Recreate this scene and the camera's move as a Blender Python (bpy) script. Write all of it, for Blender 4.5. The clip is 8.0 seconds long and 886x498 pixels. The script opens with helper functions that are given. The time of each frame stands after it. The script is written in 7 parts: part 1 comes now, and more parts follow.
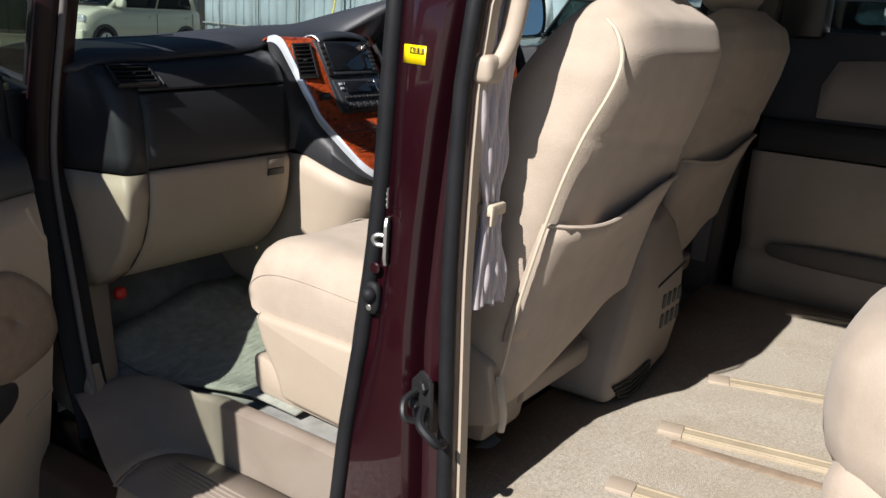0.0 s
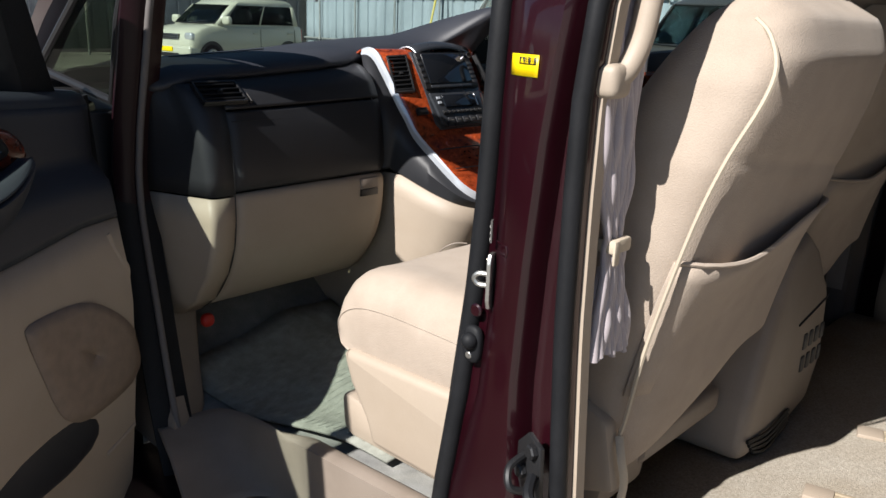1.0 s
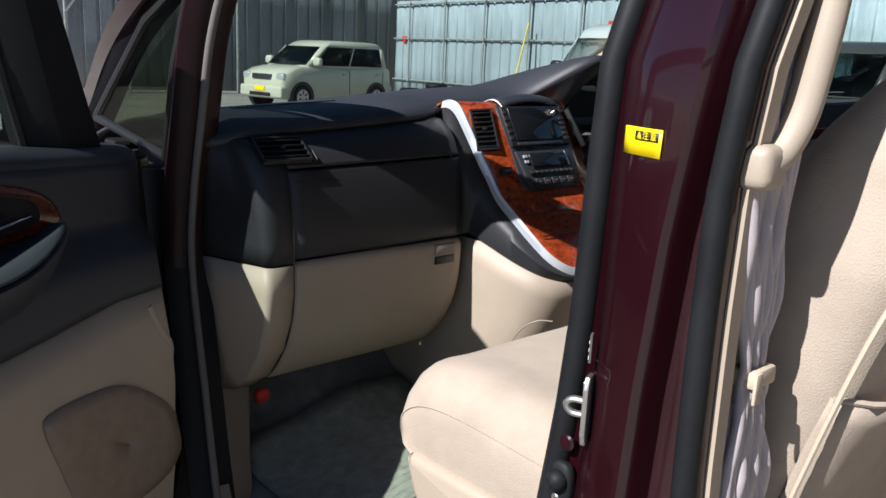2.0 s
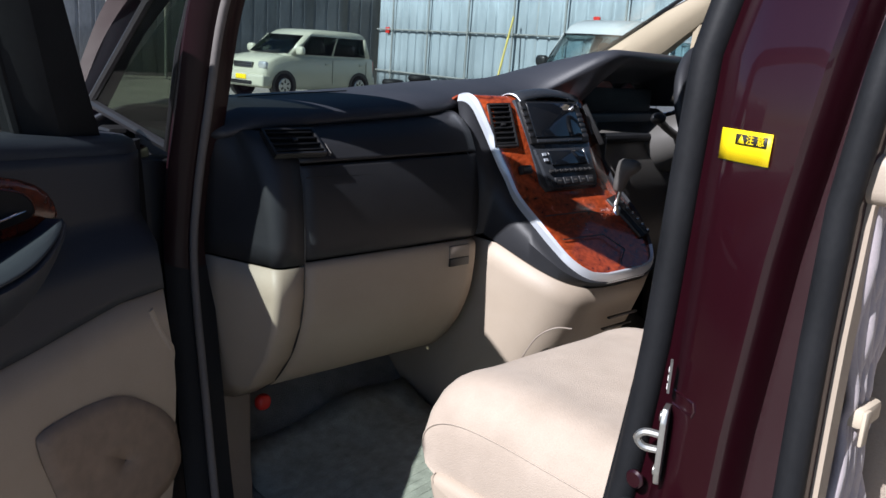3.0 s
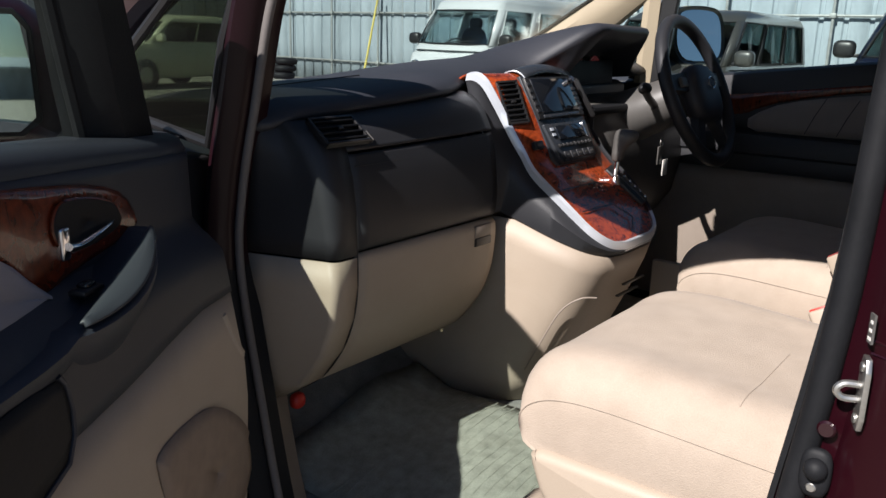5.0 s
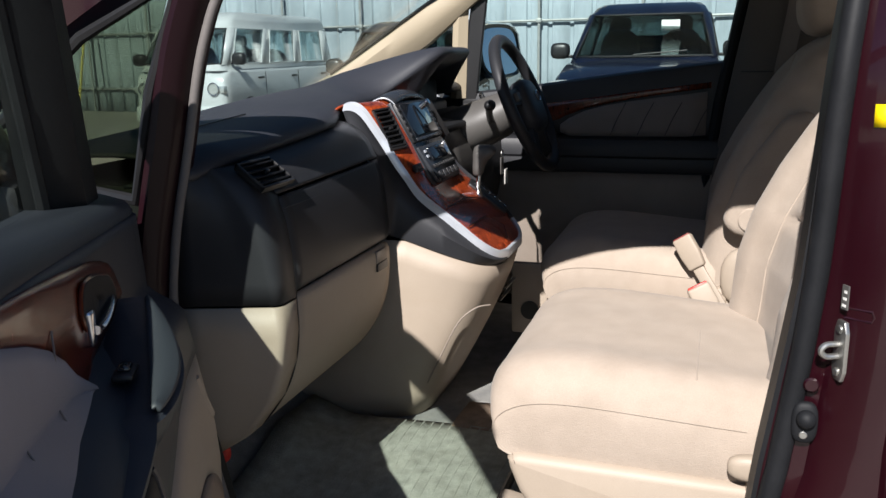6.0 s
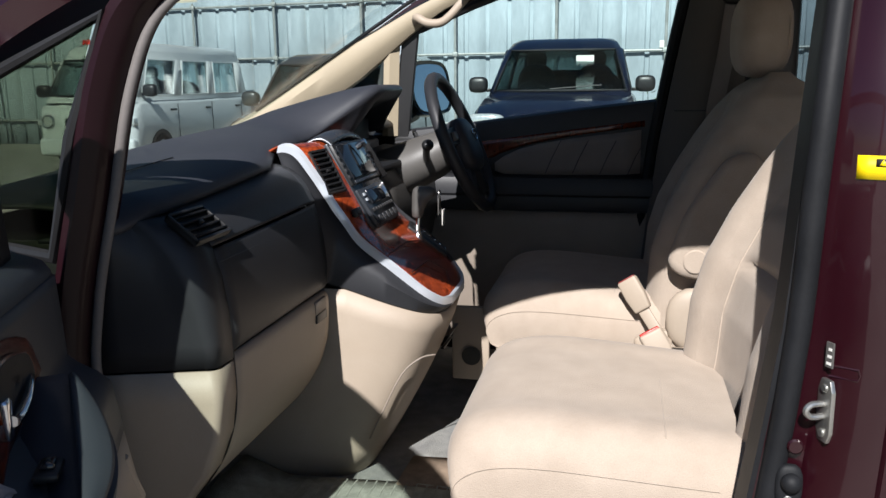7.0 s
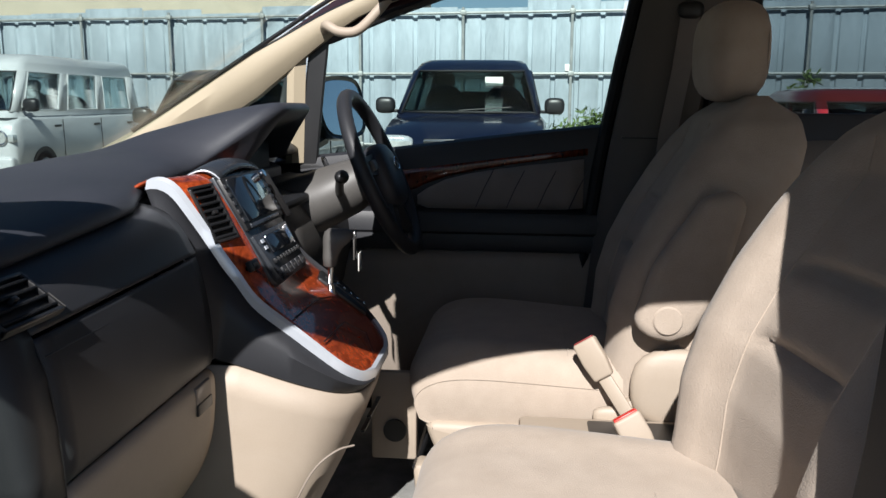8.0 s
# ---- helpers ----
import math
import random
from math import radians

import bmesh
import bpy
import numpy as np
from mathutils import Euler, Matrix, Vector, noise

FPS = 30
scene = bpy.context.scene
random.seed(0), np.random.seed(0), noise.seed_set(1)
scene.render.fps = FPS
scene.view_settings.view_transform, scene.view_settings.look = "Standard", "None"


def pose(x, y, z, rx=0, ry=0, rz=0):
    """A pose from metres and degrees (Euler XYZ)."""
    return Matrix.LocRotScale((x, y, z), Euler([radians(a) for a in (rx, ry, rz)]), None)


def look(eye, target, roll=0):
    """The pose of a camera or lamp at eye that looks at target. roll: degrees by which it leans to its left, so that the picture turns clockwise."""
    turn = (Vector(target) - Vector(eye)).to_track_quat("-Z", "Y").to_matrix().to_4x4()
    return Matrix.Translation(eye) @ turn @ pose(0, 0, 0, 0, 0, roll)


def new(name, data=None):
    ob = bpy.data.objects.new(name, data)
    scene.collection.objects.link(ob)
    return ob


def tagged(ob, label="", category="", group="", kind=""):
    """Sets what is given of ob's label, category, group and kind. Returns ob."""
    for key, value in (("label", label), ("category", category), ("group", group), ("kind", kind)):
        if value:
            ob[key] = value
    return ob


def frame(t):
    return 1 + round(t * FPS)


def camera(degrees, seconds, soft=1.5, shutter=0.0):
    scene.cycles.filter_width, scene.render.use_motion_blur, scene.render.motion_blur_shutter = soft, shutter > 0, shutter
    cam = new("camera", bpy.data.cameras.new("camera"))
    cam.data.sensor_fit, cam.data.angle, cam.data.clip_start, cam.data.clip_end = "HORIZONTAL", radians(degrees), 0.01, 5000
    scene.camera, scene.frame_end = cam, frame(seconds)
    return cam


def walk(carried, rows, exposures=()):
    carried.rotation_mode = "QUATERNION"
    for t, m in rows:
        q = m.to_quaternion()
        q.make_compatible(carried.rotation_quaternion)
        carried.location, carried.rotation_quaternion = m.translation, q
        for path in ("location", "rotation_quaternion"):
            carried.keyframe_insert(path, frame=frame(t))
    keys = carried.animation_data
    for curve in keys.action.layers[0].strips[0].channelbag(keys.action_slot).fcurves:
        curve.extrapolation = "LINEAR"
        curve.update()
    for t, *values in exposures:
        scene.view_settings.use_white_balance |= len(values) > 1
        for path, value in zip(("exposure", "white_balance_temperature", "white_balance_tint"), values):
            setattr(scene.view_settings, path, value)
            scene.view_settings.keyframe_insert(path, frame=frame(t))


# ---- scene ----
cam = camera(55.8, 8.0)
PATH = [
    (0, (-1.732, -0.717, 1.288), (-0.143, 0.37, 0.745), 3.6),
    (0.5, (-1.707, -0.692, 1.287), (-0.199, 0.498, 0.73), 2.6),
    (1, (-1.609, -0.605, 1.28), (-0.158, 0.665, 0.749), 2.1),
    (1.5, (-1.518, -0.518, 1.293), (-0.105, 0.82, 0.83), 2.1),
    (1.7, (-1.481, -0.493, 1.299), (-0.145, 0.933, 0.875), 2.3),
    (2.8, (-1.429, -0.348, 1.284), (-0.081, 1.044, 0.789), 4.2),
    (3, (-1.439, -0.332, 1.288), (-0.072, 1.052, 0.828), 4.1),
    (3.5, (-1.524, -0.284, 1.293), (-0.155, 1.109, 0.86), 2.5),
    (4, (-1.617, -0.251, 1.295), (-0.13, 1.023, 0.889), 1.5),
    (4.2, (-1.639, -0.236, 1.294), (-0.143, 1.024, 0.875), 1.6),
    (5.3, (-1.634, -0.021, 1.272), (0.015, 0.96, 0.708), 1.9),
    (5.5, (-1.692, 0.041, 1.28), (0.06, 0.821, 0.711), 0.4),
    (6, (-1.817, 0.158, 1.308), (0.033, 0.762, 0.847), -1.0),
    (6.5, (-1.827, 0.205, 1.322), (0.081, 0.685, 0.96), -0.8),
    (7, (-1.748, 0.232, 1.323), (0.169, 0.648, 0.931), -0.6),
    (7.5, (-1.562, 0.293, 1.324), (0.382, 0.604, 0.972), -0.6),
    (8, (-1.404, 0.334, 1.321), (0.557, 0.525, 0.975), 0.4),
]
walk(cam, [(t, look(eye, target, roll)) for t, eye, target, roll in PATH], [(0, 0.90, 6430, 10), (1.5, 0.90, 6300, 10), (3, 0.93, 5900, 13), (4, 0.93, 6300, 15), (5.5, 0.88, 6450, 12), (6.5, 0.88, 6200, 11), (8, 0.90, 6250, 10)])

# ---- world, sun, exposure ----
SUN_WAY = Vector((1.0, -0.045, -0.85)).normalized()
world = bpy.data.worlds.new("sky")
scene.world = world
world.use_nodes = True
wn = world.node_tree.nodes
sky = wn.new("ShaderNodeTexSky")
sky.sky_type = "NISHITA"
sky.sun_disc = False
sky.ozone_density = 4.0
sky.dust_density = 0.2
sky.sun_elevation = radians(40)
sky.sun_rotation = radians(272.5)
wn["Background"].inputs[1].default_value = 0.039
world.node_tree.links.new(sky.outputs[0], wn["Background"].inputs[0])
sun = new("sun", bpy.data.lights.new("sun", "SUN"))
sun.data.energy = 4.95
sun.data.angle = radians(0.5)
sun.data.color = (1.0, 0.955, 0.90)
sun.matrix_world = look((0, 0, 30), Vector((0, 0, 30)) + SUN_WAY)


# ---- materials ----
def material(name, base, rough=0.6, metal=0.0, spread=0.12, scale=8.0, fine=180.0, bump=0.15, depth=0.002, coat=0.0,
             sheen=0.0, spec=0.5, second=None, stretch=(1, 1, 1), rough_spread=0.08, coat_rough=0.05, stain=0.0, stain_scale=3.0, soil=(0.5, 0.45, 0.4)):
    """A surface with large stains and fine grain, in object space and real size."""
    m = bpy.data.materials.new(name)
    m.use_nodes = True
    nt = m.node_tree
    n, l = nt.nodes, nt.links
    p = n["Principled BSDF"]
    co = n.new("ShaderNodeTexCoord")
    mp = n.new("ShaderNodeMapping")
    mp.inputs["Scale"].default_value = stretch
    l.new(co.outputs["Object"], mp.inputs["Vector"])
    big, small = n.new("ShaderNodeTexNoise"), n.new("ShaderNodeTexNoise")
    big.inputs["Scale"].default_value, big.inputs["Detail"].default_value = scale, 6
    small.inputs["Scale"].default_value, small.inputs["Detail"].default_value = fine, 3
    for t in (big, small):
        l.new(mp.outputs[0], t.inputs["Vector"])
    ramp = n.new("ShaderNodeValToRGB")
    dark = [c * (1 - spread) for c in base]
    lite = [min(1, c * (1 + spread)) for c in (second or base)]
    ramp.color_ramp.elements[0].position, ramp.color_ramp.elements[0].color = 0.3, (*dark, 1)
    ramp.color_ramp.elements[1].position, ramp.color_ramp.elements[1].color = 0.7, (*lite, 1)
    mixer = n.new("ShaderNodeMix")
    mixer.data_type = "FLOAT"
    mixer.inputs[0].default_value = 0.35
    l.new(big.outputs[0], mixer.inputs[2])
    l.new(small.outputs[0], mixer.inputs[3])
    l.new(mixer.outputs[0], ramp.inputs[0])
    if stain:
        blotch, lim, tint = n.new("ShaderNodeTexNoise"), n.new("ShaderNodeValToRGB"), n.new("ShaderNodeMix")
        blotch.inputs["Scale"].default_value, blotch.inputs["Detail"].default_value = stain_scale, 8
        blotch.inputs["Roughness"].default_value, blotch.inputs["Distortion"].default_value = 0.62, 0.6
        l.new(co.outputs["Object"], blotch.inputs["Vector"])
        lim.color_ramp.elements[0].position, lim.color_ramp.elements[0].color = 0.42, (0, 0, 0, 1)
        lim.color_ramp.elements[1].position, lim.color_ramp.elements[1].color = 0.72, (stain, stain, stain, 1)
        l.new(blotch.outputs[0], lim.inputs[0])
        tint.data_type, tint.blend_type = "RGBA", "MULTIPLY"
        l.new(lim.outputs[0], tint.inputs[0])
        l.new(ramp.outputs[0], tint.inputs[6])
        tint.inputs[7].default_value = (*soil, 1)
        l.new(tint.outputs[2], p.inputs["Base Color"])
    else:
        l.new(ramp.outputs[0], p.inputs["Base Color"])
    rr = n.new("ShaderNodeMapRange")
    rr.inputs["To Min"].default_value, rr.inputs["To Max"].default_value = max(0.02, rough - rough_spread), min(1, rough + rough_spread)
    l.new(big.outputs[0], rr.inputs[0])
    l.new(rr.outputs[0], p.inputs["Roughness"])
    p.inputs["Metallic"].default_value = metal
    p.inputs["Specular IOR Level"].default_value = spec
    p.inputs["Coat Weight"].default_value = coat
    p.inputs["Coat Roughness"].default_value = coat_rough
    p.inputs["Sheen Weight"].default_value = sheen
    p.inputs["Sheen Roughness"].default_value = 0.5
    if bump:
        b = n.new("ShaderNodeBump")
        b.inputs["Strength"].default_value, b.inputs["Distance"].default_value = bump, depth
        l.new(small.outputs[0], b.inputs["Height"])
        l.new(b.outputs[0], p.inputs["Normal"])
    return m


def glass_material(name, tint=(0.93, 0.97, 0.95), rough=0.0, gloss=1.0):
    m = bpy.data.materials.new(name)
    m.use_nodes = True
    n, l = m.node_tree.nodes, m.node_tree.links
    n.remove(n["Principled BSDF"])
    clear, shine, mixer, fr = n.new("ShaderNodeBsdfTransparent"), n.new("ShaderNodeBsdfGlossy"), n.new("ShaderNodeMixShader"), n.new("ShaderNodeLayerWeight")
    clear.inputs[0].default_value = (*tint, 1)
    shine.inputs["Roughness"].default_value = rough
    power, scale_ = n.new("ShaderNodeMath"), n.new("ShaderNodeMath")
    power.operation, power.inputs[1].default_value = "POWER", 4.5
    scale_.operation, scale_.inputs[1].default_value, scale_.inputs[2].default_value = "MULTIPLY_ADD", 0.9 * gloss, 0.022 * gloss
    l.new(fr.outputs["Facing"], power.inputs[0])
    l.new(power.outputs[0], scale_.inputs[0])
    l.new(scale_.outputs[0], mixer.inputs[0])
    l.new(clear.outputs[0], mixer.inputs[1])
    l.new(shine.outputs[0], mixer.inputs[2])
    l.new(mixer.outputs[0], n["Material Output"].inputs[0])
    return m


def wood_material(name, tone=1.0):
    m = material(name, (0.11 * tone, 0.014 * tone, 0.005 * tone), 0.24, spread=0.55, scale=26, fine=90, bump=0.0, coat=0.8, second=(0.28 * tone, 0.045 * tone, 0.011 * tone), stretch=(1, 1.6, 0.8))
    n, l = m.node_tree.nodes, m.node_tree.links
    big = [x for x in n if x.type == "TEX_NOISE"][0]
    big.inputs["Distortion"].default_value = 2.2
    return m


PAINT = material("burgundy_paint", (0.0165, 0.0018, 0.0043), 0.30, 0.25, 0.14, 3, 900, 0.04, 0.0004, coat=0.9, second=(0.0225, 0.0026, 0.0060), coat_rough=0.03)
JAMB_PAINT = material("dull_burgundy_jamb", (0.011, 0.0022, 0.0042), 0.45, 0.0, 0.2, 6, 400, 0.05, 0.0005, coat=0.1, spec=0.2)
RUBBER = material("black_rubber", (0.008, 0.0085, 0.010), 0.6, spread=0.25, scale=18, bump=0.1, spec=0.22, stain=0.5, stain_scale=9, soil=(1.9, 1.8, 1.7))
GASKET = material("grey_rubber_seal", (0.125, 0.113, 0.108), 0.7, spread=0.14, scale=12, bump=0.08)
DARK = material("charcoal_plastic", (0.0205, 0.0212, 0.0245), 0.48, spread=0.14, scale=6, fine=700, bump=0.22, depth=0.0008, spec=0.36, stain=0.35, stain_scale=7, soil=(1.5, 1.45, 1.4))
# charcoal whose blue tint stands in for skylight on the shaded trim
DOOR_SKY_TINT = material("sky_tinted_door_trim", (0.024, 0.027, 0.036), 0.50, spread=0.14, scale=6, fine=700, bump=0.22, depth=0.0008, spec=0.45)
WEAR = material("brown_worn_carpet", (0.25, 0.19, 0.14), 0.95, spread=0.3, scale=30, fine=500, bump=0.3, spec=0.1)
# blue mixed into this charcoal imitates the sky reflected off the pad
SOFT_SKY_TINT = material("sky_tinted_charcoal_pad", (0.0255, 0.0275, 0.0350), 0.52, spread=0.16, scale=5, fine=520, bump=0.3, depth=0.001, stain=0.35, stain_scale=5, soil=(1.4, 1.38, 1.35))
BLACK = material("black_plastic", (0.012, 0.012, 0.013), 0.4, spread=0.2, bump=0.05)
GLOSS = material("gloss_black_panel", (0.008, 0.010, 0.014), 0.08, spread=0.2, bump=0.0, coat=0.5)
GREY = material("grey_plastic", (0.078, 0.074, 0.070), 0.5, spread=0.1, fine=600, bump=0.15, depth=0.0008)
STACK = material("satin_graphite_panel", (0.040, 0.044, 0.052), 0.28, 0.3, 0.1, 8, 500, 0.05, 0.0005)
BEIGE = material("beige_plastic", (0.345, 0.285, 0.225), 0.55, spread=0.08, scale=5, fine=620, bump=0.22, depth=0.0008, stain=0.30, stain_scale=6, soil=(0.80, 0.76, 0.70))
CREAM_TRIM = material("cream_pillar_trim", (0.33, 0.278, 0.198), 0.6, spread=0.07, scale=5, fine=620, bump=0.2, depth=0.0008)
TAUPE = material("taupe_plastic", (0.235, 0.196, 0.163), 0.58, spread=0.10, scale=5, fine=620, bump=0.22, depth=0.0008, stain=0.45, stain_scale=7, soil=(0.72, 0.68, 0.63))
VELOUR = material("beige_velour", (0.350, 0.289, 0.234), 0.92, spread=0.05, scale=20, fine=520, bump=0.5, depth=0.0016, sheen=0.12, spec=0.1, second=(0.384, 0.320, 0.263), stain=0.17, stain_scale=7, soil=(0.80, 0.75, 0.70))
PIPING = material("cream_piping", (0.44, 0.375, 0.29), 0.8, spread=0.08, scale=20, bump=0.1)
DOOR_CLOTH = material("mauve_grey_door_cloth", (0.27, 0.245, 0.255), 0.92, spread=0.08, scale=14, fine=900, bump=0.3, sheen=0.2, spec=0.2)
GREY_CLOTH = material("grey_door_cloth", (0.20, 0.18, 0.17), 0.92, spread=0.10, scale=14, fine=900, bump=0.3, sheen=0.2, spec=0.2)
WOOD = wood_material("red_burl_wood")
# the same burl wood, its colour darkened for the shade on the doors
WOOD_SHADED = wood_material("shaded_red_burl_wood", 0.36)
WOOD_SHADED.node_tree.nodes["Principled BSDF"].inputs["Coat Weight"].default_value = 0.3
SILVER = material("silver_paint", (0.62, 0.66, 0.72), 0.36, 0.5, 0.05, 9, 600, 0.02, 0.0003)
CHROME = material("chrome", (0.72, 0.72, 0.74), 0.12, 1.0, 0.04, 20, 300, 0.0)
STEEL = material("zinc_steel", (0.50, 0.49, 0.46), 0.32, 0.9, 0.2, 30, 300, 0.1, 0.0005)
CARPET = material("grey_carpet", (0.185, 0.185, 0.178), 0.97, spread=0.35, scale=22, fine=420, bump=0.8, depth=0.004, spec=0.1, sheen=0.1, stain=0.5, stain_scale=9, soil=(1.6, 1.55, 1.4))
MAT_CLOTH = material("green_grey_mat", (0.300, 0.308, 0.270), 0.97, spread=0.28, scale=40, fine=420, bump=0.8, depth=0.004, spec=0.1, stain=0.5, stain_scale=10, soil=(0.6, 0.58, 0.55))
REAR_CARPET = material("sandy_carpet", (0.335, 0.298, 0.245), 0.97, spread=0.30, scale=230, fine=620, bump=0.55, depth=0.003, spec=0.1, second=(0.37, 0.333, 0.280), stain=0.55, stain_scale=6, soil=(0.76, 0.69, 0.60))
RAIL = material("straw_rail_cover", (0.33, 0.275, 0.195), 0.6, spread=0.18, scale=14, bump=0.1, stain=0.4, stain_scale=20, soil=(0.7, 0.65, 0.6))
CURTAIN = material("lavender_satin_curtain", (0.37, 0.325, 0.34), 0.55, spread=0.15, scale=30, fine=500, bump=0.2, depth=0.001, sheen=0.5)
YELLOW = material("yellow_label", (0.85, 0.62, 0.0), 0.4, spread=0.03, bump=0.0)
INK = material("black_ink", (0.02, 0.02, 0.02), 0.5, bump=0.0)
RED = material("red_plastic", (0.60, 0.03, 0.02), 0.4, spread=0.1, bump=0.0)
WHITE_TAG = material("white_label", (0.72, 0.70, 0.66), 0.5, spread=0.08, bump=0.0)
GLASS = glass_material("clear_glass", (0.74, 0.80, 0.78), gloss=0.3)
DOOR_GLASS = glass_material("green_tinted_door_glass", (0.82, 0.89, 0.87), gloss=0.35)
NEAR_GLASS = glass_material("shaded_green_glass", (0.50, 0.53, 0.45), gloss=0.4)
DIM_GLASS = glass_material("tinted_window", (0.86, 0.91, 0.87), gloss=0.35)
PRIVACY = glass_material("privacy_glass", (0.22, 0.25, 0.25))
# taupe with shade put into its colour, for the far pillar and side pocket
TAUPE_SHADED = material("shaded_taupe_plastic", (0.075, 0.064, 0.057), 0.58, spread=0.10, scale=5, fine=620, bump=0.22, depth=0.0008)
GLASS_DARK = glass_material("smoked_glass", (0.40, 0.45, 0.46), gloss=0.5)
ARM_PAD = material("soft_grey_pad", (0.036, 0.041, 0.048), 0.55, spread=0.12, scale=9, fine=600, bump=0.2, depth=0.0008)
MIRROR = material("mirror", (0.85, 0.87, 0.88), 0.02, 1.0, 0.01, bump=0.0, rough_spread=0.0)
MESH_GRILLE = material("speaker_cloth_plastic", (0.225, 0.17, 0.13), 0.7, spread=0.2, scale=40, fine=1500, bump=0.4, depth=0.001)
GROUND = material("dusty_gravel", (0.245, 0.232, 0.208), 0.95, spread=0.35, scale=0.8, fine=40, bump=0.8, depth=0.02, spec=0.2)
FENCE = material("weathered_zinc_sheet", (0.285, 0.335, 0.37), 0.72, 0.05, 0.14, 1.6, 24, 0.08, 0.002, second=(0.33, 0.38, 0.415), stretch=(1, 1, 0.25), stain=0.55, stain_scale=0.8, soil=(0.74, 0.74, 0.74), spec=0.3)
FENCE_PIPE = material("grey_scaffold_pipe", (0.33, 0.34, 0.33), 0.55, 0.4, 0.3, 9, 120, 0.1)
RUST = material("rusty_streak", (0.24, 0.13, 0.07), 0.9, spread=0.4, scale=6, bump=0.3)
CREAM_PAINT = material("cream_car_paint", (0.47, 0.47, 0.365), 0.35, 0.0, 0.04, 2, 700, 0.0, coat=0.7)
WHITE_PAINT = material("white_van_paint", (0.52, 0.54, 0.55), 0.35, 0.0, 0.05, 2, 700, 0.0, coat=0.6)
NAVY_PAINT = material("dark_blue_paint", (0.004, 0.0068, 0.018), 0.35, 0.0, 0.1, 2, 700, 0.0, coat=0.6, spec=0.25)
BRONZE_PAINT = material("dark_bronze_paint", (0.045, 0.044, 0.040), 0.35, 0.1, 0.1, 2, 700, 0.0, coat=0.8)
RED_PAINT = material("red_car_paint", (0.16, 0.010, 0.012), 0.35, 0.0, 0.1, 2, 700, 0.0, coat=0.8)
CAR_GLASS = material("car_window_glass", (0.010, 0.013, 0.016), 0.04, 0.0, 0.06, 3, 50, 0.0, spec=0.10)
VAN_GLASS = glass_material("pale_van_glass", (0.80, 0.87, 0.88), gloss=0.6)
SUV_GLASS = glass_material("tinted_car_glass", (0.50, 0.57, 0.57), gloss=0.5)
LAMP = material("headlamp_lens", (0.62, 0.64, 0.64), 0.12, 0.5, 0.2, 30, 200, 0.0, coat=1.0)
AMBER = material("red_tail_lens", (0.45, 0.03, 0.02), 0.15, bump=0.0, coat=0.8)
GREEN = material("leaf_green", (0.075, 0.12, 0.03), 0.7, spread=0.4, scale=5, bump=0.0)
BARK = material("bark", (0.10, 0.08, 0.06), 0.9, spread=0.3, scale=12, bump=0.5)
ROOF_TILE = material("pale_roof_tile", (0.30, 0.27, 0.24), 0.85, spread=0.25, scale=3, bump=0.3)
STUCCO = material("beige_stucco", (0.50, 0.44, 0.34), 0.9, spread=0.12, scale=1.5, fine=30, bump=0.2)
YELLOW_BAMBOO = material("yellow_bamboo", (0.55, 0.45, 0.10), 0.6, spread=0.2, scale=6, bump=0.1)
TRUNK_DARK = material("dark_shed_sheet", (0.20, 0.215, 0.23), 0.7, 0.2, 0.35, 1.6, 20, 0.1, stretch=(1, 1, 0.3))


# ---- building helpers ----
def part(name, bm, mat, parent=None, label="", sharp=38, bevel=0.0, thick=0.0, sub=0):
    """One mesh object out of a bmesh, as a part of a thing or, with no parent, on its own."""
    bmesh.ops.remove_doubles(bm, verts=bm.verts, dist=1e-5)
    bmesh.ops.recalc_face_normals(bm, faces=bm.faces)
    me = bpy.data.meshes.new(name)
    bm.to_mesh(me)
    bm.free()
    me.materials.append(mat)
    me.shade_smooth()
    me.set_sharp_from_angle(angle=radians(sharp))
    ob = new(name, me)
    if parent:
        ob.parent = parent
        ob.matrix_parent_inverse = Matrix.Translation(parent.location).inverted() if parent.type == "EMPTY" else Matrix.Identity(4)
    if label:
        tagged(ob, label)
    if thick:
        s = ob.modifiers.new("thickness", "SOLIDIFY")
        s.thickness, s.offset = thick, 0
    if sub:
        s = ob.modifiers.new("round", "SUBSURF")
        s.levels = s.render_levels = sub
    if bevel:
        b = ob.modifiers.new("edges", "BEVEL")
        b.width, b.segments, b.limit_method, b.angle_limit = bevel, 2, "ANGLE", radians(40)
    return ob


def thing(name, base, label, category, group="", kind=""):
    ob = new(name)
    ob.location = base
    ob.empty_display_size = 0.1
    return tagged(ob, label, category, group, kind)


def join(bm, other, m=None):
    if m is not None:
        bmesh.ops.transform(other, matrix=m, verts=other.verts)
    me = bpy.data.meshes.new("tmp")
    other.to_mesh(me)
    other.free()
    bm.from_mesh(me)
    bpy.data.meshes.remove(me)
    return bm


def box(x0, x1, y0, y1, z0, z1, r=0.0, seg=2, bm=None, m=None):
    """A box with rounded edges."""
    b = bmesh.new()
    bmesh.ops.create_cube(b, size=1)
    for v in b.verts:
        v.co = ((x0 + x1) / 2 + v.co.x * (x1 - x0), (y0 + y1) / 2 + v.co.y * (y1 - y0), (z0 + z1) / 2 + v.co.z * (z1 - z0))
    if r:
        bmesh.ops.bevel(b, geom=b.edges, offset=r, segments=seg, profile=0.5, affect="EDGES")
    return join(bm if bm else bmesh.new(), b, m)


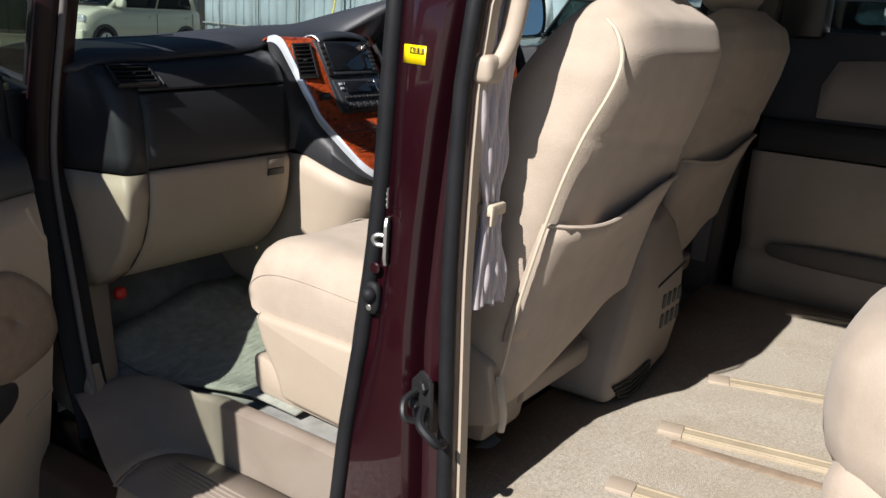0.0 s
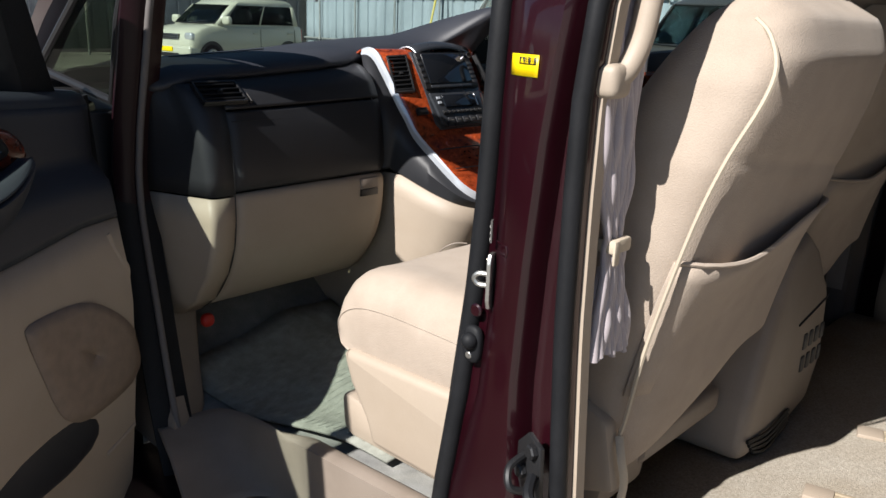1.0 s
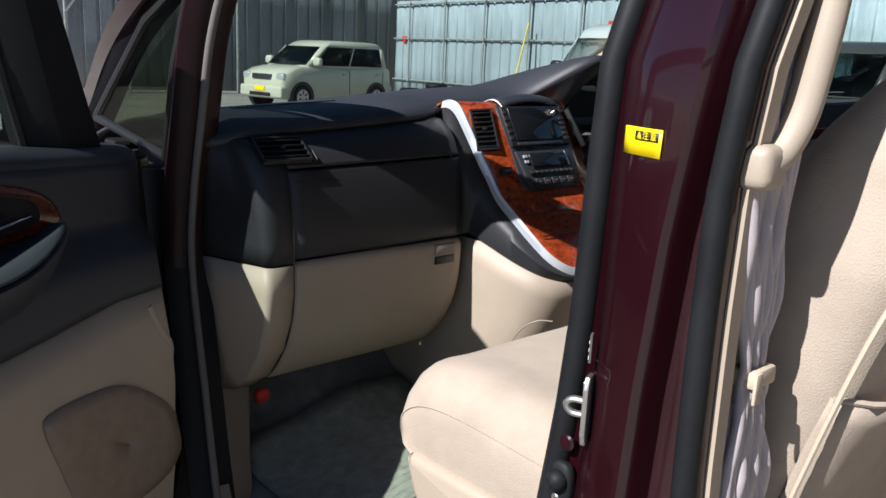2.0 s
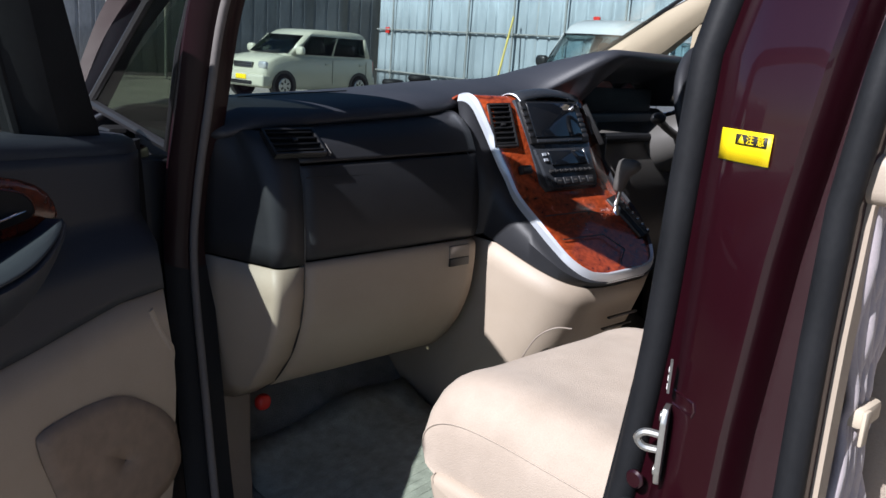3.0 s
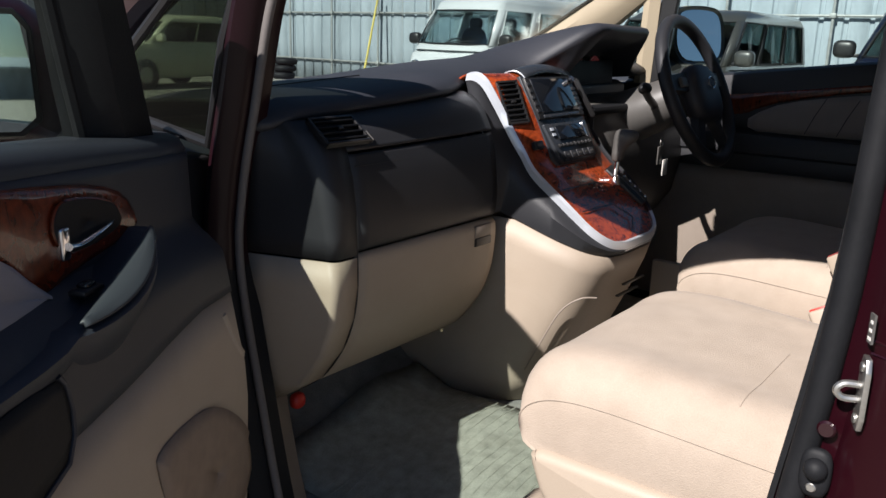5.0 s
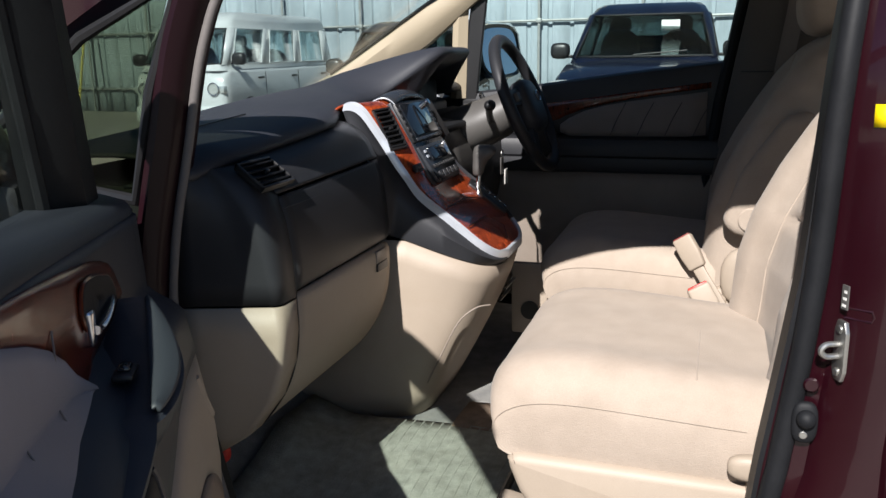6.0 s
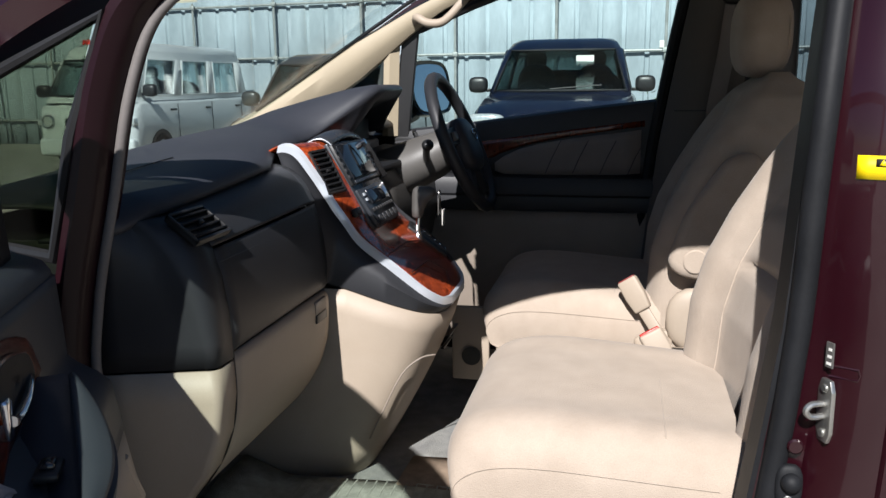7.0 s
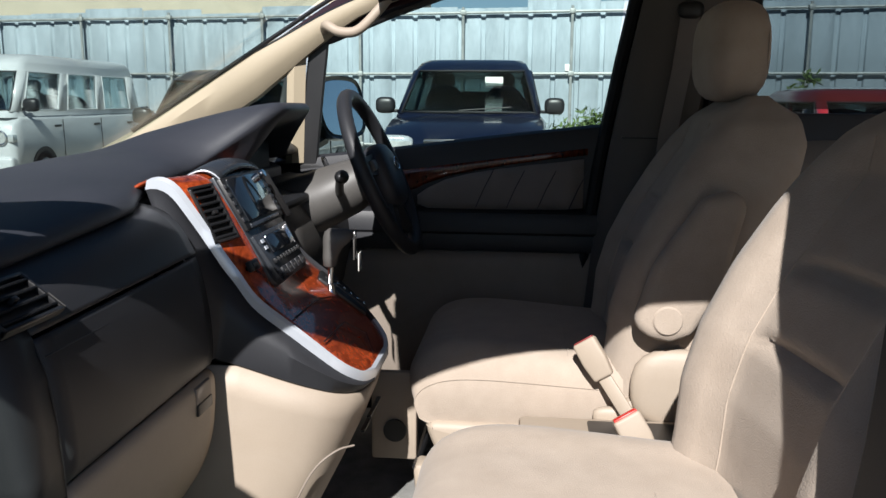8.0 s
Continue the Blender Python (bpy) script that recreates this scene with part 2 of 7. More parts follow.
def ring(c, r, n=16, axis="z", ry=None):
    ry = r if ry is None else ry
    out = []
    for i in range(n):
        a = 2 * math.pi * i / n
        u, v = r * math.cos(a), ry * math.sin(a)
        out.append(Vector(c) + Vector({"x": (0, u, v), "y": (u, 0, v), "z": (u, v, 0)}[axis]))
    return out


def loft(loops, bm=None, closed=True, caps=True, m=None):
    """Skins loops of equal length, one after another."""
    b = bmesh.new()
    rows = [[b.verts.new(p) for p in loop] for loop in loops]
    n = len(rows[0])
    for a, c in zip(rows, rows[1:]):
        for i in range(n if closed else n - 1):
            j = (i + 1) % n
            b.faces.new((a[i], a[j], c[j], c[i]))
    if caps and closed:
        b.faces.new(rows[0][::-1])
        b.faces.new(rows[-1])
    return join(bm if bm else bmesh.new(), b, m)


def spline(pts, n=6, closed=False):
    """A smooth line through points (any dimension)."""
    P = [Vector(p) for p in pts]
    out = []
    N = len(P)
    for i in range(N if closed else N - 1):
        p0, p1, p2, p3 = (P[(i + k) % N] if closed else P[min(max(i + k, 0), N - 1)] for k in (-1, 0, 1, 2))
        for j in range(n):
            t = j / n
            out.append(0.5 * ((2 * p1) + (p2 - p0) * t + (2 * p0 - 5 * p1 + 4 * p2 - p3) * t * t + (3 * p1 - p0 - 3 * p2 + p3) * t ** 3))
    if not closed:
        out.append(P[-1])
    return out


def tube(pts, r, n=8, bm=None, flat=1.0, closed=False, m=None):
    """A round (or flattened) bar along a line; r may be one radius for each point."""
    P = [Vector(p) for p in pts]
    rs = list(r) if isinstance(r, (list, tuple)) else [r] * len(P)
    loops, side = [], None
    for i, p in enumerate(P):
        a = P[(i - 1) % len(P)] if closed or i else P[i]
        c = P[(i + 1) % len(P)] if closed or i < len(P) - 1 else P[i]
        t = (c - a).normalized()
        if side is None:
            side = t.cross(Vector((0, 0, 1)) if abs(t.z) < 0.9 else Vector((1, 0, 0))).normalized()
        side = (side - t * side.dot(t)).normalized()
        up = t.cross(side)
        loops.append([p + side * rs[i] * math.cos(2 * math.pi * k / n) + up * rs[i] * flat * math.sin(2 * math.pi * k / n) for k in range(n)])
    if closed:
        loops.append(loops[0])
    return loft(loops, bm, True, not closed, m)


def prism(pts, axis, a, b, r=0.0, seg=2, bm=None, m=None):
    """A flat outline in the two other axes, drawn out from a to b along axis, with rounded edges."""
    put = {"x": lambda u, v, w: (w, u, v), "y": lambda u, v, w: (u, w, v), "z": lambda u, v, w: (u, v, w)}[axis]
    k = bmesh.new()
    lo, hi = ([k.verts.new(put(u, v, w)) for u, v in pts] for w in (a, b))
    n = len(pts)
    k.faces.new(lo[::-1])
    k.faces.new(hi)
    for i in range(n):
        k.faces.new((lo[i], lo[(i + 1) % n], hi[(i + 1) % n], hi[i]))
    bmesh.ops.recalc_face_normals(k, faces=k.faces)
    if r:
        bmesh.ops.bevel(k, geom=k.edges, offset=r, segments=seg, profile=0.5, affect="EDGES")
    return join(bm if bm else bmesh.new(), k, m)


def sheet(rows, bm=None, m=None):
    """An open surface through rows of points."""
    return loft(rows, bm, False, False, m)


def blob(c, r, bm=None, m=None, seg=12, power=2.0):
    """A rounded cushion: a superellipsoid with half-sizes r."""
    b = bmesh.new()
    bmesh.ops.create_uvsphere(b, u_segments=seg * 2, v_segments=seg, radius=1)
    for v in b.verts:
        k = sum(abs(t) ** power for t in v.co) ** (-1 / power)
        v.co = Vector([c[i] + r[i] * v.co[i] * k for i in range(3)])
    return join(bm if bm else bmesh.new(), b, m)


def cyl(c, r, h, axis="z", n=20, bm=None, r2=None, bev=0.0, m=None):
    """A round bar from c along axis, with a small chamfer."""
    d = Vector({"x": (1, 0, 0), "y": (0, 1, 0), "z": (0, 0, 1)}[axis])
    r2 = r if r2 is None else r2
    c = Vector(c)
    loops = [ring(c, r - bev, n, axis), ring(c + d * bev, r, n, axis), ring(c + d * (h - bev), r2, n, axis), ring(c + d * h, r2 - bev, n, axis)] if bev else [ring(c, r, n, axis), ring(c + d * h, r2, n, axis)]
    return loft(loops, bm, True, True, m)


# ---- the minivan: body shell ----
def along(table, z):
    """A value read off a table of (height, value) pairs."""
    zs, vs = zip(*table)
    return float(np.interp(z, zs, vs))


van = thing("minivan_body", (0, 0, 0), "dark burgundy minivan body shell with both near-side doors open", "minivan")
FRONT_EDGE = [(0.25, 0.150), (0.48, 0.112), (0.62, 0.098), (0.78, 0.084), (0.93, 0.064), (1.06, 0.048), (1.2, 0.040), (1.3, 0.034), (1.42, 0.020), (1.75, -0.03)]
PAINT_EDGE = [(0.25, 0.12), (0.45, 0.092), (0.63, 0.073), (0.7, 0.056), (0.8, 0.033), (0.95, 0.018), (1.07, 0.012), (1.2, 0.010), (1.3, 0.006), (1.42, -0.006), (1.75, -0.06)]
RIDGE = [(0.25, -0.06), (0.58, -0.054), (0.83, -0.042), (1.0, -0.051), (1.16, -0.065), (1.3, -0.086), (1.75, -0.12)]
REAR_EDGE = [(0.25, -0.155), (0.6, -0.136), (0.93, -0.120), (1.09, -0.119), (1.2, -0.121), (1.3, -0.132), (1.75, -0.18)]


def lean(z):
    """How far the side of the car leans in above the belt line."""
    return 0.0 if z < 1.3 else 0.28 * (z - 1.3)


def pillar_loop(z):
    f, p, r, b, d = along(FRONT_EDGE, z), along(PAINT_EDGE, z), along(RIDGE, z), along(REAR_EDGE, z), lean(z)
    pts = [(-0.735, f), (-0.788, f), (-0.800, p), (-0.808, p - 0.006), (-0.820, (p + r) / 2 + 0.008), (-0.833, r + 0.008), (-0.834, r), (-0.826, r - 0.008),
           (-0.800, r - 0.014), (-0.800, b + 0.030), (-0.822, b + 0.020), (-0.822, b + 0.006), (-0.800, b), (-0.792, b + 0.020), (-0.735, b + 0.036)]
    return [(x + d, y, z) for x, y in pts]


ZS = [0.25 + 0.05 * i for i in range(30)]
part("centre_pillar", loft([pillar_loop(z) for z in ZS]), PAINT, van, "glossy burgundy centre pillar with chips and scuffs")
part("pillar_front_trim", loft([[(-0.793 + lean(z), along(FRONT_EDGE, z) + 0.004, z), (-0.730 + lean(z), along(FRONT_EDGE, z) + 0.004, z), (-0.730 + lean(z), along(FRONT_EDGE, z) - 0.002, z), (-0.793 + lean(z), along(FRONT_EDGE, z) - 0.002, z)] for z in ZS]), RUBBER, van, "black trim on the pillar edge")
part("front_door_seal", tube([(-0.797 + lean(z), (along(FRONT_EDGE, z) + along(PAINT_EDGE, z)) / 2 + 0.006, z) for z in ZS], 0.0135, 10), RUBBER, van, "black rubber door seal")
part("sliding_door_seal", tube([(-0.822 + lean(z), along(REAR_EDGE, z) + 0.012, z) for z in ZS], 0.0115, 10), RUBBER, van, "black rubber door seal")
part("pillar_trim_edge", loft([[(-0.806 + lean(z), along(REAR_EDGE, z) + 0.004, z), (-0.806 + lean(z), along(REAR_EDGE, z) - 0.004, z), (-0.788 + lean(z), along(REAR_EDGE, z) - 0.004, z), (-0.788 + lean(z), along(REAR_EDGE, z) + 0.004, z)] for z in ZS]), BEIGE, van, "beige pillar trim edge")
part("pillar_trim", loft([[(-0.735 + lean(z), along(FRONT_EDGE, z) - 0.005, z), (-0.705 + lean(z), along(FRONT_EDGE, z) - 0.02, z), (-0.700 + lean(z), -0.03, z), (-0.705 + lean(z), -0.075, z), (-0.735 + lean(z), -0.088, z)] for z in ZS[5:]]), BEIGE, van, "beige plastic pillar trim")

# striker, courtesy switch, labels and the sliding door catch on the centre pillar
SM = Matrix.Translation((-0.8165, 0.008, 0.966)) @ Matrix.Rotation(radians(21), 4, "Z") @ Matrix.Scale(0.78, 4)
striker = part("door_striker", prism([(-0.016, -0.030), (-0.010, -0.046), (0.010, -0.046), (0.016, -0.030), (0.016, 0.030), (0.010, 0.046), (-0.010, 0.046), (-0.016, 0.030)], "y", -0.004, 0.003, 0.0015, m=SM), STEEL, van, "bright zinc-plated door striker")
part("striker_loop", tube(spline([(0.002, 0.0, 0.009), (0.002, 0.020, 0.009), (0.002, 0.028, 0.0), (0.002, 0.020, -0.009), (0.002, 0.0, -0.009)], 5), 0.0046, 8, m=SM), STEEL, striker)
for dz in (-0.033, 0.033):
    part("screw", cyl((0, 0.002, dz), 0.0065, 0.004, "y", 12, bev=0.001, m=SM), STEEL, striker)
part("hole_plug", cyl((-0.812, 0.034, 0.918), 0.009, 0.006, "x", 16, bev=0.002), PAINT, van)
switch = part("courtesy_switch", blob((-0.808, 0.038, 0.870), (0.008, 0.015, 0.026), power=3), RUBBER, van, "black rubber courtesy light switch")
part("plunger", blob((-0.817, 0.037, 0.877), (0.011, 0.0115, 0.0115)), RUBBER, switch)
part("screw", cyl((-0.8165, 0.039, 0.856), 0.005, 0.004, "x", 12, bev=0.001), STEEL, switch)


def on_pillar(y, z, out=0.002):
    """A place on the painted face of the centre pillar."""
    p, r = along(PAINT_EDGE, z), along(RIDGE, z)
    pts = [(p - 0.006, -0.808), ((p + r) / 2 + 0.008, -0.820), (r + 0.008, -0.833)]
    x = float(np.interp(y, [q[0] for q in pts][::-1], [q[1] for q in pts][::-1]))
    return Vector((x - out + lean(z), y, z))


label = thing("caution_sticker", (-0.82, -0.03, 1.23), "yellow caution sticker with black lettering on the burgundy pillar", "sticker")
part("sheet", sheet([[on_pillar(-0.004 - 0.050 * i / 5, 1.220 + 0.0245 * j, 0.0015) for i in range(6)] for j in range(2)]), YELLOW, label, thick=0.0008)
part("black_band", sheet([[on_pillar(-0.020 - 0.030 * i / 4, 1.2335 + 0.008 * j, 0.0025) for i in range(5)] for j in range(2)]), INK, label, thick=0.0006)
tri_bm = bmesh.new()
k = [tri_bm.verts.new(on_pillar(y, z, 0.0033)) for y, z in ((-0.0225, 1.2345), (-0.0295, 1.2345), (-0.026, 1.2408))]
tri_bm.faces.new(k)
part("warning_triangle", tri_bm, YELLOW, label, thick=0.0005)
for i, word in enumerate("\u6ce8\u610f"):
    fc = bpy.data.curves.new("lettering", "FONT")
    fc.body, fc.size, fc.align_x, fc.align_y, fc.extrude = word, 0.0078, "CENTER", "CENTER", 0.0003
    fc.materials.append(YELLOW)
    ob = new("lettering", fc)
    ob.parent = label
    ob.matrix_parent_inverse = Matrix.Translation(label.location).inverted()
    at = on_pillar(-0.0345 - 0.010 * i, 1.2375, 0.0034)
    ob.matrix_basis = Matrix.Translation(at) @ Matrix.Rotation(radians(-90 - 16), 4, "Z") @ Matrix.Rotation(radians(90), 4, "X")
tag = thing("part_label", (-0.81, 0.01, 1.03), "small white part label stuck on the burgundy pillar", "sticker")
TM = Matrix.Translation((-0.8185, 0.008, 1.030)) @ Matrix.Rotation(radians(30), 4, "Z")
part("sheet", box(-0.005, 0.005, -0.001, 0.0012, -0.014, 0.014, m=TM), GREY, tag)
for i in range(3):
    part("print_bar", box(-0.0035, 0.003 - 0.001 * i, 0.001, 0.0018, -0.011 + 0.008 * i, -0.008 + 0.008 * i, m=TM), WHITE_TAG, tag)
part("pressed_mark", tube([on_pillar(y, z, 0.0004) for y, z in ((0.006, 1.004), (-0.020, 1.004), (-0.022, 1.010), (-0.020, 1.016), (0.006, 1.016))], 0.0014, 6), PAINT, van)
catch = thing("sliding_door_catch", (-0.84, -0.09, 0.75), "black sliding door catch bolted to the pillar", "latch")
mc = Matrix.Translation((-0.836, -0.085, 0.752)) @ Matrix.Rotation(radians(-22), 4, "Z")
part("plate", prism([(-0.026, -0.038), (0.012, -0.046), (0.028, -0.020), (0.028, 0.022), (0.006, 0.044), (-0.022, 0.034)], "x", -0.003, 0.004, 0.0015, m=mc @ Matrix.Rotation(0, 4, "X")), BLACK, catch)
part("loop", tube(spline([(-0.004, 0.010, 0.012), (-0.030, 0.002, 0.004), (-0.036, -0.010, -0.014), (-0.020, -0.014, -0.022), (-0.004, -0.012, -0.024)], 5), 0.0050, 8, m=mc), BLACK, catch, "dark bent steel loop")
for y, z in ((-0.010, 0.026), (0.012, -0.010)):
    part("bolt", cyl((-0.012, y, z), 0.010, 0.010, "x", 6, bev=0.002, m=mc), BLACK, catch)
part("damper_hook", tube(spline([(-0.010, -0.020, -0.002), (-0.030, -0.045, -0.012), (-0.020, -0.070, -0.030), (0.0, -0.060, -0.040)], 5), 0.007, 8, m=mc), RUBBER, catch)

# front of the door opening: pillar, seal and quarter window
SEAL = spline([(-0.81, 0.675, 0.20), (-0.80, 0.765, 0.36), (-0.79, 0.828, 0.50), (-0.783, 0.880, 0.68), (-0.78, 0.928, 0.90), (-0.78, 0.918, 1.03), (-0.78, 0.880, 1.18), (-0.777, 0.845, 1.32), (-0.765, 0.800, 1.415), (-0.745, 0.70, 1.475), (-0.715, 0.50, 1.555), (-0.695, 0.25, 1.62), (-0.685, -0.02, 1.650)], 6)
part("opening_seal", tube(SEAL, 0.0070, 10), GASKET, van, "grey rubber seal round the door opening")
JAMB = ((-0.008, 0.006, 0.0), (-0.030, 0.016, 0.006), (-0.040, 0.026, 0.012), (-0.036, 0.040, 0.018), (0.0, 0.044, 0.02), (0.050, 0.044, 0.02), (0.040, 0.012, 0.004))
part("front_door_pillar", loft([[p + Vector(o) for o in JAMB] for p in SEAL[24:]]), JAMB_PAINT, van, "burgundy front pillar round the door opening")
# pillar's lower end in rubber black, which stands for the shade on it
part("lower_jamb", loft([[p + Vector(o) for o in JAMB] for p in SEAL[:25]]), RUBBER, van, "lower door jamb coloured black for its shade")
part("pillar_inner_lining", loft([[p + Vector(o) for o in ((0.004, 0.006, 0.0), (0.008, 0.004, 0.0), (0.026, 0.034, 0.0), (0.020, 0.042, 0.0))] for p in SEAL[12:54]]), RUBBER, van, "dark lining behind the door seal")
A_POST = [(-0.70, 1.62, 1.06), (-0.745, 1.36, 1.200), (-0.775, 1.18, 1.300), (-0.785, 1.03, 1.378), (-0.77, 0.90, 1.450), (-0.74, 0.72, 1.535), (-0.70, 0.45, 1.625), (-0.68, 0.1, 1.68), (-0.67, -0.9, 1.70), (-0.67, -2.2, 1.69)]
part("roof_pillar", loft([[Vector(p) + Vector(o) for o in ((-0.045, 0.0, -0.030), (-0.052, 0.0, 0.010), (-0.030, 0.0, 0.045), (0.035, 0.0, 0.060), (0.050, 0.0, 0.030), (0.020, 0.0, -0.035))] for p in spline(A_POST, 5)]), PAINT, van, "burgundy windscreen pillar and roof rail")
part("quarter_window", prism([(1.26, 1.150), (0.960, 1.112), (0.918, 1.26), (0.868, 1.400), (1.02, 1.325)], "x", -0.812, -0.808), NEAR_GLASS, van, "small triangular quarter window")
part("quarter_frame", tube([(-0.812, 1.27, 1.148), (-0.812, 0.955, 1.104), (-0.812, 0.912, 1.26), (-0.804, 0.858, 1.408), (-0.812, 1.02, 1.335), (-0.812, 1.27, 1.148)], 0.008, 8, flat=1.2), BLACK, van)

# floor pan, sill steps and carpets
part("floor_pan", box(-0.70, 0.74, -3.0, 1.35, 0.36, 0.42, 0.01), BLACK, van)
# entry step: a flat tread in a bowl whose wall sweeps round in front; foot x, y and rim x, y, z along the wall
SILL = [(-0.908, 0.572, -0.836, 0.802, 0.455), (-0.885, 0.585, -0.808, 0.805, 0.455), (-0.845, 0.602, -0.752, 0.804, 0.457), (-0.800, 0.600, -0.718, 0.783, 0.463), (-0.765, 0.583, -0.707, 0.733, 0.475), (-0.745, 0.550, -0.713, 0.655, 0.492), (-0.733, 0.510, -0.723, 0.570, 0.506), (-0.727, 0.440, -0.730, 0.463, 0.513), (-0.722, 0.360, -0.732, 0.360, 0.515), (-0.722, 0.220, -0.730, 0.220, 0.515), (-0.722, 0.060, -0.735, 0.060, 0.515)]
wall_s, tread_s = [], []
for (fx, fy, rx, ry), (rz, _) in zip(spline([Vector(r[:4]) for r in SILL], 3), spline([Vector((r[4], 0)) for r in SILL], 3)):
    side_in = Vector((rx - fx, ry - fy, 0))
    side_in = (side_in.normalized() if side_in.length > 0.04 else Vector((1, 0, 0)))
    if ry < 0.5:
        side_in = Vector((1, 0, 0))
    across = [(0.0, 0.383), (0.12, 0.388), (0.30, 0.383 + (rz - 0.383) * 0.22), (0.70, 0.383 + (rz - 0.383) * 0.80), (0.90, rz - 0.006), (1.0, rz)]
    wall_s.append([(fx + (rx - fx) * g, fy + (ry - fy) * g, z) for g, z in across] + [(rx + side_in.x * d, ry + side_in.y * d, rz + e) for d, e in ((0.012, 0.003), (0.030, 0.002), (0.042, -0.006), (0.046, -0.050))])
    tread_s.append([(-0.905, min(fy, 0.575), 0.34), (-0.895, min(fy, 0.578), 0.372), (min(-0.88, fx - 0.002), min(fy, 0.58), 0.380), ((fx - 0.88) / 2, fy, 0.382), (fx + 0.002, fy, 0.383)])
part("sill_wall", sheet(wall_s), TAUPE, van, "taupe plastic wall of the entry step", thick=0.005, sharp=60)
part("sill_step", sheet(tread_s[10:]), TAUPE, van, "taupe plastic entry step with ribbed tread", thick=0.005)
part("sill_front", sheet(tread_s[:11]), TAUPE, van, thick=0.005)
for i in range(9):
    part("tread_rib", box(-0.872 + 0.011 * i, -0.867 + 0.011 * i, 0.10, 0.545, 0.3765 + 0.0006 * i, 0.3822 + 0.0006 * i, 0.0012), TAUPE, van)
part("rocker_panel", prism([(-0.885, 0.20), (-0.915, 0.24), (-0.915, 0.33), (-0.885, 0.372), (-0.70, 0.372), (-0.70, 0.20)], "y", -3.0, 0.95, 0.012), PAINT, van)
part("sliding_step", box(-0.90, -0.72, -1.35, -0.16, 0.40, 0.552, 0.012), TAUPE, van, "taupe entry step")
part("hinge_jamb", box(-0.850, -0.775, 0.985, 1.05, 0.18, 1.08, 0.008), BLACK, van)
part("kick_panel", loft([[(xl - 0.006, yl + 0.012, z), (xl, yl, z), (xl + 0.03, yl + 0.004, z), ((xl + xr) / 2, (yl + yr) / 2, z), (xr - 0.012, yr - 0.002, z), (xr, yr + 0.010, z), (xr + 0.02, yr + 0.25, z), (xl + 0.02, yr + 0.25, z)] for z, xl, yl, xr, yr in ((0.40, -0.815, 0.790, -0.705, 0.830), (0.455, -0.805, 0.802, -0.698, 0.850), (0.52, -0.785, 0.845, -0.675, 0.900), (0.60, -0.750, 0.925, -0.640, 0.962), (0.66, -0.735, 0.955, -0.628, 0.985))]), TAUPE, van, "taupe kick panel by the footwell", sharp=50)
CARPET_ROWS = []
for i in range(15):
    x = -0.67 + 0.1 * i - (0.045 if i == 0 else 0)
    CARPET_ROWS.append([(x, y, z - 0.012 - 0.055 * min(1.0, max(0.0, (-0.38 - x) / 0.25)) * min(1.0, max(0.0, (y - 0.45) / 0.3)) + 0.003 * math.sin(9 * x + 5 * y)) for y, z in ((-0.05, 0.515), (0.15, 0.515), (0.35, 0.512), (0.55, 0.510), (0.75, 0.512), (0.92, 0.525), (1.02, 0.56), (1.12, 0.64), (1.20, 0.76), (1.24, 0.92))])
part("front_carpet", sheet(CARPET_ROWS), CARPET, van, "worn grey footwell carpet", thick=0.008)
rear = []
for i in range(16):
    x = -0.76 + 0.1 * i
    rear.append([(x, y, 0.548 + 0.003 * math.sin(14 * x + 3 * y) * math.cos(11 * y)) for y in (-0.02, -0.3, -0.7, -1.2, -2.0, -3.0)])
part("rear_carpet", sheet(rear), REAR_CARPET, van, "sandy speckled cargo carpet", thick=0.012)
part("floor_riser", box(-0.70, 0.74, -0.06, -0.02, 0.50, 0.552, 0.008), CARPET, van)

# right-hand side, roof, nose and tail
part("roof_panel", loft([[(-0.70, y, z - 0.06), (-0.60, y, z), (-0.3, y, z + 0.035), (0, y, z + 0.045), (0.3, y, z + 0.035), (0.60, y, z), (0.72, y, z - 0.06), (0.70, y, z - 0.09), (0.58, y, z - 0.04), (0, y, z - 0.005), (-0.58, y, z - 0.04), (-0.68, y, z - 0.09)] for y, z in ((0.70, 1.645), (0.56, 1.682), (0.2, 1.740), (-0.3, 1.78), (-1.2, 1.80), (-2.4, 1.78), (-2.95, 1.70))]), PAINT, van, "burgundy roof skin")
part("headlining", loft([[(-0.66, y, z - 0.10), (-0.5, y, z - 0.055), (0, y, z - 0.03), (0.5, y, z - 0.055), (0.68, y, z - 0.10), (0.68, y, z - 0.106), (0.5, y, z - 0.063), (0, y, z - 0.038), (-0.5, y, z - 0.063), (-0.66, y, z - 0.106)] for y, z in ((0.56, 1.672), (0.44, 1.70), (0.2, 1.735), (-0.3, 1.775), (-1.2, 1.795), (-2.9, 1.72))]), BEIGE, van, "beige headlining")
RA = spline([(0.72, 1.62, 1.06), (0.755, 1.36, 1.200), (0.775, 1.13, 1.345), (0.775, 0.97, 1.445), (0.765, 0.80, 1.545), (0.74, 0.60, 1.62), (0.72, 0.30, 1.675), (0.71, -0.9, 1.70), (0.71, -2.2, 1.69)], 5)
part("far_windscreen_pillar", loft([[p + Vector(o) * float(np.interp(k, [13, 21], [1.0, 0.40])) for o in ((-0.020, 0.0, -0.075), (-0.046, 0.0, -0.040), (-0.056, 0.0, 0.0), (-0.046, 0.0, 0.030), (-0.025, 0.0, 0.044), (0.010, 0.0, 0.048), (0.030, 0.0, 0.0), (0.018, 0.0, -0.075))] for k, p in enumerate(RA)]), CREAM_TRIM, van, "beige windscreen pillar lining")
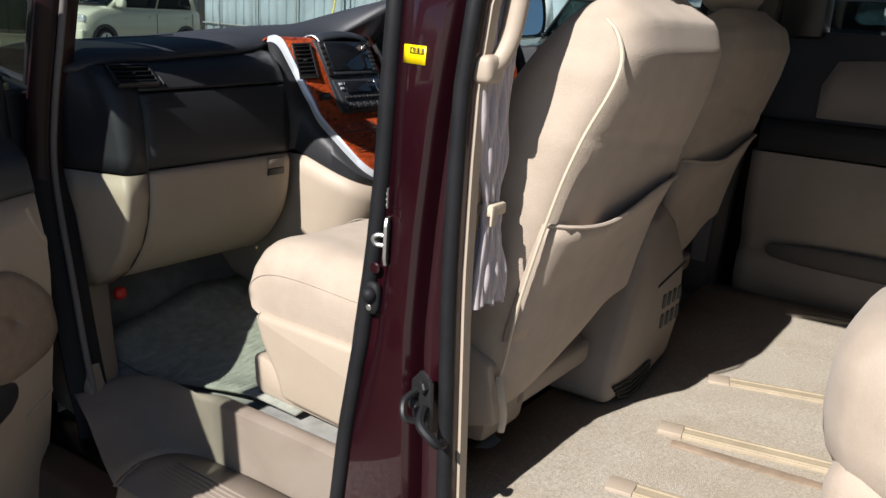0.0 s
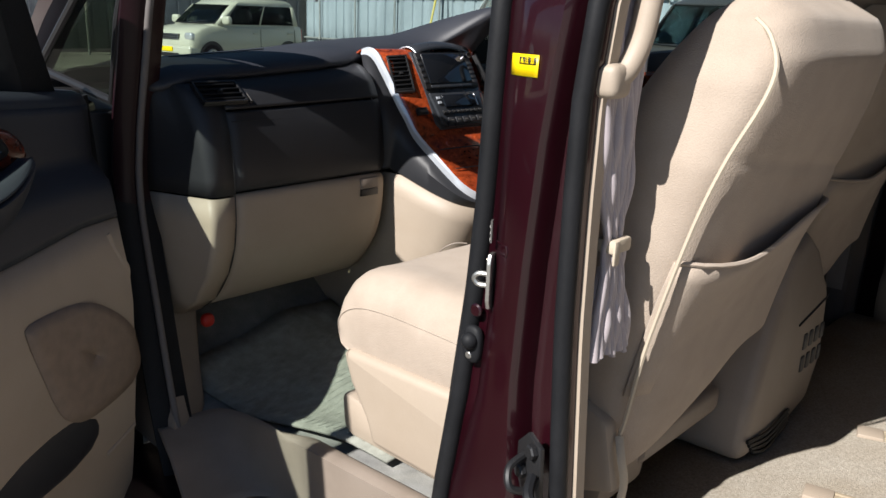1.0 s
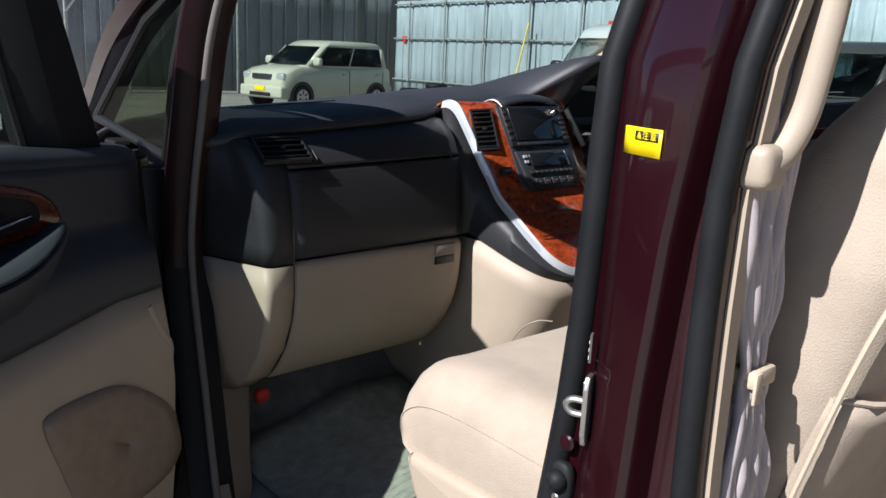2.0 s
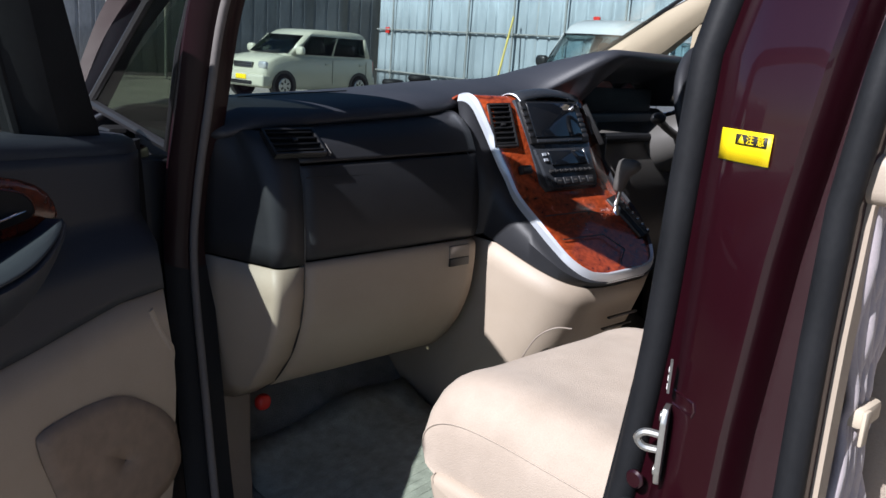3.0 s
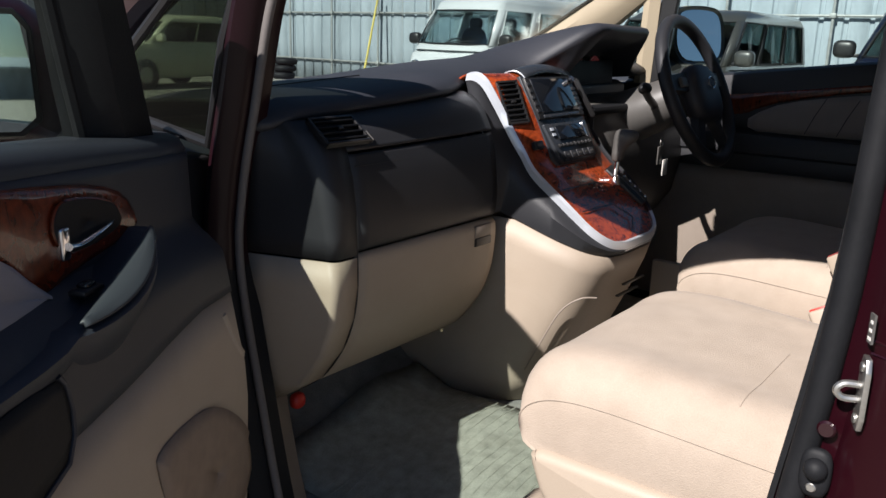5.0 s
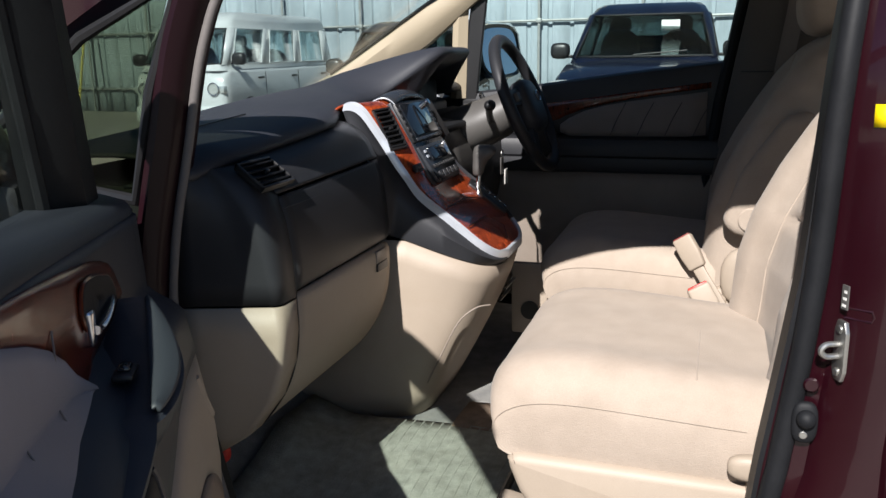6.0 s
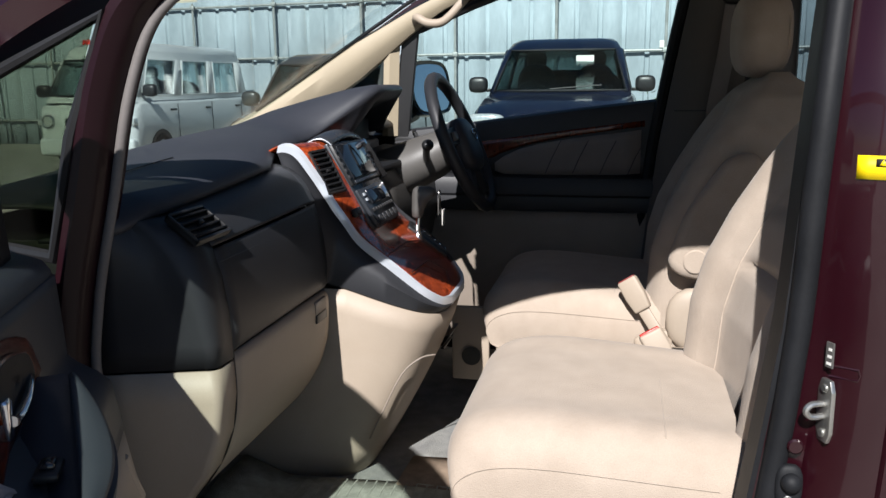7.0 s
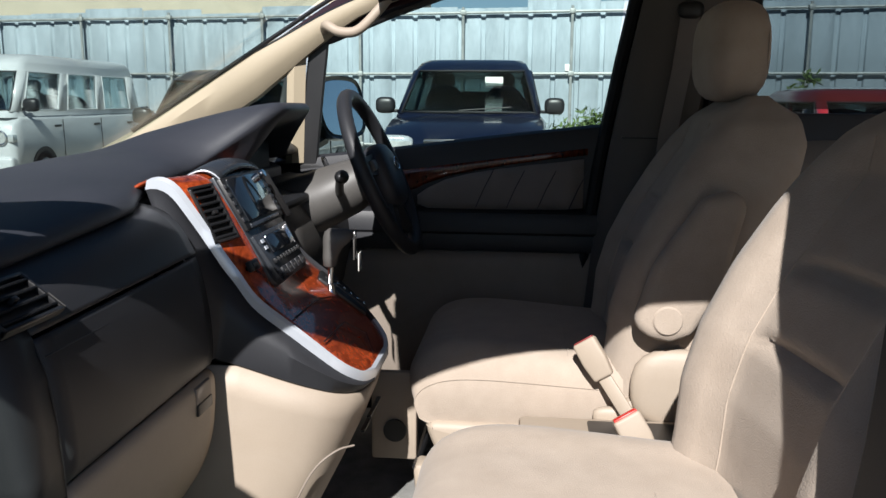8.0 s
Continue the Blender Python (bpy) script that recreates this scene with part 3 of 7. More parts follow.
part("far_roof_rail", loft([[p + Vector(o) for o in ((0.028, 0.0, -0.045), (0.028, 0.0, 0.050), (0.075, 0.0, 0.035), (0.090, 0.0, -0.020))] for p in RA]), PAINT, van)
part("windscreen_edge", tube([p + Vector((-0.040, 0.0, 0.042)) for p in RA[5:26]], 0.006, 6), BLACK, van)
part("far_quarter_post", loft([[(x - 0.012, y + 0.02, z), (x - 0.018, y, z), (x, y - 0.026, z), (x + 0.02, y - 0.02, z), (x + 0.02, y + 0.02, z)] for x, y, z in ((0.775, 0.945, 1.16), (0.777, 0.940, 1.28), (0.778, 0.935, 1.40), (0.776, 0.930, 1.45))]), CREAM_TRIM, van, "beige quarter window post")
part("far_quarter_window", prism([(1.25, 1.20), (0.95, 1.20), (0.945, 1.44), (1.02, 1.40)], "x", 0.806, 0.810), DOOR_GLASS, van)
part("far_quarter_frame", tube([(0.80, 1.25, 1.21), (0.80, 0.955, 1.21), (0.80, 0.950, 1.415), (0.80, 1.02, 1.385), (0.80, 1.25, 1.21)], 0.011, 6), BLACK, van)
part("far_centre_pillar", loft([[(0.735 - d, y, z), (0.712 - d, y - 0.03, z), (0.705 - d, y - 0.11, z), (0.715 - d, y - 0.19, z), (0.75 - d, y - 0.21, z), (0.86 - d, y - 0.19, z), (0.86 - d, y, z)] for z, y, d in ((0.50, 0.185, 0), (0.8, 0.175, 0), (0.95, 0.160, 0), (1.15, 0.135, 0), (1.27, 0.115, 0), (1.42, 0.090, 0.02), (1.56, 0.065, 0.05), (1.68, 0.04, 0.08))]), TAUPE_SHADED, van, "taupe far-side centre pillar lining, darkened for shade")
part("far_pillar_seam", box(0.7035, 0.709, -0.02, 0.10, 1.235, 1.239, 0.001), BLACK, van)
part("far_opening_seal", tube([(0.758 - d, y + 0.016, z) for z, y, d in ((0.50, 0.185, 0), (0.8, 0.175, 0), (0.95, 0.160, 0), (1.15, 0.135, 0), (1.27, 0.115, 0), (1.42, 0.090, 0.02), (1.56, 0.065, 0.05), (1.68, 0.04, 0.08))], 0.016, 8), RUBBER, van)
part("far_side_skin", box(0.86, 0.885, -3.0, 1.25, 0.25, 1.15, 0.01), PAINT, van)
part("far_rear_panel", loft([[(0.76, y, 0.50), (0.73, y, 0.54), (0.715, y, 0.60), (0.722, y, 0.66), (0.740, y, 0.68), (0.740, y, 0.72), (0.722, y, 0.76), (0.712, y, 0.85), (0.715, y, 0.965), (0.76, y, 0.968)] for y in (-0.085, -0.12, -0.20, -0.35, -0.6, -1.0, -1.5, -2.2, -2.9)], closed=False, caps=False), TAUPE, van, "taupe side trim with a moulded pocket", thick=0.006)
# dark blob laid in the moulded pocket as its painted shade
part("pocket_shade", blob((0.724, -0.62, 0.690), (0.010, 0.46, 0.034), power=3.5), TAUPE_SHADED, van)
part("side_armrest_band", prism([(0.76, 0.968), (0.695, 0.975), (0.685, 1.0), (0.690, 1.045), (0.71, 1.062), (0.76, 1.062)], "y", -2.9, -0.10, 0.006), DARK, van, "charcoal armrest band")
part("side_upper_trim", prism([(0.76, 1.062), (0.728, 1.062), (0.735, 1.20), (0.745, 1.30), (0.78, 1.30)], "y", -2.9, -0.09, 0.004), SOFT_SKY_TINT, van)
part("side_cloth_insert", loft([[Vector((0.722 + 0.02 * (z - 1.07) / 0.17, y, z)) for y, z in zip([-0.235 - 0.03 * t for t in range(9)], [1.075] * 9)], [Vector((0.724, -0.235 - 0.03 * t, 1.16 + 0.0 * t)) for t in range(9)], [Vector((0.734, -0.265 - 0.03 * t, 1.225 + 0.01 * math.sin(t / 3))) for t in range(9)]], closed=False, caps=False), GREY_CLOTH, van, thick=0.012)
part("far_rear_window", prism([(-0.22, 1.31), (-2.7, 1.31), (-2.6, 1.62), (-0.20, 1.62)], "x", 0.77, 0.774), GLASS_DARK, van, "smoked rear side window")
part("far_window_pillar", box(0.70, 0.79, -0.22, -0.10, 1.28, 1.68, 0.02), BLACK, van)
part("tail_panel", box(-0.80, 0.86, -3.08, -3.0, 0.3, 1.2, 0.02), PAINT, van)
part("tail_glass", box(-0.66, 0.70, -3.04, -3.03, 1.2, 1.70), PRIVACY, van)
part("near_rear_side", box(-0.90, -0.80, -3.05, -1.35, 0.3, 1.2, 0.02), PAINT, van, "burgundy rear wing")
part("near_rear_glass", box(-0.80, -0.79, -2.95, -1.40, 1.2, 1.66), PRIVACY, van)
part("near_rear_pillar", box(-0.82, -0.66, -1.42, -1.34, 1.15, 1.70, 0.02), PAINT, van)
part("bonnet", loft([[(-0.78, y, z - 0.10), (-0.70, y, z - 0.02), (-0.35, y, z + 0.015), (0.04, y, z + 0.025), (0.43, y, z + 0.015), (0.78, y, z - 0.02), (0.86, y, z - 0.10), (0.8, y, z - 0.14), (-0.72, y, z - 0.14)] for y, z in ((1.50, 1.04), (1.75, 0.99), (2.0, 0.92), (2.2, 0.83))]), PAINT, van, "burgundy bonnet")
part("nose", box(-0.80, 0.88, 1.6, 2.30, 0.28, 0.85, 0.08, 4), PAINT, van)
part("near_front_wing", prism([(0.99, 0.28), (0.99, 1.06), (1.3, 1.10), (1.62, 1.05), (1.62, 0.28)], "x", -0.90, -0.80, 0.03, 3), PAINT, van)
part("far_front_wing", prism([(1.2, 0.28), (1.2, 1.13), (1.3, 1.12), (1.62, 1.05), (1.62, 0.28)], "x", 0.80, 0.885, 0.03, 3), PAINT, van)
ws = part("windscreen", sheet([[Vector((-0.70 + 1.46 * u, 1.56 + 0.10 * math.sin(math.pi * u), 1.085)) * (1 - v) + Vector((-0.66 + 1.36 * u, 0.79 + 0.05 * math.sin(math.pi * u), 1.612)) * v for u in [i / 10 for i in range(11)]] for v in [j / 6 for j in range(7)]]), GLASS, van, "curved laminated windscreen", thick=0.004)
ws.visible_shadow = False
part("firewall", box(-0.78, 0.82, 1.27, 1.33, 0.40, 1.10, 0.01), BLACK, van)
for x in (-0.86, 0.84):
    for y in (1.62, -1.75):
        wheel = part("wheel", cyl((x - 0.1, y, 0.32), 0.32, 0.2, "x", 32, bev=0.03), RUBBER, van)
        part("rim", cyl((x - 0.105, y, 0.32), 0.21, 0.21, "x", 24, bev=0.01), STEEL, wheel)

# ---- seat rails on the rear floor ----
for i, (a, b) in enumerate((((-0.285, -0.300), (-0.232, -0.570)), ((0.010, -0.297), (0.088, -0.560)), ((0.612, -0.312), (0.665, -0.56)), ((-0.54, -0.31), (-0.50, -0.60)))):
    a, b = Vector((*a, 0.556)), Vector((*b, 0.556))
    d = (b - a).normalized()
    far = a + d * 1.5
    side = Vector((d.y, -d.x, 0))
    rail = thing("seat_rail", a, "straw-coloured seat rail cover set in the carpet", "rail", "seat rails")
    mid = (a + far) / 2
    mm = Matrix.Translation(mid) @ Matrix.Rotation(math.atan2(d.y, d.x), 4, "Z")
    L = (far - a).length / 2
    part("channel", box(-L, L, -0.020, 0.020, -0.006, 0.004, 0.002, m=mm), RAIL, rail)
    for w in (-0.013, 0.013):
        part("lip", box(-L, L, w - 0.004, w + 0.004, 0.003, 0.0065, 0.0015, m=mm), RAIL, rail)
    part("end_cap", box(-L - 0.045, -L, -0.022, 0.022, -0.006, 0.0055, 0.002, m=mm), BEIGE, rail, "pale beige end cap")
for a, b in (((-0.335, -0.31), (-0.31, -0.56)), ((-0.60, -0.38), (-0.57, -0.62))):
    a, b = Vector((*a, 0.553)), Vector((*b, 0.553))
    d = (b - a).normalized()
    strip = part("wear_strip", box(-0.14, 0.14, -0.012, 0.012, 0.000, 0.0035, 0.001, m=Matrix.Translation((a + b) / 2) @ Matrix.Rotation(math.atan2(d.y, d.x), 4, "Z")), WEAR)
    tagged(strip, "flat brownish wear strip on the rear carpet", "trim strip", "wear strips")


# ---- dashboard ----
dash = thing("dashboard", (0, 0.95, 0.92), "charcoal dashboard over a beige glove box with burl wood centre trim", "dashboard")


def rise(x):
    """The dash pad climbs towards the middle of the car."""
    return float(np.interp(x, [-0.76, -0.68, -0.41, -0.11, 0.05, 0.8], [-0.004, 0.0, 0.017, 0.042, 0.050, 0.047]))


def back(x):
    """The dash end sweeps forward to the door pillar."""
    return float(np.interp(x, [-0.77, -0.70, -0.665, -0.655, 0.9], [0.115, 0.022, 0.003, 0.0, 0.0]))


PAD = [(1.46, 1.07), (1.40, 1.105), (1.28, 1.142), (1.15, 1.167), (1.02, 1.177), (0.94, 1.174), (0.893, 1.164), (0.875, 1.151), (0.878, 1.142), (0.90, 1.136), (0.93, 1.132), (0.98, 1.13)]
pad_xs = [-0.765, -0.74, -0.70, -0.66, -0.58, -0.48, -0.38, -0.30, -0.22, -0.15, -0.08, 0.0, 0.05, 0.08, 0.10, 0.12, 0.14, 0.16, 0.18, 0.21, 0.25, 0.32, 0.40, 0.48, 0.54, 0.57, 0.59, 0.61, 0.63, 0.65, 0.68, 0.72, 0.77]


def swell(x):
    """The pad swells into the instrument hood in front of the driver."""
    a = min(1.0, max(0.0, (x - 0.045) / 0.17))
    b = min(1.0, max(0.0, (0.665 - x) / 0.10))
    return a * a * (3 - 2 * a) * b * b * (3 - 2 * b)


def pad_row(x):
    lift, hw = rise(x), swell(x)
    nose = float(np.interp(x, [-0.30, -0.20, -0.05], [0.0, 0.035, 0.06]))
    wide = 0.0 if x > -0.74 else 0.012
    leg = min(1.0, max(0.0, (0.24 - x) / 0.08))
    row, lip = [], 0.0
    for k, p in enumerate(spline([Vector((a, b, 0)) for a, b in PAD], 4)):
        y = p.x + nose * min(1.0, max(0.0, (1.25 - p.x) / 0.33)) + 0.3 * back(x)
        up = min(1.0, max(0.0, (1.17 - p.x) / 0.29)) ** 1.4
        fwd = min(1.0, max(0.0, (1.06 - p.x) / 0.16))
        y -= hw * fwd * (0.125 - 0.21 * max(0.0, x - 0.25) * 0.6)
        z = p.y + lift - wide
        if k <= 29:
            lip = y
            z += hw * up * 0.108
        else:
            f = min(1.0, (k - 29) / 10)
            z += hw * up * 0.108 * (1 - leg * f)
            y += (lip + 0.05 * f - y) * leg * min(1.0, 3 * hw)
        row.append((x, y, z))
    return row


part("top_pad", sheet([pad_row(x) for x in pad_xs]), SOFT_SKY_TINT, dash, "soft charcoal dash top with instrument hood", thick=0.006, sharp=60)


part("pad_seam", tube([(x, 1.0, 1.1825 + rise(x)) for x in (-0.66, -0.58, -0.50, -0.42)], 0.0012, 6), BLACK, dash)


def face(profile, xs, n=4, push=0.0):
    pts = spline([Vector((a, b, 0)) for a, b in profile], n)
    return [[(x, p.x + back(x) + push, p.y + rise(x) * (0.35 * max(0, (p.y - 0.9) / 0.25) + 0.60 * min(1.0, max(0.0, (p.y - 1.10) / 0.04)))) for p in pts] for x in xs]


PXS = [-0.652, -0.62, -0.56, -0.48, -0.40, -0.32, -0.26, -0.238]
part("upper_panel", sheet(face([(0.935, 1.142), (0.90, 1.141), (0.86, 1.134), (0.832, 1.116), (0.814, 1.091)], PXS)), DARK, dash, "charcoal upper panel", thick=0.006)
lid = part("glove_lid", sheet(face([(0.812, 1.086), (0.801, 1.050), (0.794, 1.005), (0.791, 0.960), (0.795, 0.935), (0.804, 0.928)], PXS, push=0.003)), DARK, dash, "charcoal upper glove box lid", thick=0.006)
glove = part("glove_box", sheet(face([(0.800, 0.921), (0.790, 0.912), (0.790, 0.87), (0.798, 0.815), (0.822, 0.755), (0.872, 0.690), (0.935, 0.655), (1.02, 0.648)], PXS, push=0.005)), BEIGE, dash, "beige lower glove box", thick=0.006)
CORNER = [(1.142, 0.925), (1.136, 0.868), (1.116, 0.834), (1.087, 0.814), (1.050, 0.802), (1.00, 0.795), (0.96, 0.792), (0.925, 0.791), (0.87, 0.790), (0.815, 0.798), (0.755, 0.822), (0.690, 0.872), (0.648, 0.935)]
POST = [(1.142, -0.762, 0.945), (1.136, -0.762, 0.925), (1.116, -0.761, 0.918), (1.087, -0.760, 0.925), (1.050, -0.758, 0.934), (1.00, -0.757, 0.942), (0.96, -0.755, 0.947), (0.925, -0.754, 0.949), (0.87, -0.750, 0.952), (0.815, -0.745, 0.955), (0.755, -0.739, 0.958), (0.690, -0.732, 0.964), (0.645, -0.726, 0.970)]


def cap_rows(i0, i1):
    """The dash end: a strip in line with the glove box, a corner that is softer towards the top, and a flat side that runs to the door seal."""
    out = [[(-0.652, y, z) for z, y in CORNER[i0:i1]]]
    round_ = [float(np.interp(z, [0.65, 0.90, 1.00, 1.12, 1.142], [0.006, 0.012, 0.026, 0.050, 0.030])) for z, y in CORNER[i0:i1]]
    edge_x = [float(np.interp(z, [0.65, 0.92, 1.12], [-0.700, -0.708, -0.724])) for z, y in CORNER[i0:i1]]
    for a in (0, 15, 30, 45, 60, 75, 90):
        out.append([(ex + r * (1 - math.sin(radians(a))), y + r * (1 - math.cos(radians(a))), z) for (z, y), r, ex in zip(CORNER[i0:i1], round_, edge_x)])
    last = out[-1]
    for g in (0.25, 0.5, 0.75, 1.0):
        out.append([(x + (qx - x) * g, y + (q - y) * g, z + (zq - z) * g) for (x, y, z), (zq, qx, q) in zip(last, POST[i0:i1])])
    return out


part("end_cap_upper", sheet(cap_rows(0, 8)), DARK, dash, "charcoal dash end", thick=0.005)
part("end_cap_lower", sheet([[(x, y, z - 0.004 if k == 0 else z) for k, (x, y, z) in enumerate(r)] for r in cap_rows(7, 13)]), BEIGE, dash, "beige dash end", thick=0.005)
part("end_seam", tube([(-0.653, y - 0.0015, z) for y, z in [(p.x, p.y) for p in spline([Vector((b, a, 0)) for a, b in CORNER[3:]], 4)]], 0.0016, 6), BLACK, dash)
part("dash_void", box(-0.74, 0.74, 0.96, 1.26, 0.70, 1.115, 0.02), BLACK, dash)
part("dash_core", prism([(0.945, 1.04), (0.945, 1.160), (0.97, 1.172), (1.22, 1.160), (1.22, 1.04)], "x", -0.33, 0.66, 0.006), DARK, dash)
part("binnacle_side", prism([(0.86, 1.10), (0.85, 1.185), (0.87, 1.205), (0.98, 1.210), (1.0, 1.10)], "x", 0.105, 0.128, 0.005), DARK, dash)
part("glove_pull_plate", box(-0.312, -0.256, 0.789, 0.802, 0.892, 0.918, 0.003), TAUPE, glove, "beige glove box release")
part("pull_recess", box(-0.311, -0.257, 0.7875, 0.796, 0.876, 0.893, 0.002), BLACK, glove)
part("airbag_seam", tube([(x, 0.8062, 1.068) for x in (-0.645, -0.5, -0.35, -0.245)], 0.0012, 5), BLACK, lid)
part("panel_shadow_line", tube([(-0.242, 0.857 + 0.0, 1.125), (-0.238, 0.84, 1.10), (-0.236, 0.818, 1.075)], 0.0012, 5), SILVER, dash)


def vent(parent, m, w, h, slats, name="air_vent", tilt=30, bezel=BLACK):
    """A rectangular air outlet in the local x-z plane, facing local -y."""
    v = part(name, box(-w / 2, w / 2, -0.002, 0.004, -h / 2, h / 2, 0.003, m=m), BLACK, parent, "black air outlet with slats")
    for x0, x1, z0, z1 in ((-w / 2, w / 2, h / 2 - 0.005, h / 2), (-w / 2, w / 2, -h / 2, -h / 2 + 0.005), (-w / 2, -w / 2 + 0.005, -h / 2, h / 2), (w / 2 - 0.005, w / 2, -h / 2, h / 2)):
        part("surround", box(x0, x1, -0.008, 0.0, z0, z1, 0.0015, m=m), bezel, v)
    for i in range(slats):
        z = -h / 2 + h * (i + 0.8) / (slats + 0.6)
        part("slat", box(-w / 2 + 0.005, w / 2 - 0.005, -0.005, 0.005, -0.0016, 0.0016, 0.001, m=m @ Matrix.Translation((0, -0.004, z)) @ Matrix.Rotation(radians(tilt), 4, "X")), RUBBER, v)
    part("tab", box(-0.005, 0.005, -0.011, -0.003, -0.003, 0.003, 0.0015, m=m), BLACK, v)
    return v


vm = Matrix.Translation((-0.653, 0.8325, 1.1215)) @ Matrix.Rotation(radians(-52), 4, "X")
vent(dash, vm, 0.102, 0.060, 4, tilt=18)
part("vent_accent", box(0.0617, 0.0643, -0.004, 0.004, -0.028, 0.026, 0.001, m=Matrix.Translation((0, 0.0035, -0.0005)) @ vm), GREY, dash)

# instrument hood and the driver's side of the dash
# panel and dial shelf are blacked to paint in the hood's shade
part("instrument_panel", box(0.16, 0.60, 0.955, 0.98, 1.12, 1.228, 0.01), RUBBER, dash)
for x, r in ((0.24, 0.045), (0.36, 0.060), (0.48, 0.045)):
    dial = part("dial", cyl((x, 0.958, 1.195), r, 0.008, "y", 28, bev=0.002), GLOSS, dash, "dark instrument dial")
    part("dial_rim", tube(ring((x, 0.957, 1.195), r, 28, "y"), 0.0016, 6, closed=True), DARK, dial)
part("dial_shelf", box(0.12, 0.62, 0.80, 0.97, 1.105, 1.125, 0.008), RUBBER, dash)
part("driver_lower_panel", sheet([[(x, y, z) for y, z in ((0.95, 1.135), (0.83, 1.12), (0.80, 1.06), (0.79, 0.96), (0.81, 0.86), (0.88, 0.76), (1.0, 0.70))] for x in (0.16, 0.3, 0.45, 0.6, 0.735)]), GREY, dash, "grey lower dash panel", thick=0.008)
vr = Matrix.Translation((0.665, 0.83, 1.155)) @ Matrix.Rotation(radians(15), 4, "Z") @ Matrix.Rotation(radians(-25), 4, "X")
vent(dash, vr, 0.10, 0.055, 5)

# ---- centre stack and console ----
stack = thing("centre_console", (0, 0.72, 0.52), "centre console with burl wood, silver edging and beige sides", "console")
ROWS_S = [(0.935, 1.148, -0.226, 0.216), (0.903, 1.176, -0.224, 0.214), (0.862, 1.202, -0.219, 0.210), (0.833, 1.196, -0.213, 0.204), (0.806, 1.157, -0.207, 0.198), (0.780, 1.110, -0.200, 0.190), (0.757, 1.062, -0.191, 0.182), (0.737, 1.020, -0.187, 0.172), (0.700, 0.984, -0.183, 0.163), (0.655, 0.945, -0.175, 0.150), (0.615, 0.908, -0.158, 0.128), (0.588, 0.884, -0.125, 0.095), (0.577, 0.874, -0.075, 0.050)]
FINE = spline([Vector((a, b, c, d)) for a, b, c, d in ROWS_S], 4)
CX = -0.016


def wing(dx, z):
    """How far the stack's face falls back beside the middle panel; more on the driver's side, and none on the low console."""
    fall = max(0.0, abs(dx) - 0.100) ** 1.15 * (0.42 if dx < 0 else 0.75)
    return fall * float(np.interp(z, [0.97, 1.08], [0.0, 1.0]))


part("wood_panel", sheet([[(x, y + wing(x - CX, z), z) for x in [xl + e + (xr - xl - e - 0.008) * k / 16 for k in range(17)]] for (y, z, xl, xr), e in zip(FINE[4:], [0.003, 0.003, 0.003, 0.003, 0.003, 0.003, 0.005] + [0.008] * len(FINE))]), WOOD, stack, "glossy red burl wood panel", thick=0.004)
part("stack_cap", sheet([[(xl + 0.105 + (xr - xl - 0.21) * k / 8, y - 0.004, z + 0.006 + 0.012 * math.sin(math.pi * k / 8)) for k in range(9)] for y, z, xl, xr in FINE[0:14]]), STACK, stack, "satin graphite stack top", thick=0.004)
part("top_accent", tube([(xl + 0.106, y - 0.006, z + 0.007) for y, z, xl, xr in FINE[6:14]], 0.0014, 6), SILVER, stack)
edge = [Vector((xl, y + wing(xl - CX, z), z)) for y, z, xl, xr in FINE[8:]] + [Vector((xr, y + wing(xr - CX, z), z)) for y, z, xl, xr in FINE[8:]][::-1]
rim_w = [float(np.interp(z, [1.05, 1.19], [0.0095, 0.0140])) for y, z, xl, xr in FINE[8:]]
nin = [Vector((xl + w, wing(xl + w - CX, z) + y - 0.001, z + 0.001)) for (y, z, xl, xr), w in zip(FINE[8:], rim_w)] + [Vector((xr - 0.010, wing(xr - 0.010 - CX, z) + y - 0.001, z + 0.001)) for y, z, xl, xr in FINE[8:]][::-1]
tipfix = len(FINE) - 8
for k in range(-12, 12):
    turn = max(0.0, 1 - abs(k + 0.5) / 11.5)
    sgn = 1 if k < 0 else -1
    nin[tipfix + k] = edge[tipfix + k] + 0.0095 * Vector((sgn * (1 - 0.8 * turn), 0.77 * turn, 0.64 * turn + 0.1))
def edging(pairs):
    return loft([[a + Vector((0, 0, -0.012)), a + Vector((0, -0.003, 0.002)), (a + b) / 2 + Vector((0, -0.005, 0.005)), b + Vector((0, -0.001, 0.002)), b + Vector((0, 0.004, -0.012))] for a, b in pairs])


pairs = list(zip(edge, nin))
part("silver_edging", edging(pairs[:tipfix + 9]), SILVER, stack, "satin silver edging")
part("dark_edging", edging(pairs[tipfix + 8:]), DARK, stack, "charcoal edging")


def band_foot(a):
    """The charcoal band's lower edge runs from the glove box's lid down to the console's nose."""
    z = min(a.z - 0.018, 0.856 + (min(a.y, 0.79) - 0.577) * 0.37)
    return Vector((a.x * 1.01 - 0.012 * min(1, (a.z - z) / 0.12) * (1 if a.x < 0 else -1), min(a.y + 0.010 + 0.10 * max(0, a.z - z - 0.05), 0.80), z))


low = [band_foot(a) for a in edge]
mid_ = [a * 0.5 + b * 0.5 + Vector((-0.008 if a.x < 0 else 0.008, -0.004, 0)) for a, b in zip(edge, low)]
part("dark_band", loft([[p + Vector((0.004 if p.x < 0 else -0.004, 0.002, -0.008)) for p in edge], mid_, low, [p + Vector((0.01 if p.x < 0 else -0.01, 0.01, -0.006)) for p in low]], closed=False, caps=False), DARK, stack, "charcoal band under the edging", thick=0.004)
under = [p for a, p in zip(edge, low) if a.z < 1.03]
rows_b = []
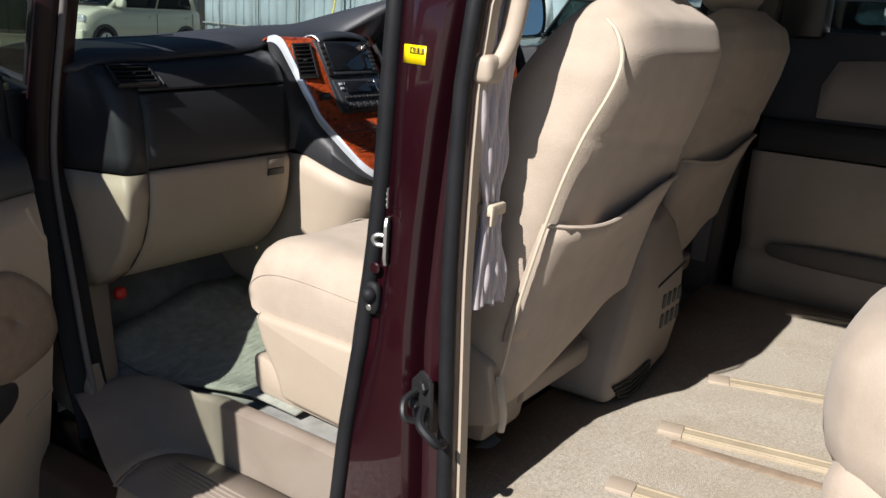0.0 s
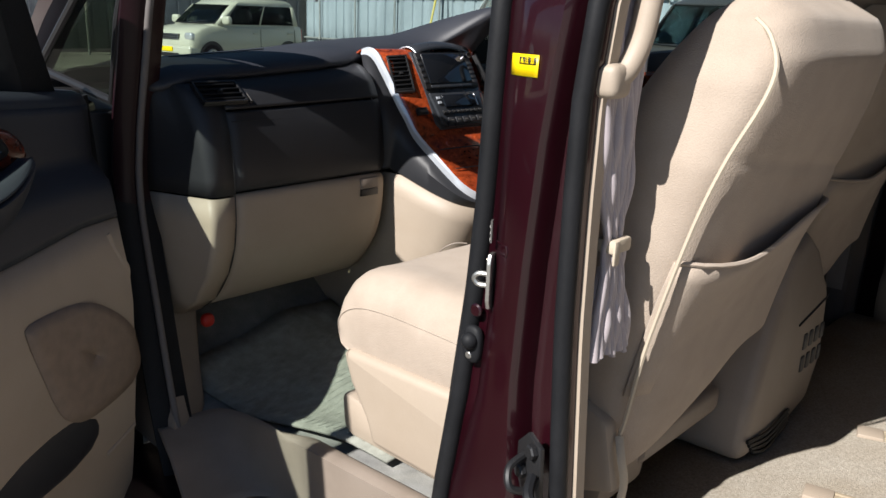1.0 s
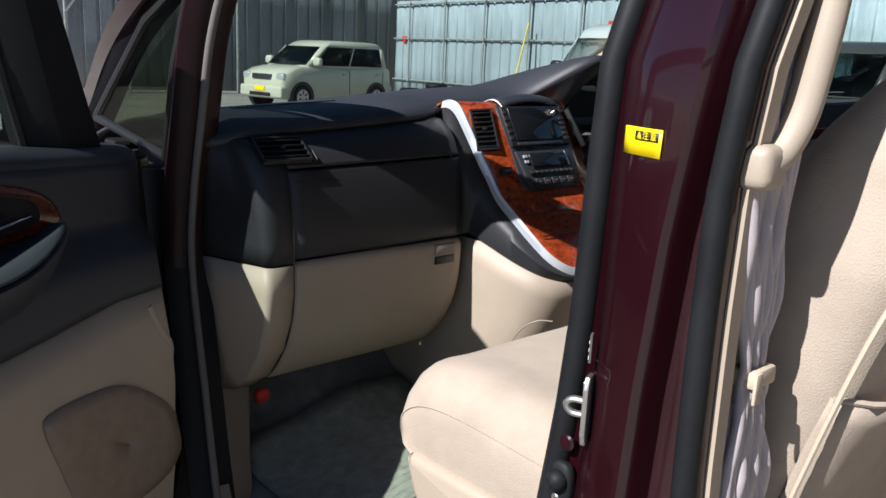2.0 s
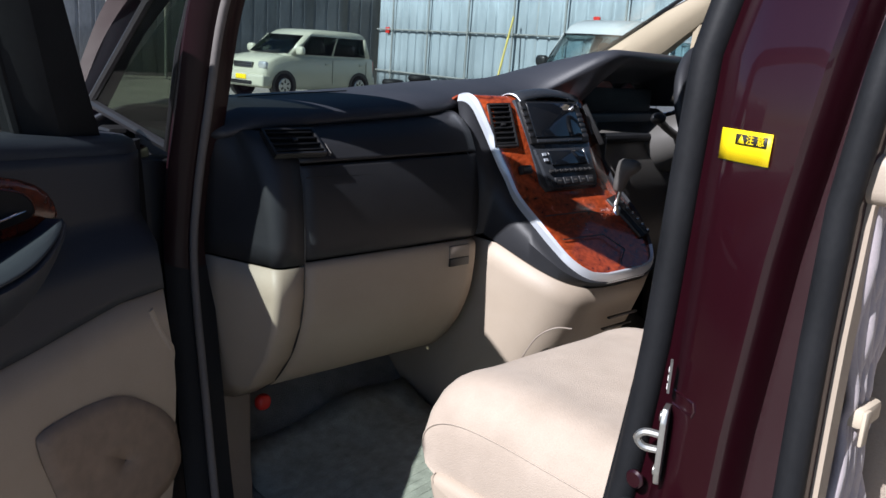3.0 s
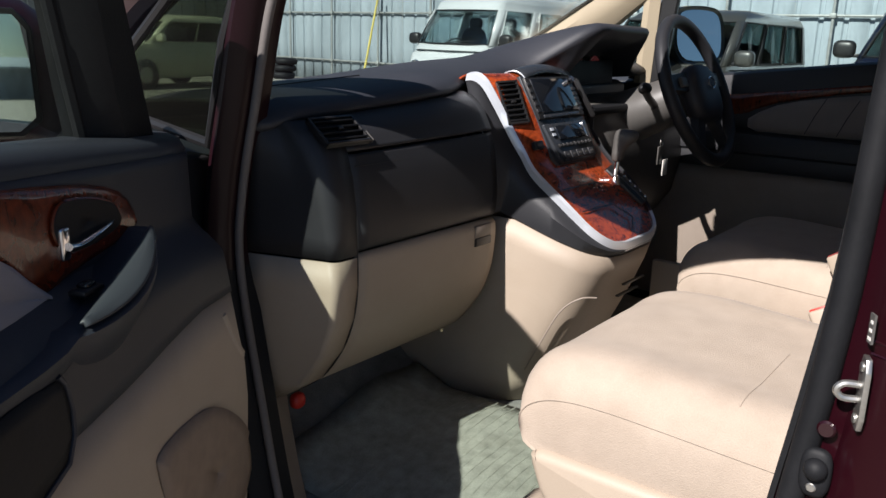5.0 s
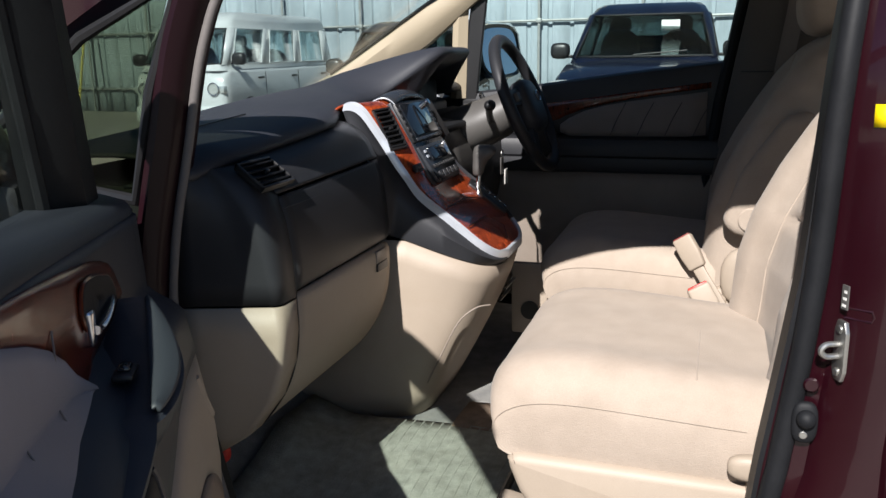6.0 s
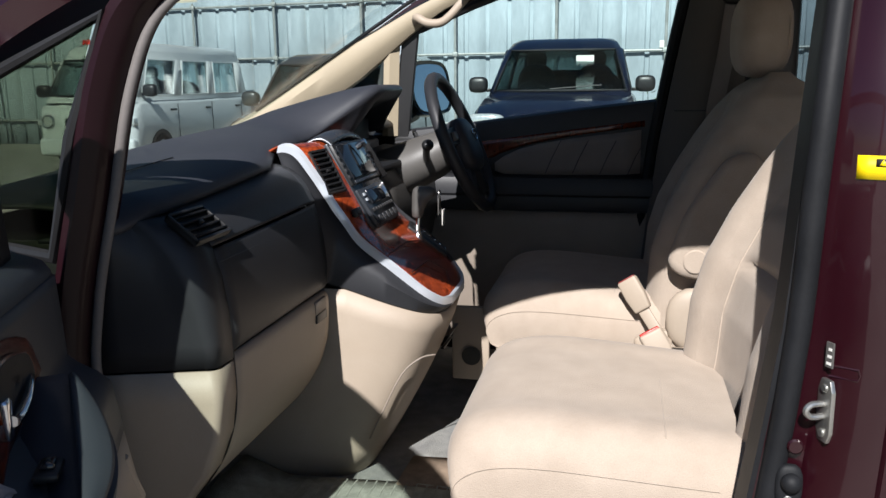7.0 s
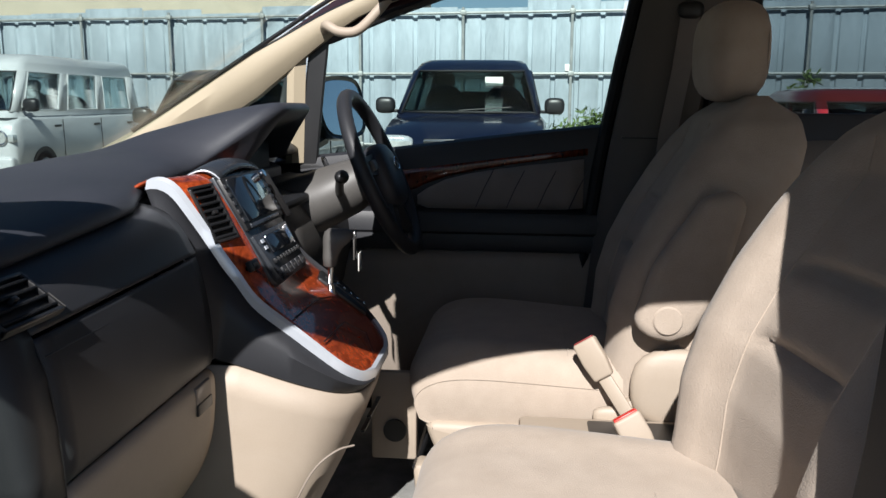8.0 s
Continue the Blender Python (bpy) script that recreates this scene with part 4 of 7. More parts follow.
for f in (0.0, 0.12, 0.3, 0.5, 0.7, 0.85, 1.0):
    row = []
    for p in under:
        foot_y = 0.73 + (p.y - 0.565) * 0.85
        zz = p.z - 0.004 - f * (p.z - 0.515)
        sweep = f ** 1.2
        row.append((p.x * (1 - 0.10 * f) - 0.035 * f * (1 if p.x < 0 else -0.6), p.y + (foot_y - p.y) * sweep, zz))
    rows_b.append(row)
wall_rows = []
for k, row in enumerate(rows_b):
    ex, ey, ez = row[0]
    f = k / (len(rows_b) - 1)
    wall_rows.append([(-0.205 - 0.012 * f + (ex + 0.205 + 0.012 * f) * g, 1.25 + (ey - 1.25) * g, ez + 0.012 * (1 - g) * (1 - f)) for g in (0.0, 0.3, 0.55, 0.75, 0.9, 1.0)])
part("console_side", sheet([w[:-1] + r for w, r in zip(wall_rows, rows_b)]), BEIGE, stack, "beige moulded console side", thick=0.006, sharp=85)
part("console_wall_far", sheet([[(0.18, y, z) for y in (1.25, 1.0, 0.78)] for z in (0.84, 0.7, 0.515)]), BEIGE, stack, thick=0.006)
part("stack_side", sheet([[(0.182, y, z) for y in (1.2, 1.0, 0.80)] for z in (1.12, 0.98, 0.842)]), DARK, stack, "charcoal stack side", thick=0.006)
part("dark_shoulder", sheet([[(-0.212 - 0.030 * k / 3, 0.93 - 0.10 * j / 7 - 0.015 * k / 3 * (1 if j > 1 else 0), 1.170 - 0.245 * j / 7) for k in range(4)] for j in range(8)]), DARK, stack, "charcoal shoulder beside the stack", thick=0.006)
part("cubby_line", tube(spline([(-0.150, 0.598, 0.775), (-0.172, 0.625, 0.772), (-0.186, 0.660, 0.74), (-0.192, 0.70, 0.66), (-0.196, 0.728, 0.60)], 5), 0.0018, 6), TAUPE, stack)
for k in range(2):
    part("console_slot", box(-0.03, 0.07, 0.592 + 0.012 * k, 0.600 + 0.012 * k, 0.775 - 0.028 * k, 0.779 - 0.028 * k, 0.001), BLACK, stack)


def on_stack(s, x, out=0.004):
    """A frame on the face of the centre stack, s from its top (0) to its foot (1): x right, y into the panel, z up along it."""
    i = s * (len(FINE) - 1)
    a, b = FINE[max(0, int(i) - 1)], FINE[min(len(FINE) - 1, int(i) + 2)]
    p = FINE[int(i)].lerp(FINE[min(len(FINE) - 1, int(i) + 1)], i - int(i))
    up = Vector((0, a[0] - b[0], a[1] - b[1])).normalized()
    into = Vector((1, 0, 0)).cross(up) * -1
    into = into if into.y > 0 else -into
    m = Matrix((Vector((1, 0, 0)), into, up)).transposed().to_4x4()
    m.translation = Vector((x, p[0], p[1])) - into * out
    return m


nav = Matrix.Translation((-0.016, 0.803, 1.155)) @ Matrix.Rotation(radians(-28.5), 4, "X")
unit = part("navigation_unit", box(-0.098, 0.100, -0.008, 0.02, -0.049, 0.046, 0.004, m=nav), BLACK, stack, "black navigation unit")
part("screen", box(-0.080, 0.076, -0.0105, -0.006, -0.036, 0.041, 0.002, m=nav), GLOSS, unit, "glossy dark screen")
part("key_row", box(-0.080, 0.070, -0.0100, -0.006, -0.047, -0.040, 0.001, m=nav), STACK, unit)
for i in range(5):
    part("side_key", box(-0.098, -0.085, -0.0095, -0.006, 0.026 - 0.015 * i, 0.034 - 0.015 * i, 0.001, m=nav), DARK, unit)
    part("side_key", box(0.080, 0.098, -0.0095, -0.006, 0.010 - 0.012 * i, 0.018 - 0.012 * i, 0.001, m=nav), DARK, unit)
part("dial_knob", cyl((0.087, -0.018, 0.034), 0.008, 0.012, "y", 18, bev=0.001, m=nav), CHROME, unit, "chromed knob")
part("stack_bezel", prism([(-0.104, 0.052), (0.106, 0.052), (0.094, -0.132), (0.082, -0.150), (-0.086, -0.150), (-0.098, -0.132)], "y", -0.002, 0.018, 0.003, m=nav), STACK, stack, "graphite centre bezel")
air = Matrix.Translation((-0.016, 0.747, 1.058)) @ Matrix.Rotation(radians(-30), 4, "X")
panel = part("climate_panel", prism([(-0.094, 0.052), (0.092, 0.052), (0.080, -0.028), (0.070, -0.036), (-0.072, -0.036), (-0.082, -0.028)], "y", -0.006, 0.02, 0.003, m=air), STACK, stack, "graphite climate control panel")
part("display", box(-0.060, 0.060, -0.012, -0.007, 0.012, 0.044, 0.003, m=air), GLOSS, panel)
part("display_edge", box(0.058, 0.063, -0.013, -0.007, 0.010, 0.046, 0.001, m=air), CHROME, panel)
for i in range(9):
    key = part("button", box(-0.074 + 0.0165 * i, -0.061 + 0.0165 * i, -0.012, -0.007, -0.004, 0.004, 0.001, m=air), BLACK, panel)
    part("print_bar", box(-0.071 + 0.0165 * i, -0.065 + 0.0165 * i, -0.0126, -0.011, -0.001, 0.001, m=air), GREY, key)
for i in range(5):
    key = part("button", box(-0.066 + 0.0265 * i, -0.043 + 0.0265 * i, -0.012, -0.007, -0.030, -0.014, 0.002, m=air), DARK, panel)
    part("print_bar", box(-0.060 + 0.0265 * i, -0.049 + 0.0265 * i, -0.0126, -0.011, -0.0235, -0.0205, m=air), GREY, key)
for z in (0.038, 0.026):
    part("side_mark", box(-0.078, -0.067, -0.0095, -0.007, z - 0.003, z + 0.003, m=air), SILVER, panel)
mv = Matrix.Translation((-0.1665, 0.8125, 1.148)) @ Matrix.Rotation(radians(-24), 4, "Z") @ Matrix.Rotation(radians(-30), 4, "X") @ Matrix.Rotation(radians(-4), 4, "Y")
vent(stack, mv, 0.052, 0.096, 8, tilt=24)
mv = Matrix.Translation((0.138, 0.812, 1.148)) @ Matrix.Rotation(radians(38), 4, "Z") @ Matrix.Rotation(radians(-30), 4, "X")
vent(stack, mv, 0.050, 0.096, 8, tilt=24)
part("wood_switch", box(-0.016, 0.016, -0.006, 0.006, -0.009, 0.009, 0.003, m=Matrix.Translation((-0.146, 0.757, 1.066)) @ Matrix.Rotation(radians(-24), 4, "X")), BLACK, stack, "black switch set in the wood")
part("switch_mark", box(-0.011, 0.011, -0.0075, 0.0, -0.003, 0.003, 0.001, m=Matrix.Translation((-0.146, 0.757, 1.066)) @ Matrix.Rotation(radians(-24), 4, "X")), GREY, stack)
part("tray_line", tube([(-0.150, 0.690, 0.984), (-0.02, 0.686, 0.984), (0.03, 0.676, 0.976)], 0.0014, 5), BLACK, stack)
part("tray_line", tube([(-0.145, 0.645, 0.945), (-0.02, 0.640, 0.944), (0.02, 0.610, 0.915), (-0.02, 0.590, 0.893)], 0.0014, 5), BLACK, stack)
gate = on_stack(0.72, 0.116, 0.005) @ Matrix.Rotation(radians(-12), 4, "Y")
gp = part("shift_gate", box(-0.026, 0.022, -0.004, 0.006, -0.052, 0.062, 0.006, m=gate), BLACK, stack, "graphite shift gate")
part("gate_slot", box(-0.006, 0.006, -0.006, 0.0, -0.05, 0.05, 0.002, m=gate), BLACK, gp)
for i in range(6):
    part("gate_mark", box(0.008, 0.018, -0.0055, -0.003, -0.046 + 0.016 * i, -0.040 + 0.016 * i, 0.001, m=gate), CHROME, gp)
lever = part("gear_lever", tube([(0.086, 0.690, 0.965), (0.0925, 0.688, 1.022)], 0.0055, 10), CHROME, stack, "chromed gear lever stem")
part("lever_collar", cyl((0.088, 0.688, 0.966), 0.013, 0.022, "z", 16, bev=0.002, r2=0.008), CHROME, lever)
part("knob", loft([ring((0.086 + 0.12 * (z - 0.965), y + 0.004, 1.018 + (z - 1.004) * 0.78), rx * 0.86, 18, "z", ry * 0.84) for y, z, rx, ry in ((0.686, 1.004, 0.008, 0.009), (0.686, 1.009, 0.0145, 0.0150), (0.685, 1.030, 0.0165, 0.0175), (0.681, 1.050, 0.0185, 0.0220), (0.675, 1.064, 0.0205, 0.0300), (0.671, 1.076, 0.0215, 0.0340), (0.671, 1.088, 0.0185, 0.0310), (0.673, 1.095, 0.0110, 0.0200))]), GREY, lever, "grey leather gear knob", sharp=70)

# ---- steering wheel and column ----
WHEEL = Vector((0.452, 0.655, 1.165))
wheel_m = Matrix.Translation(WHEEL) @ Matrix.Rotation(radians(-23.5), 4, "X")
steer = thing("steering_wheel", WHEEL, "dark grey four-spoke steering wheel", "steering wheel")
part("rim", tube([wheel_m @ p for p in ring((0, 0, 0), 0.182, 48, "y")], 0.0165, 10, closed=True), DARK, steer)
part("hub", blob((0, -0.005, -0.012), (0.082, 0.032, 0.075), power=3.2, m=wheel_m), SOFT_SKY_TINT, steer, "charcoal airbag cover")
for s in (-1, 1):
    part("spoke", loft([[(s * 0.06, -0.012, z0), (s * 0.06, 0.02, z0), (s * 0.06, 0.02, z1), (s * 0.06, -0.012, z1)] if q == 0 else [(s * 0.176, -0.004, z0 + 0.012), (s * 0.176, 0.012, z0 + 0.012), (s * 0.176, 0.012, z1 - 0.005), (s * 0.176, -0.004, z1 - 0.005)] for q in (0, 1) for z0, z1 in [(-0.005, 0.045)]], m=wheel_m), DARK, steer)
    part("spoke", loft([[(s * 0.03, -0.010, -0.075), (s * 0.03, 0.015, -0.075), (s * 0.06, 0.015, -0.055), (s * 0.06, -0.010, -0.055)], [(s * 0.075, 0.0, -0.168), (s * 0.075, 0.012, -0.168), (s * 0.105, 0.012, -0.150), (s * 0.105, 0.0, -0.150)]], m=wheel_m), DARK, steer)
    part("thumb_keys", box(s * 0.105 - 0.018, s * 0.105 + 0.018, -0.017, 0.0, 0.008, 0.032, 0.004, m=wheel_m), GREY, steer)
part("badge", tube([wheel_m @ Vector((0.020 * math.cos(a), -0.040, 0.006 + 0.014 * math.sin(a))) for a in [2 * math.pi * k / 24 for k in range(24)]], 0.0022, 6, closed=True), CHROME, steer, "small chromed oval badge")
part("column_cover", loft([ring((0.452, y, z), r, 16, "y", r * 0.85) for y, z, r in ((0.67, 1.150, 0.055), (0.70, 1.140, 0.075), (0.78, 1.105, 0.085), (0.90, 1.06, 0.09))]), GREY, steer, "grey steering column cover")
for s, zz in ((-1, 0.0), (1, 0.0)):
    stalk = part("stalk", tube([(0.452 + s * 0.07, 0.735, 1.125), (0.452 + s * 0.16, 0.715, 1.150), (0.452 + s * 0.215, 0.700, 1.168)], [0.010, 0.009, 0.010], 10), BLACK, steer, "black column stalk")
    part("stalk_tip", blob((0.452 + s * 0.232, 0.694, 1.174), (0.024, 0.014, 0.014)), BLACK, stalk)
keys = thing("ignition_key", (0.36, 0.70, 1.03), "key with a pale tag hanging from the column", "key")
part("tag", box(0.335, 0.362, 0.694, 0.697, 0.985, 1.030, 0.001), GREY, keys)
part("paper_tag", box(0.362, 0.392, 0.690, 0.692, 0.955, 0.995, 0.0005), WHITE_TAG, keys)
part("ring", tube(ring((0.360, 0.697, 1.038), 0.010, 16, "y"), 0.0012, 6, closed=True), STEEL, keys)


# ---- front seats ----
def seat_cushion(cx, name, label, group, dy=0.0):
    """A front seat with its origin at the cushion's middle; cx is its centre line."""
    s = thing(name, (cx, 0.25, 0.52), label, "car seat", group)
    # parts are drawn for the near seat and slid along the rails by dy

    W = 0.247
    prof = [(0.06, 0.832), (0.14, 0.837), (0.24, 0.845), (0.33, 0.850), (0.40, 0.846), (0.448, 0.828), (0.474, 0.795), (0.474, 0.755), (0.450, 0.715), (0.42, 0.70)]
    pts = spline([Vector((a, b, 0)) for a, b in prof], 4)
    rows = []
    for k in range(25):
        u = -1 + 2 * k / 24
        row = []
        for i, p in enumerate(pts):
            top = max(0.0, (p.y - 0.70) / 0.154)
            bolster = (0.006 * math.exp(-((abs(u) - 0.72) / 0.16) ** 2) + 0.006 * (1 - u * u)) * top
            roll = -0.050 * max(0, (abs(u) - 0.78) / 0.22) ** 2 * top
            plan = -0.020 * max(0, abs(u) - 0.6) ** 2 / 0.16 * max(0, min(1, (p.x - 0.25) / 0.2))
            row.append((cx + W * u * (1.0 - 0.03 * (1 - top)), p.x + plan, p.y + bolster + roll))
        rows.append(row)
    edge_l = [[(cx - W * (0.97 + 0.03 * f - 0.05 * f ** 3), min(y, 0.470 - 0.075 * f ** 2) - 0.004 * f, z - (z - 0.70) * f) for y, z in [(p[1], p[2]) for p in rows[0]]] for f in (0, 0.25, 0.5, 0.75, 1.0)]
    edge_r = [[(cx + W * (0.97 + 0.03 * f - 0.05 * f ** 3), min(y, 0.470 - 0.075 * f ** 2) - 0.004 * f, z - (z - 0.70) * f) for y, z in [(p[1], p[2]) for p in rows[-1]]] for f in (0, 0.25, 0.5, 0.75, 1.0)]
    bm = sheet(edge_l[::-1] + rows[1:-1] + edge_r)
    cushion = part("cushion", bm, VELOUR, s, "", sharp=80)
    seam = [(cx - W * 0.974, y, z - 0.004) for x, y, z in rows[0][2:-5]]
    part("side_seam", tube(seam, 0.0012, 6), VELOUR, cushion)
    cross = [(r[i][0], r[i][1], r[i][2] + 0.0002) for r in rows[2:14] for i in [min(range(len(pts)), key=lambda k: abs(pts[k].x - 0.175))]]
    part("cross_seam", tube(cross, 0.0011, 6), VELOUR, cushion)
    part("valance", prism([(0.425, 0.712), (0.436, 0.700), (0.416, 0.65), (0.375, 0.59), (0.36, 0.548), (0.10, 0.535), (0.02, 0.60), (0.0, 0.705)], "x", cx - W - 0.004, cx + W + 0.004, 0.014, 3), BEIGE, s, "beige plastic seat valance")
    base = part("slide_cover", prism([(0.455, 0.612), (0.462, 0.60), (0.458, 0.545), (0.44, 0.530), (0.06, 0.518), (0.06, 0.56), (0.34, 0.575), (0.42, 0.606)], "x", cx - W + 0.02, cx - W + 0.075, 0.008), BEIGE, s, "beige slide cover")
    part("slide_cover", prism([(0.455, 0.612), (0.462, 0.60), (0.458, 0.545), (0.44, 0.530), (0.06, 0.518), (0.06, 0.56), (0.34, 0.575), (0.42, 0.606)], "x", cx + W - 0.075, cx + W - 0.02, 0.008), BEIGE, s)
    part("seat_frame", box(cx - 0.19, cx + 0.19, 0.03, 0.40, 0.515, 0.60, 0.01), BLACK, s)
    part("slide_bar", tube([(cx - 0.18, 0.462, 0.585), (cx + 0.18, 0.462, 0.585)], 0.008, 8), BLACK, s)
    part("recline_lever", blob((cx - W - 0.012, 0.075, 0.742), (0.012, 0.042, 0.019), power=3), BEIGE, s, "beige recline lever")
    return s, W


def seat_back(s, cx, W, drop=0.0, shear=0.0):
    """The backrest with its headrest, leaning back; fabric with piped edges and a map pocket behind."""
    front = [(0.70, 0.115), (0.78, 0.105), (0.86, 0.094), (0.94, 0.088), (1.02, 0.066), (1.10, 0.028), (1.18, -0.018), (1.25, -0.065), (1.30, -0.110), (1.325, -0.150)]
    rearp = [(0.70, -0.120), (0.78, -0.142), (0.86, -0.158), (0.94, -0.178), (1.02, -0.202), (1.10, -0.225), (1.18, -0.252), (1.25, -0.268), (1.30, -0.255), (1.325, -0.215)]
    loops = []
    for i in range(73):
        z = 0.755 + 0.57 * i / 72
        f, b = along(front, z), along(rearp, z)
        w = W * float(np.interp(z, [0.70, 0.85, 1.0, 1.12, 1.22, 1.285, 1.325], [0.93, 0.98, 1.0, 0.99, 0.93, 0.82, 0.62]))
        loop = []
        for k in range(72):
            a = 2 * math.pi * k / 72
            c, n = math.cos(a), math.sin(a)
            q = 5.0
            rad = (abs(c) ** q + abs(n) ** q) ** (-1 / q)
            x, y = w * c * rad, (f + b) / 2 + (f - b) / 2 * n * rad
            if n > 0:
                hollow = (0.030 + 0.12 * shear) * max(0, 1 - (abs(x) / w / 0.62) ** 6) * (1 if z < 1.24 else max(0, 1 - (z - 1.24) / 0.05))
                y -= hollow
                crease = sum(math.exp(-((z - zc - 0.01 * math.cos(6 * x)) / 0.009) ** 2) for zc in (1.015, 1.112))
                y -= 0.016 * crease * max(0, 1 - (abs(x) / w / 0.44) ** 10)
                y -= 0.008 * math.exp(-((abs(x) / w - 0.44) / 0.03) ** 2) * min(1.0, max(0.0, (1.30 - z) / 0.05))
            else:
                fold = math.exp(-((z - 1.105 + 0.10 * x / w * 0.3) / 0.006) ** 2) + 0.6 * math.exp(-((x / w - 0.25 - 0.9 * (z - 1.2)) / 0.03) ** 2) * max(0, z - 1.12) * 6
                y += 0.0035 * fold * max(0, 1 - (abs(x) / w) ** 6)
            slide = min(1.0, max(0.0, (n * rad + 0.9) / 1.9))
            y += shear * x * slide * slide * (3 - 2 * slide)
            loop.append((cx + x, y, z))
        loops.append(loop)
    for i, loop in enumerate(loops[:6]):
        k = 1 - i / 6
        loops[i] = [(x, y + k * 0.022 * max(0.0, (cx - x) / W), z + k * (0.085 * max(0.0, (x - cx) / W) - 0.10 * max(0.0, (cx - x) / W))) if y < 0 else (x, y, z) for x, y, z in loop]
    lastf = loops[-1]
    loops.append([(cx + (p[0] - cx) * 0.8, -0.182 + (p[1] + 0.182) * 0.7, 1.337) for p in lastf])
    back_ = part("backrest", loft(loops), VELOUR, s, "", sharp=80)
    for sgn in (-1, 1):
        k = min(range(4, 33), key=lambda q: abs(loops[30][q][0] - cx - sgn * 0.44 * W))
        part("bolster_seam", tube([Vector(l[k]) + Vector((0, 0.0003, 0)) for l in loops[4:-6:3]], 0.0015, 6), VELOUR, back_)
    for sgn in (() if drop else (-1,)):
        line = []
        for z, y in ((0.70, -0.110), (0.76, -0.128), (0.86, -0.148), (0.94, -0.168), (1.02, -0.190), (1.08, -0.208), (1.14, -0.230), (1.20, -0.256), (1.24, -0.262), (1.275, -0.245), (1.292, -0.222)):
            w = W * float(np.interp(z, [0.70, 0.85, 1.0, 1.12, 1.22, 1.285, 1.325], [0.93, 0.98, 1.0, 0.99, 0.93, 0.82, 0.62]))
            line.append((cx + sgn * (w * (0.985 - 0.012 * (drop > 0)) + 0.002), y + 0.012 + 0.006 * (drop > 0), z))
        part("piping", tube(spline(line, 4), 0.0032, 6), PIPING, back_, "cream piping")
    part("cover_tie", tube(spline([(cx - W * 0.95, -0.112, 0.74), (cx - W * 0.985, -0.122, 0.715), (cx - W * 0.97, -0.128, 0.68), (cx - W * 0.975, -0.126, 0.65)], 4), 0.006, 6, flat=0.4), PIPING, back_)
    pocket = []
    for j in range(8):
        z = 0.80 + 0.20 * j / 7
        w, mid = W * 0.955, (along(front, z) + along(rearp, z)) / 2
        gap = 0.020 * (j / 7) ** 3 - 0.010 * (1 - j / 7)
        pocket.append([(cx + w * u, mid + (along(rearp, z) - mid) * (1 - abs(0.955 * u) ** 5) ** 0.2 - gap * (1 - abs(u) ** 4) - 0.003 * j / 7, z + (0.022 * (1 + u) * 0.5 + 0.012 * math.sin(3 * u)) * (j / 7)) for u in [-1 + 2 * k / 20 for k in range(21)]])
    part("map_pocket", sheet(pocket), VELOUR, back_, "sagging map pocket", thick=0.004, sharp=80)
    part("pocket_hem", tube([Vector(p) + Vector((0, -0.002, 0)) for p in pocket[-1]], 0.0032, 6), VELOUR, back_)
    for sgn in (-1, 1):
        part("headrest_post", tube([(cx + sgn * 0.055, -0.165, 1.31), (cx + sgn * 0.055, -0.160, 1.42)], 0.006, 8), CHROME, s)
        part("post_guide", blob((cx + sgn * 0.055, -0.172, 1.338), (0.024, 0.022, 0.008), power=3), BEIGE, s)
    part("headrest", blob((cx, -0.150, 1.445 - drop), (0.142, 0.062, 0.098), power=3.0, seg=16), VELOUR, s, "", sharp=80)
    part("headrest_seam", tube(spline([(cx + 0.128 * c, -0.205 + 0.012, 1.445 - drop + 0.088 * n) for c, n in [(math.cos(a), math.sin(a)) for a in [2 * math.pi * k / 20 for k in range(20)]]], 2, closed=True), 0.0025, 6, closed=True), VELOUR, s)
    part("lower_frame", prism([(-0.08, 0.60), (-0.095, 0.70), (-0.10, 0.775), (0.0, 0.775), (0.02, 0.60)], "x", cx - W * 0.9, cx - W * 0.35, 0.015), TAUPE, s, "taupe lower seat frame")
    part("lower_rail", prism([(-0.085, 0.635), (-0.10, 0.655), (-0.10, 0.69), (-0.06, 0.70), (-0.02, 0.69), (-0.02, 0.635)], "x", cx - W * 0.5, cx + W * 0.55, 0.01), TAUPE, s, "taupe lower seat frame")
    part("back_shell", prism([(0.0, 0.62), (0.06, 0.60), (0.10, 0.66), (0.08, 0.76), (-0.02, 0.80), (-0.10, 0.76), (-0.12, 0.66)], "x", cx - W - 0.006, cx - W + 0.03, 0.01), BEIGE, s, "beige recliner cover")


pseat, SW = seat_cushion(-0.432, "passenger_seat", "beige velour front passenger seat with piped edges", "front seats")
seat_back(pseat, -0.432, SW, 0.0, 0.15)
dseat, SW = seat_cushion(0.372, "driver_seat", "beige velour driver seat with a folding armrest", "front seats")
seat_back(dseat, 0.372, SW, 0.022)
dseat.location.y += 0.08
arm = part("armrest", prism([(0.11, 0.905), (0.135, 0.93), (0.10, 1.04), (0.02, 1.16), (-0.03, 1.175), (-0.055, 1.15), (-0.02, 1.0), (0.03, 0.91), (0.07, 0.895)], "x", 0.072, 0.124, 0.018, 3), VELOUR, dseat, "velour folding armrest", sharp=60)
part("armrest_hinge", cyl((0.068, 0.075, 0.940), 0.027, 0.006, "x", 22, bev=0.003), VELOUR, arm)
part("inner_recliner_cover", blob((0.118, 0.045, 0.80), (0.022, 0.085, 0.075), power=2.6), BEIGE, dseat, "beige recliner cover")


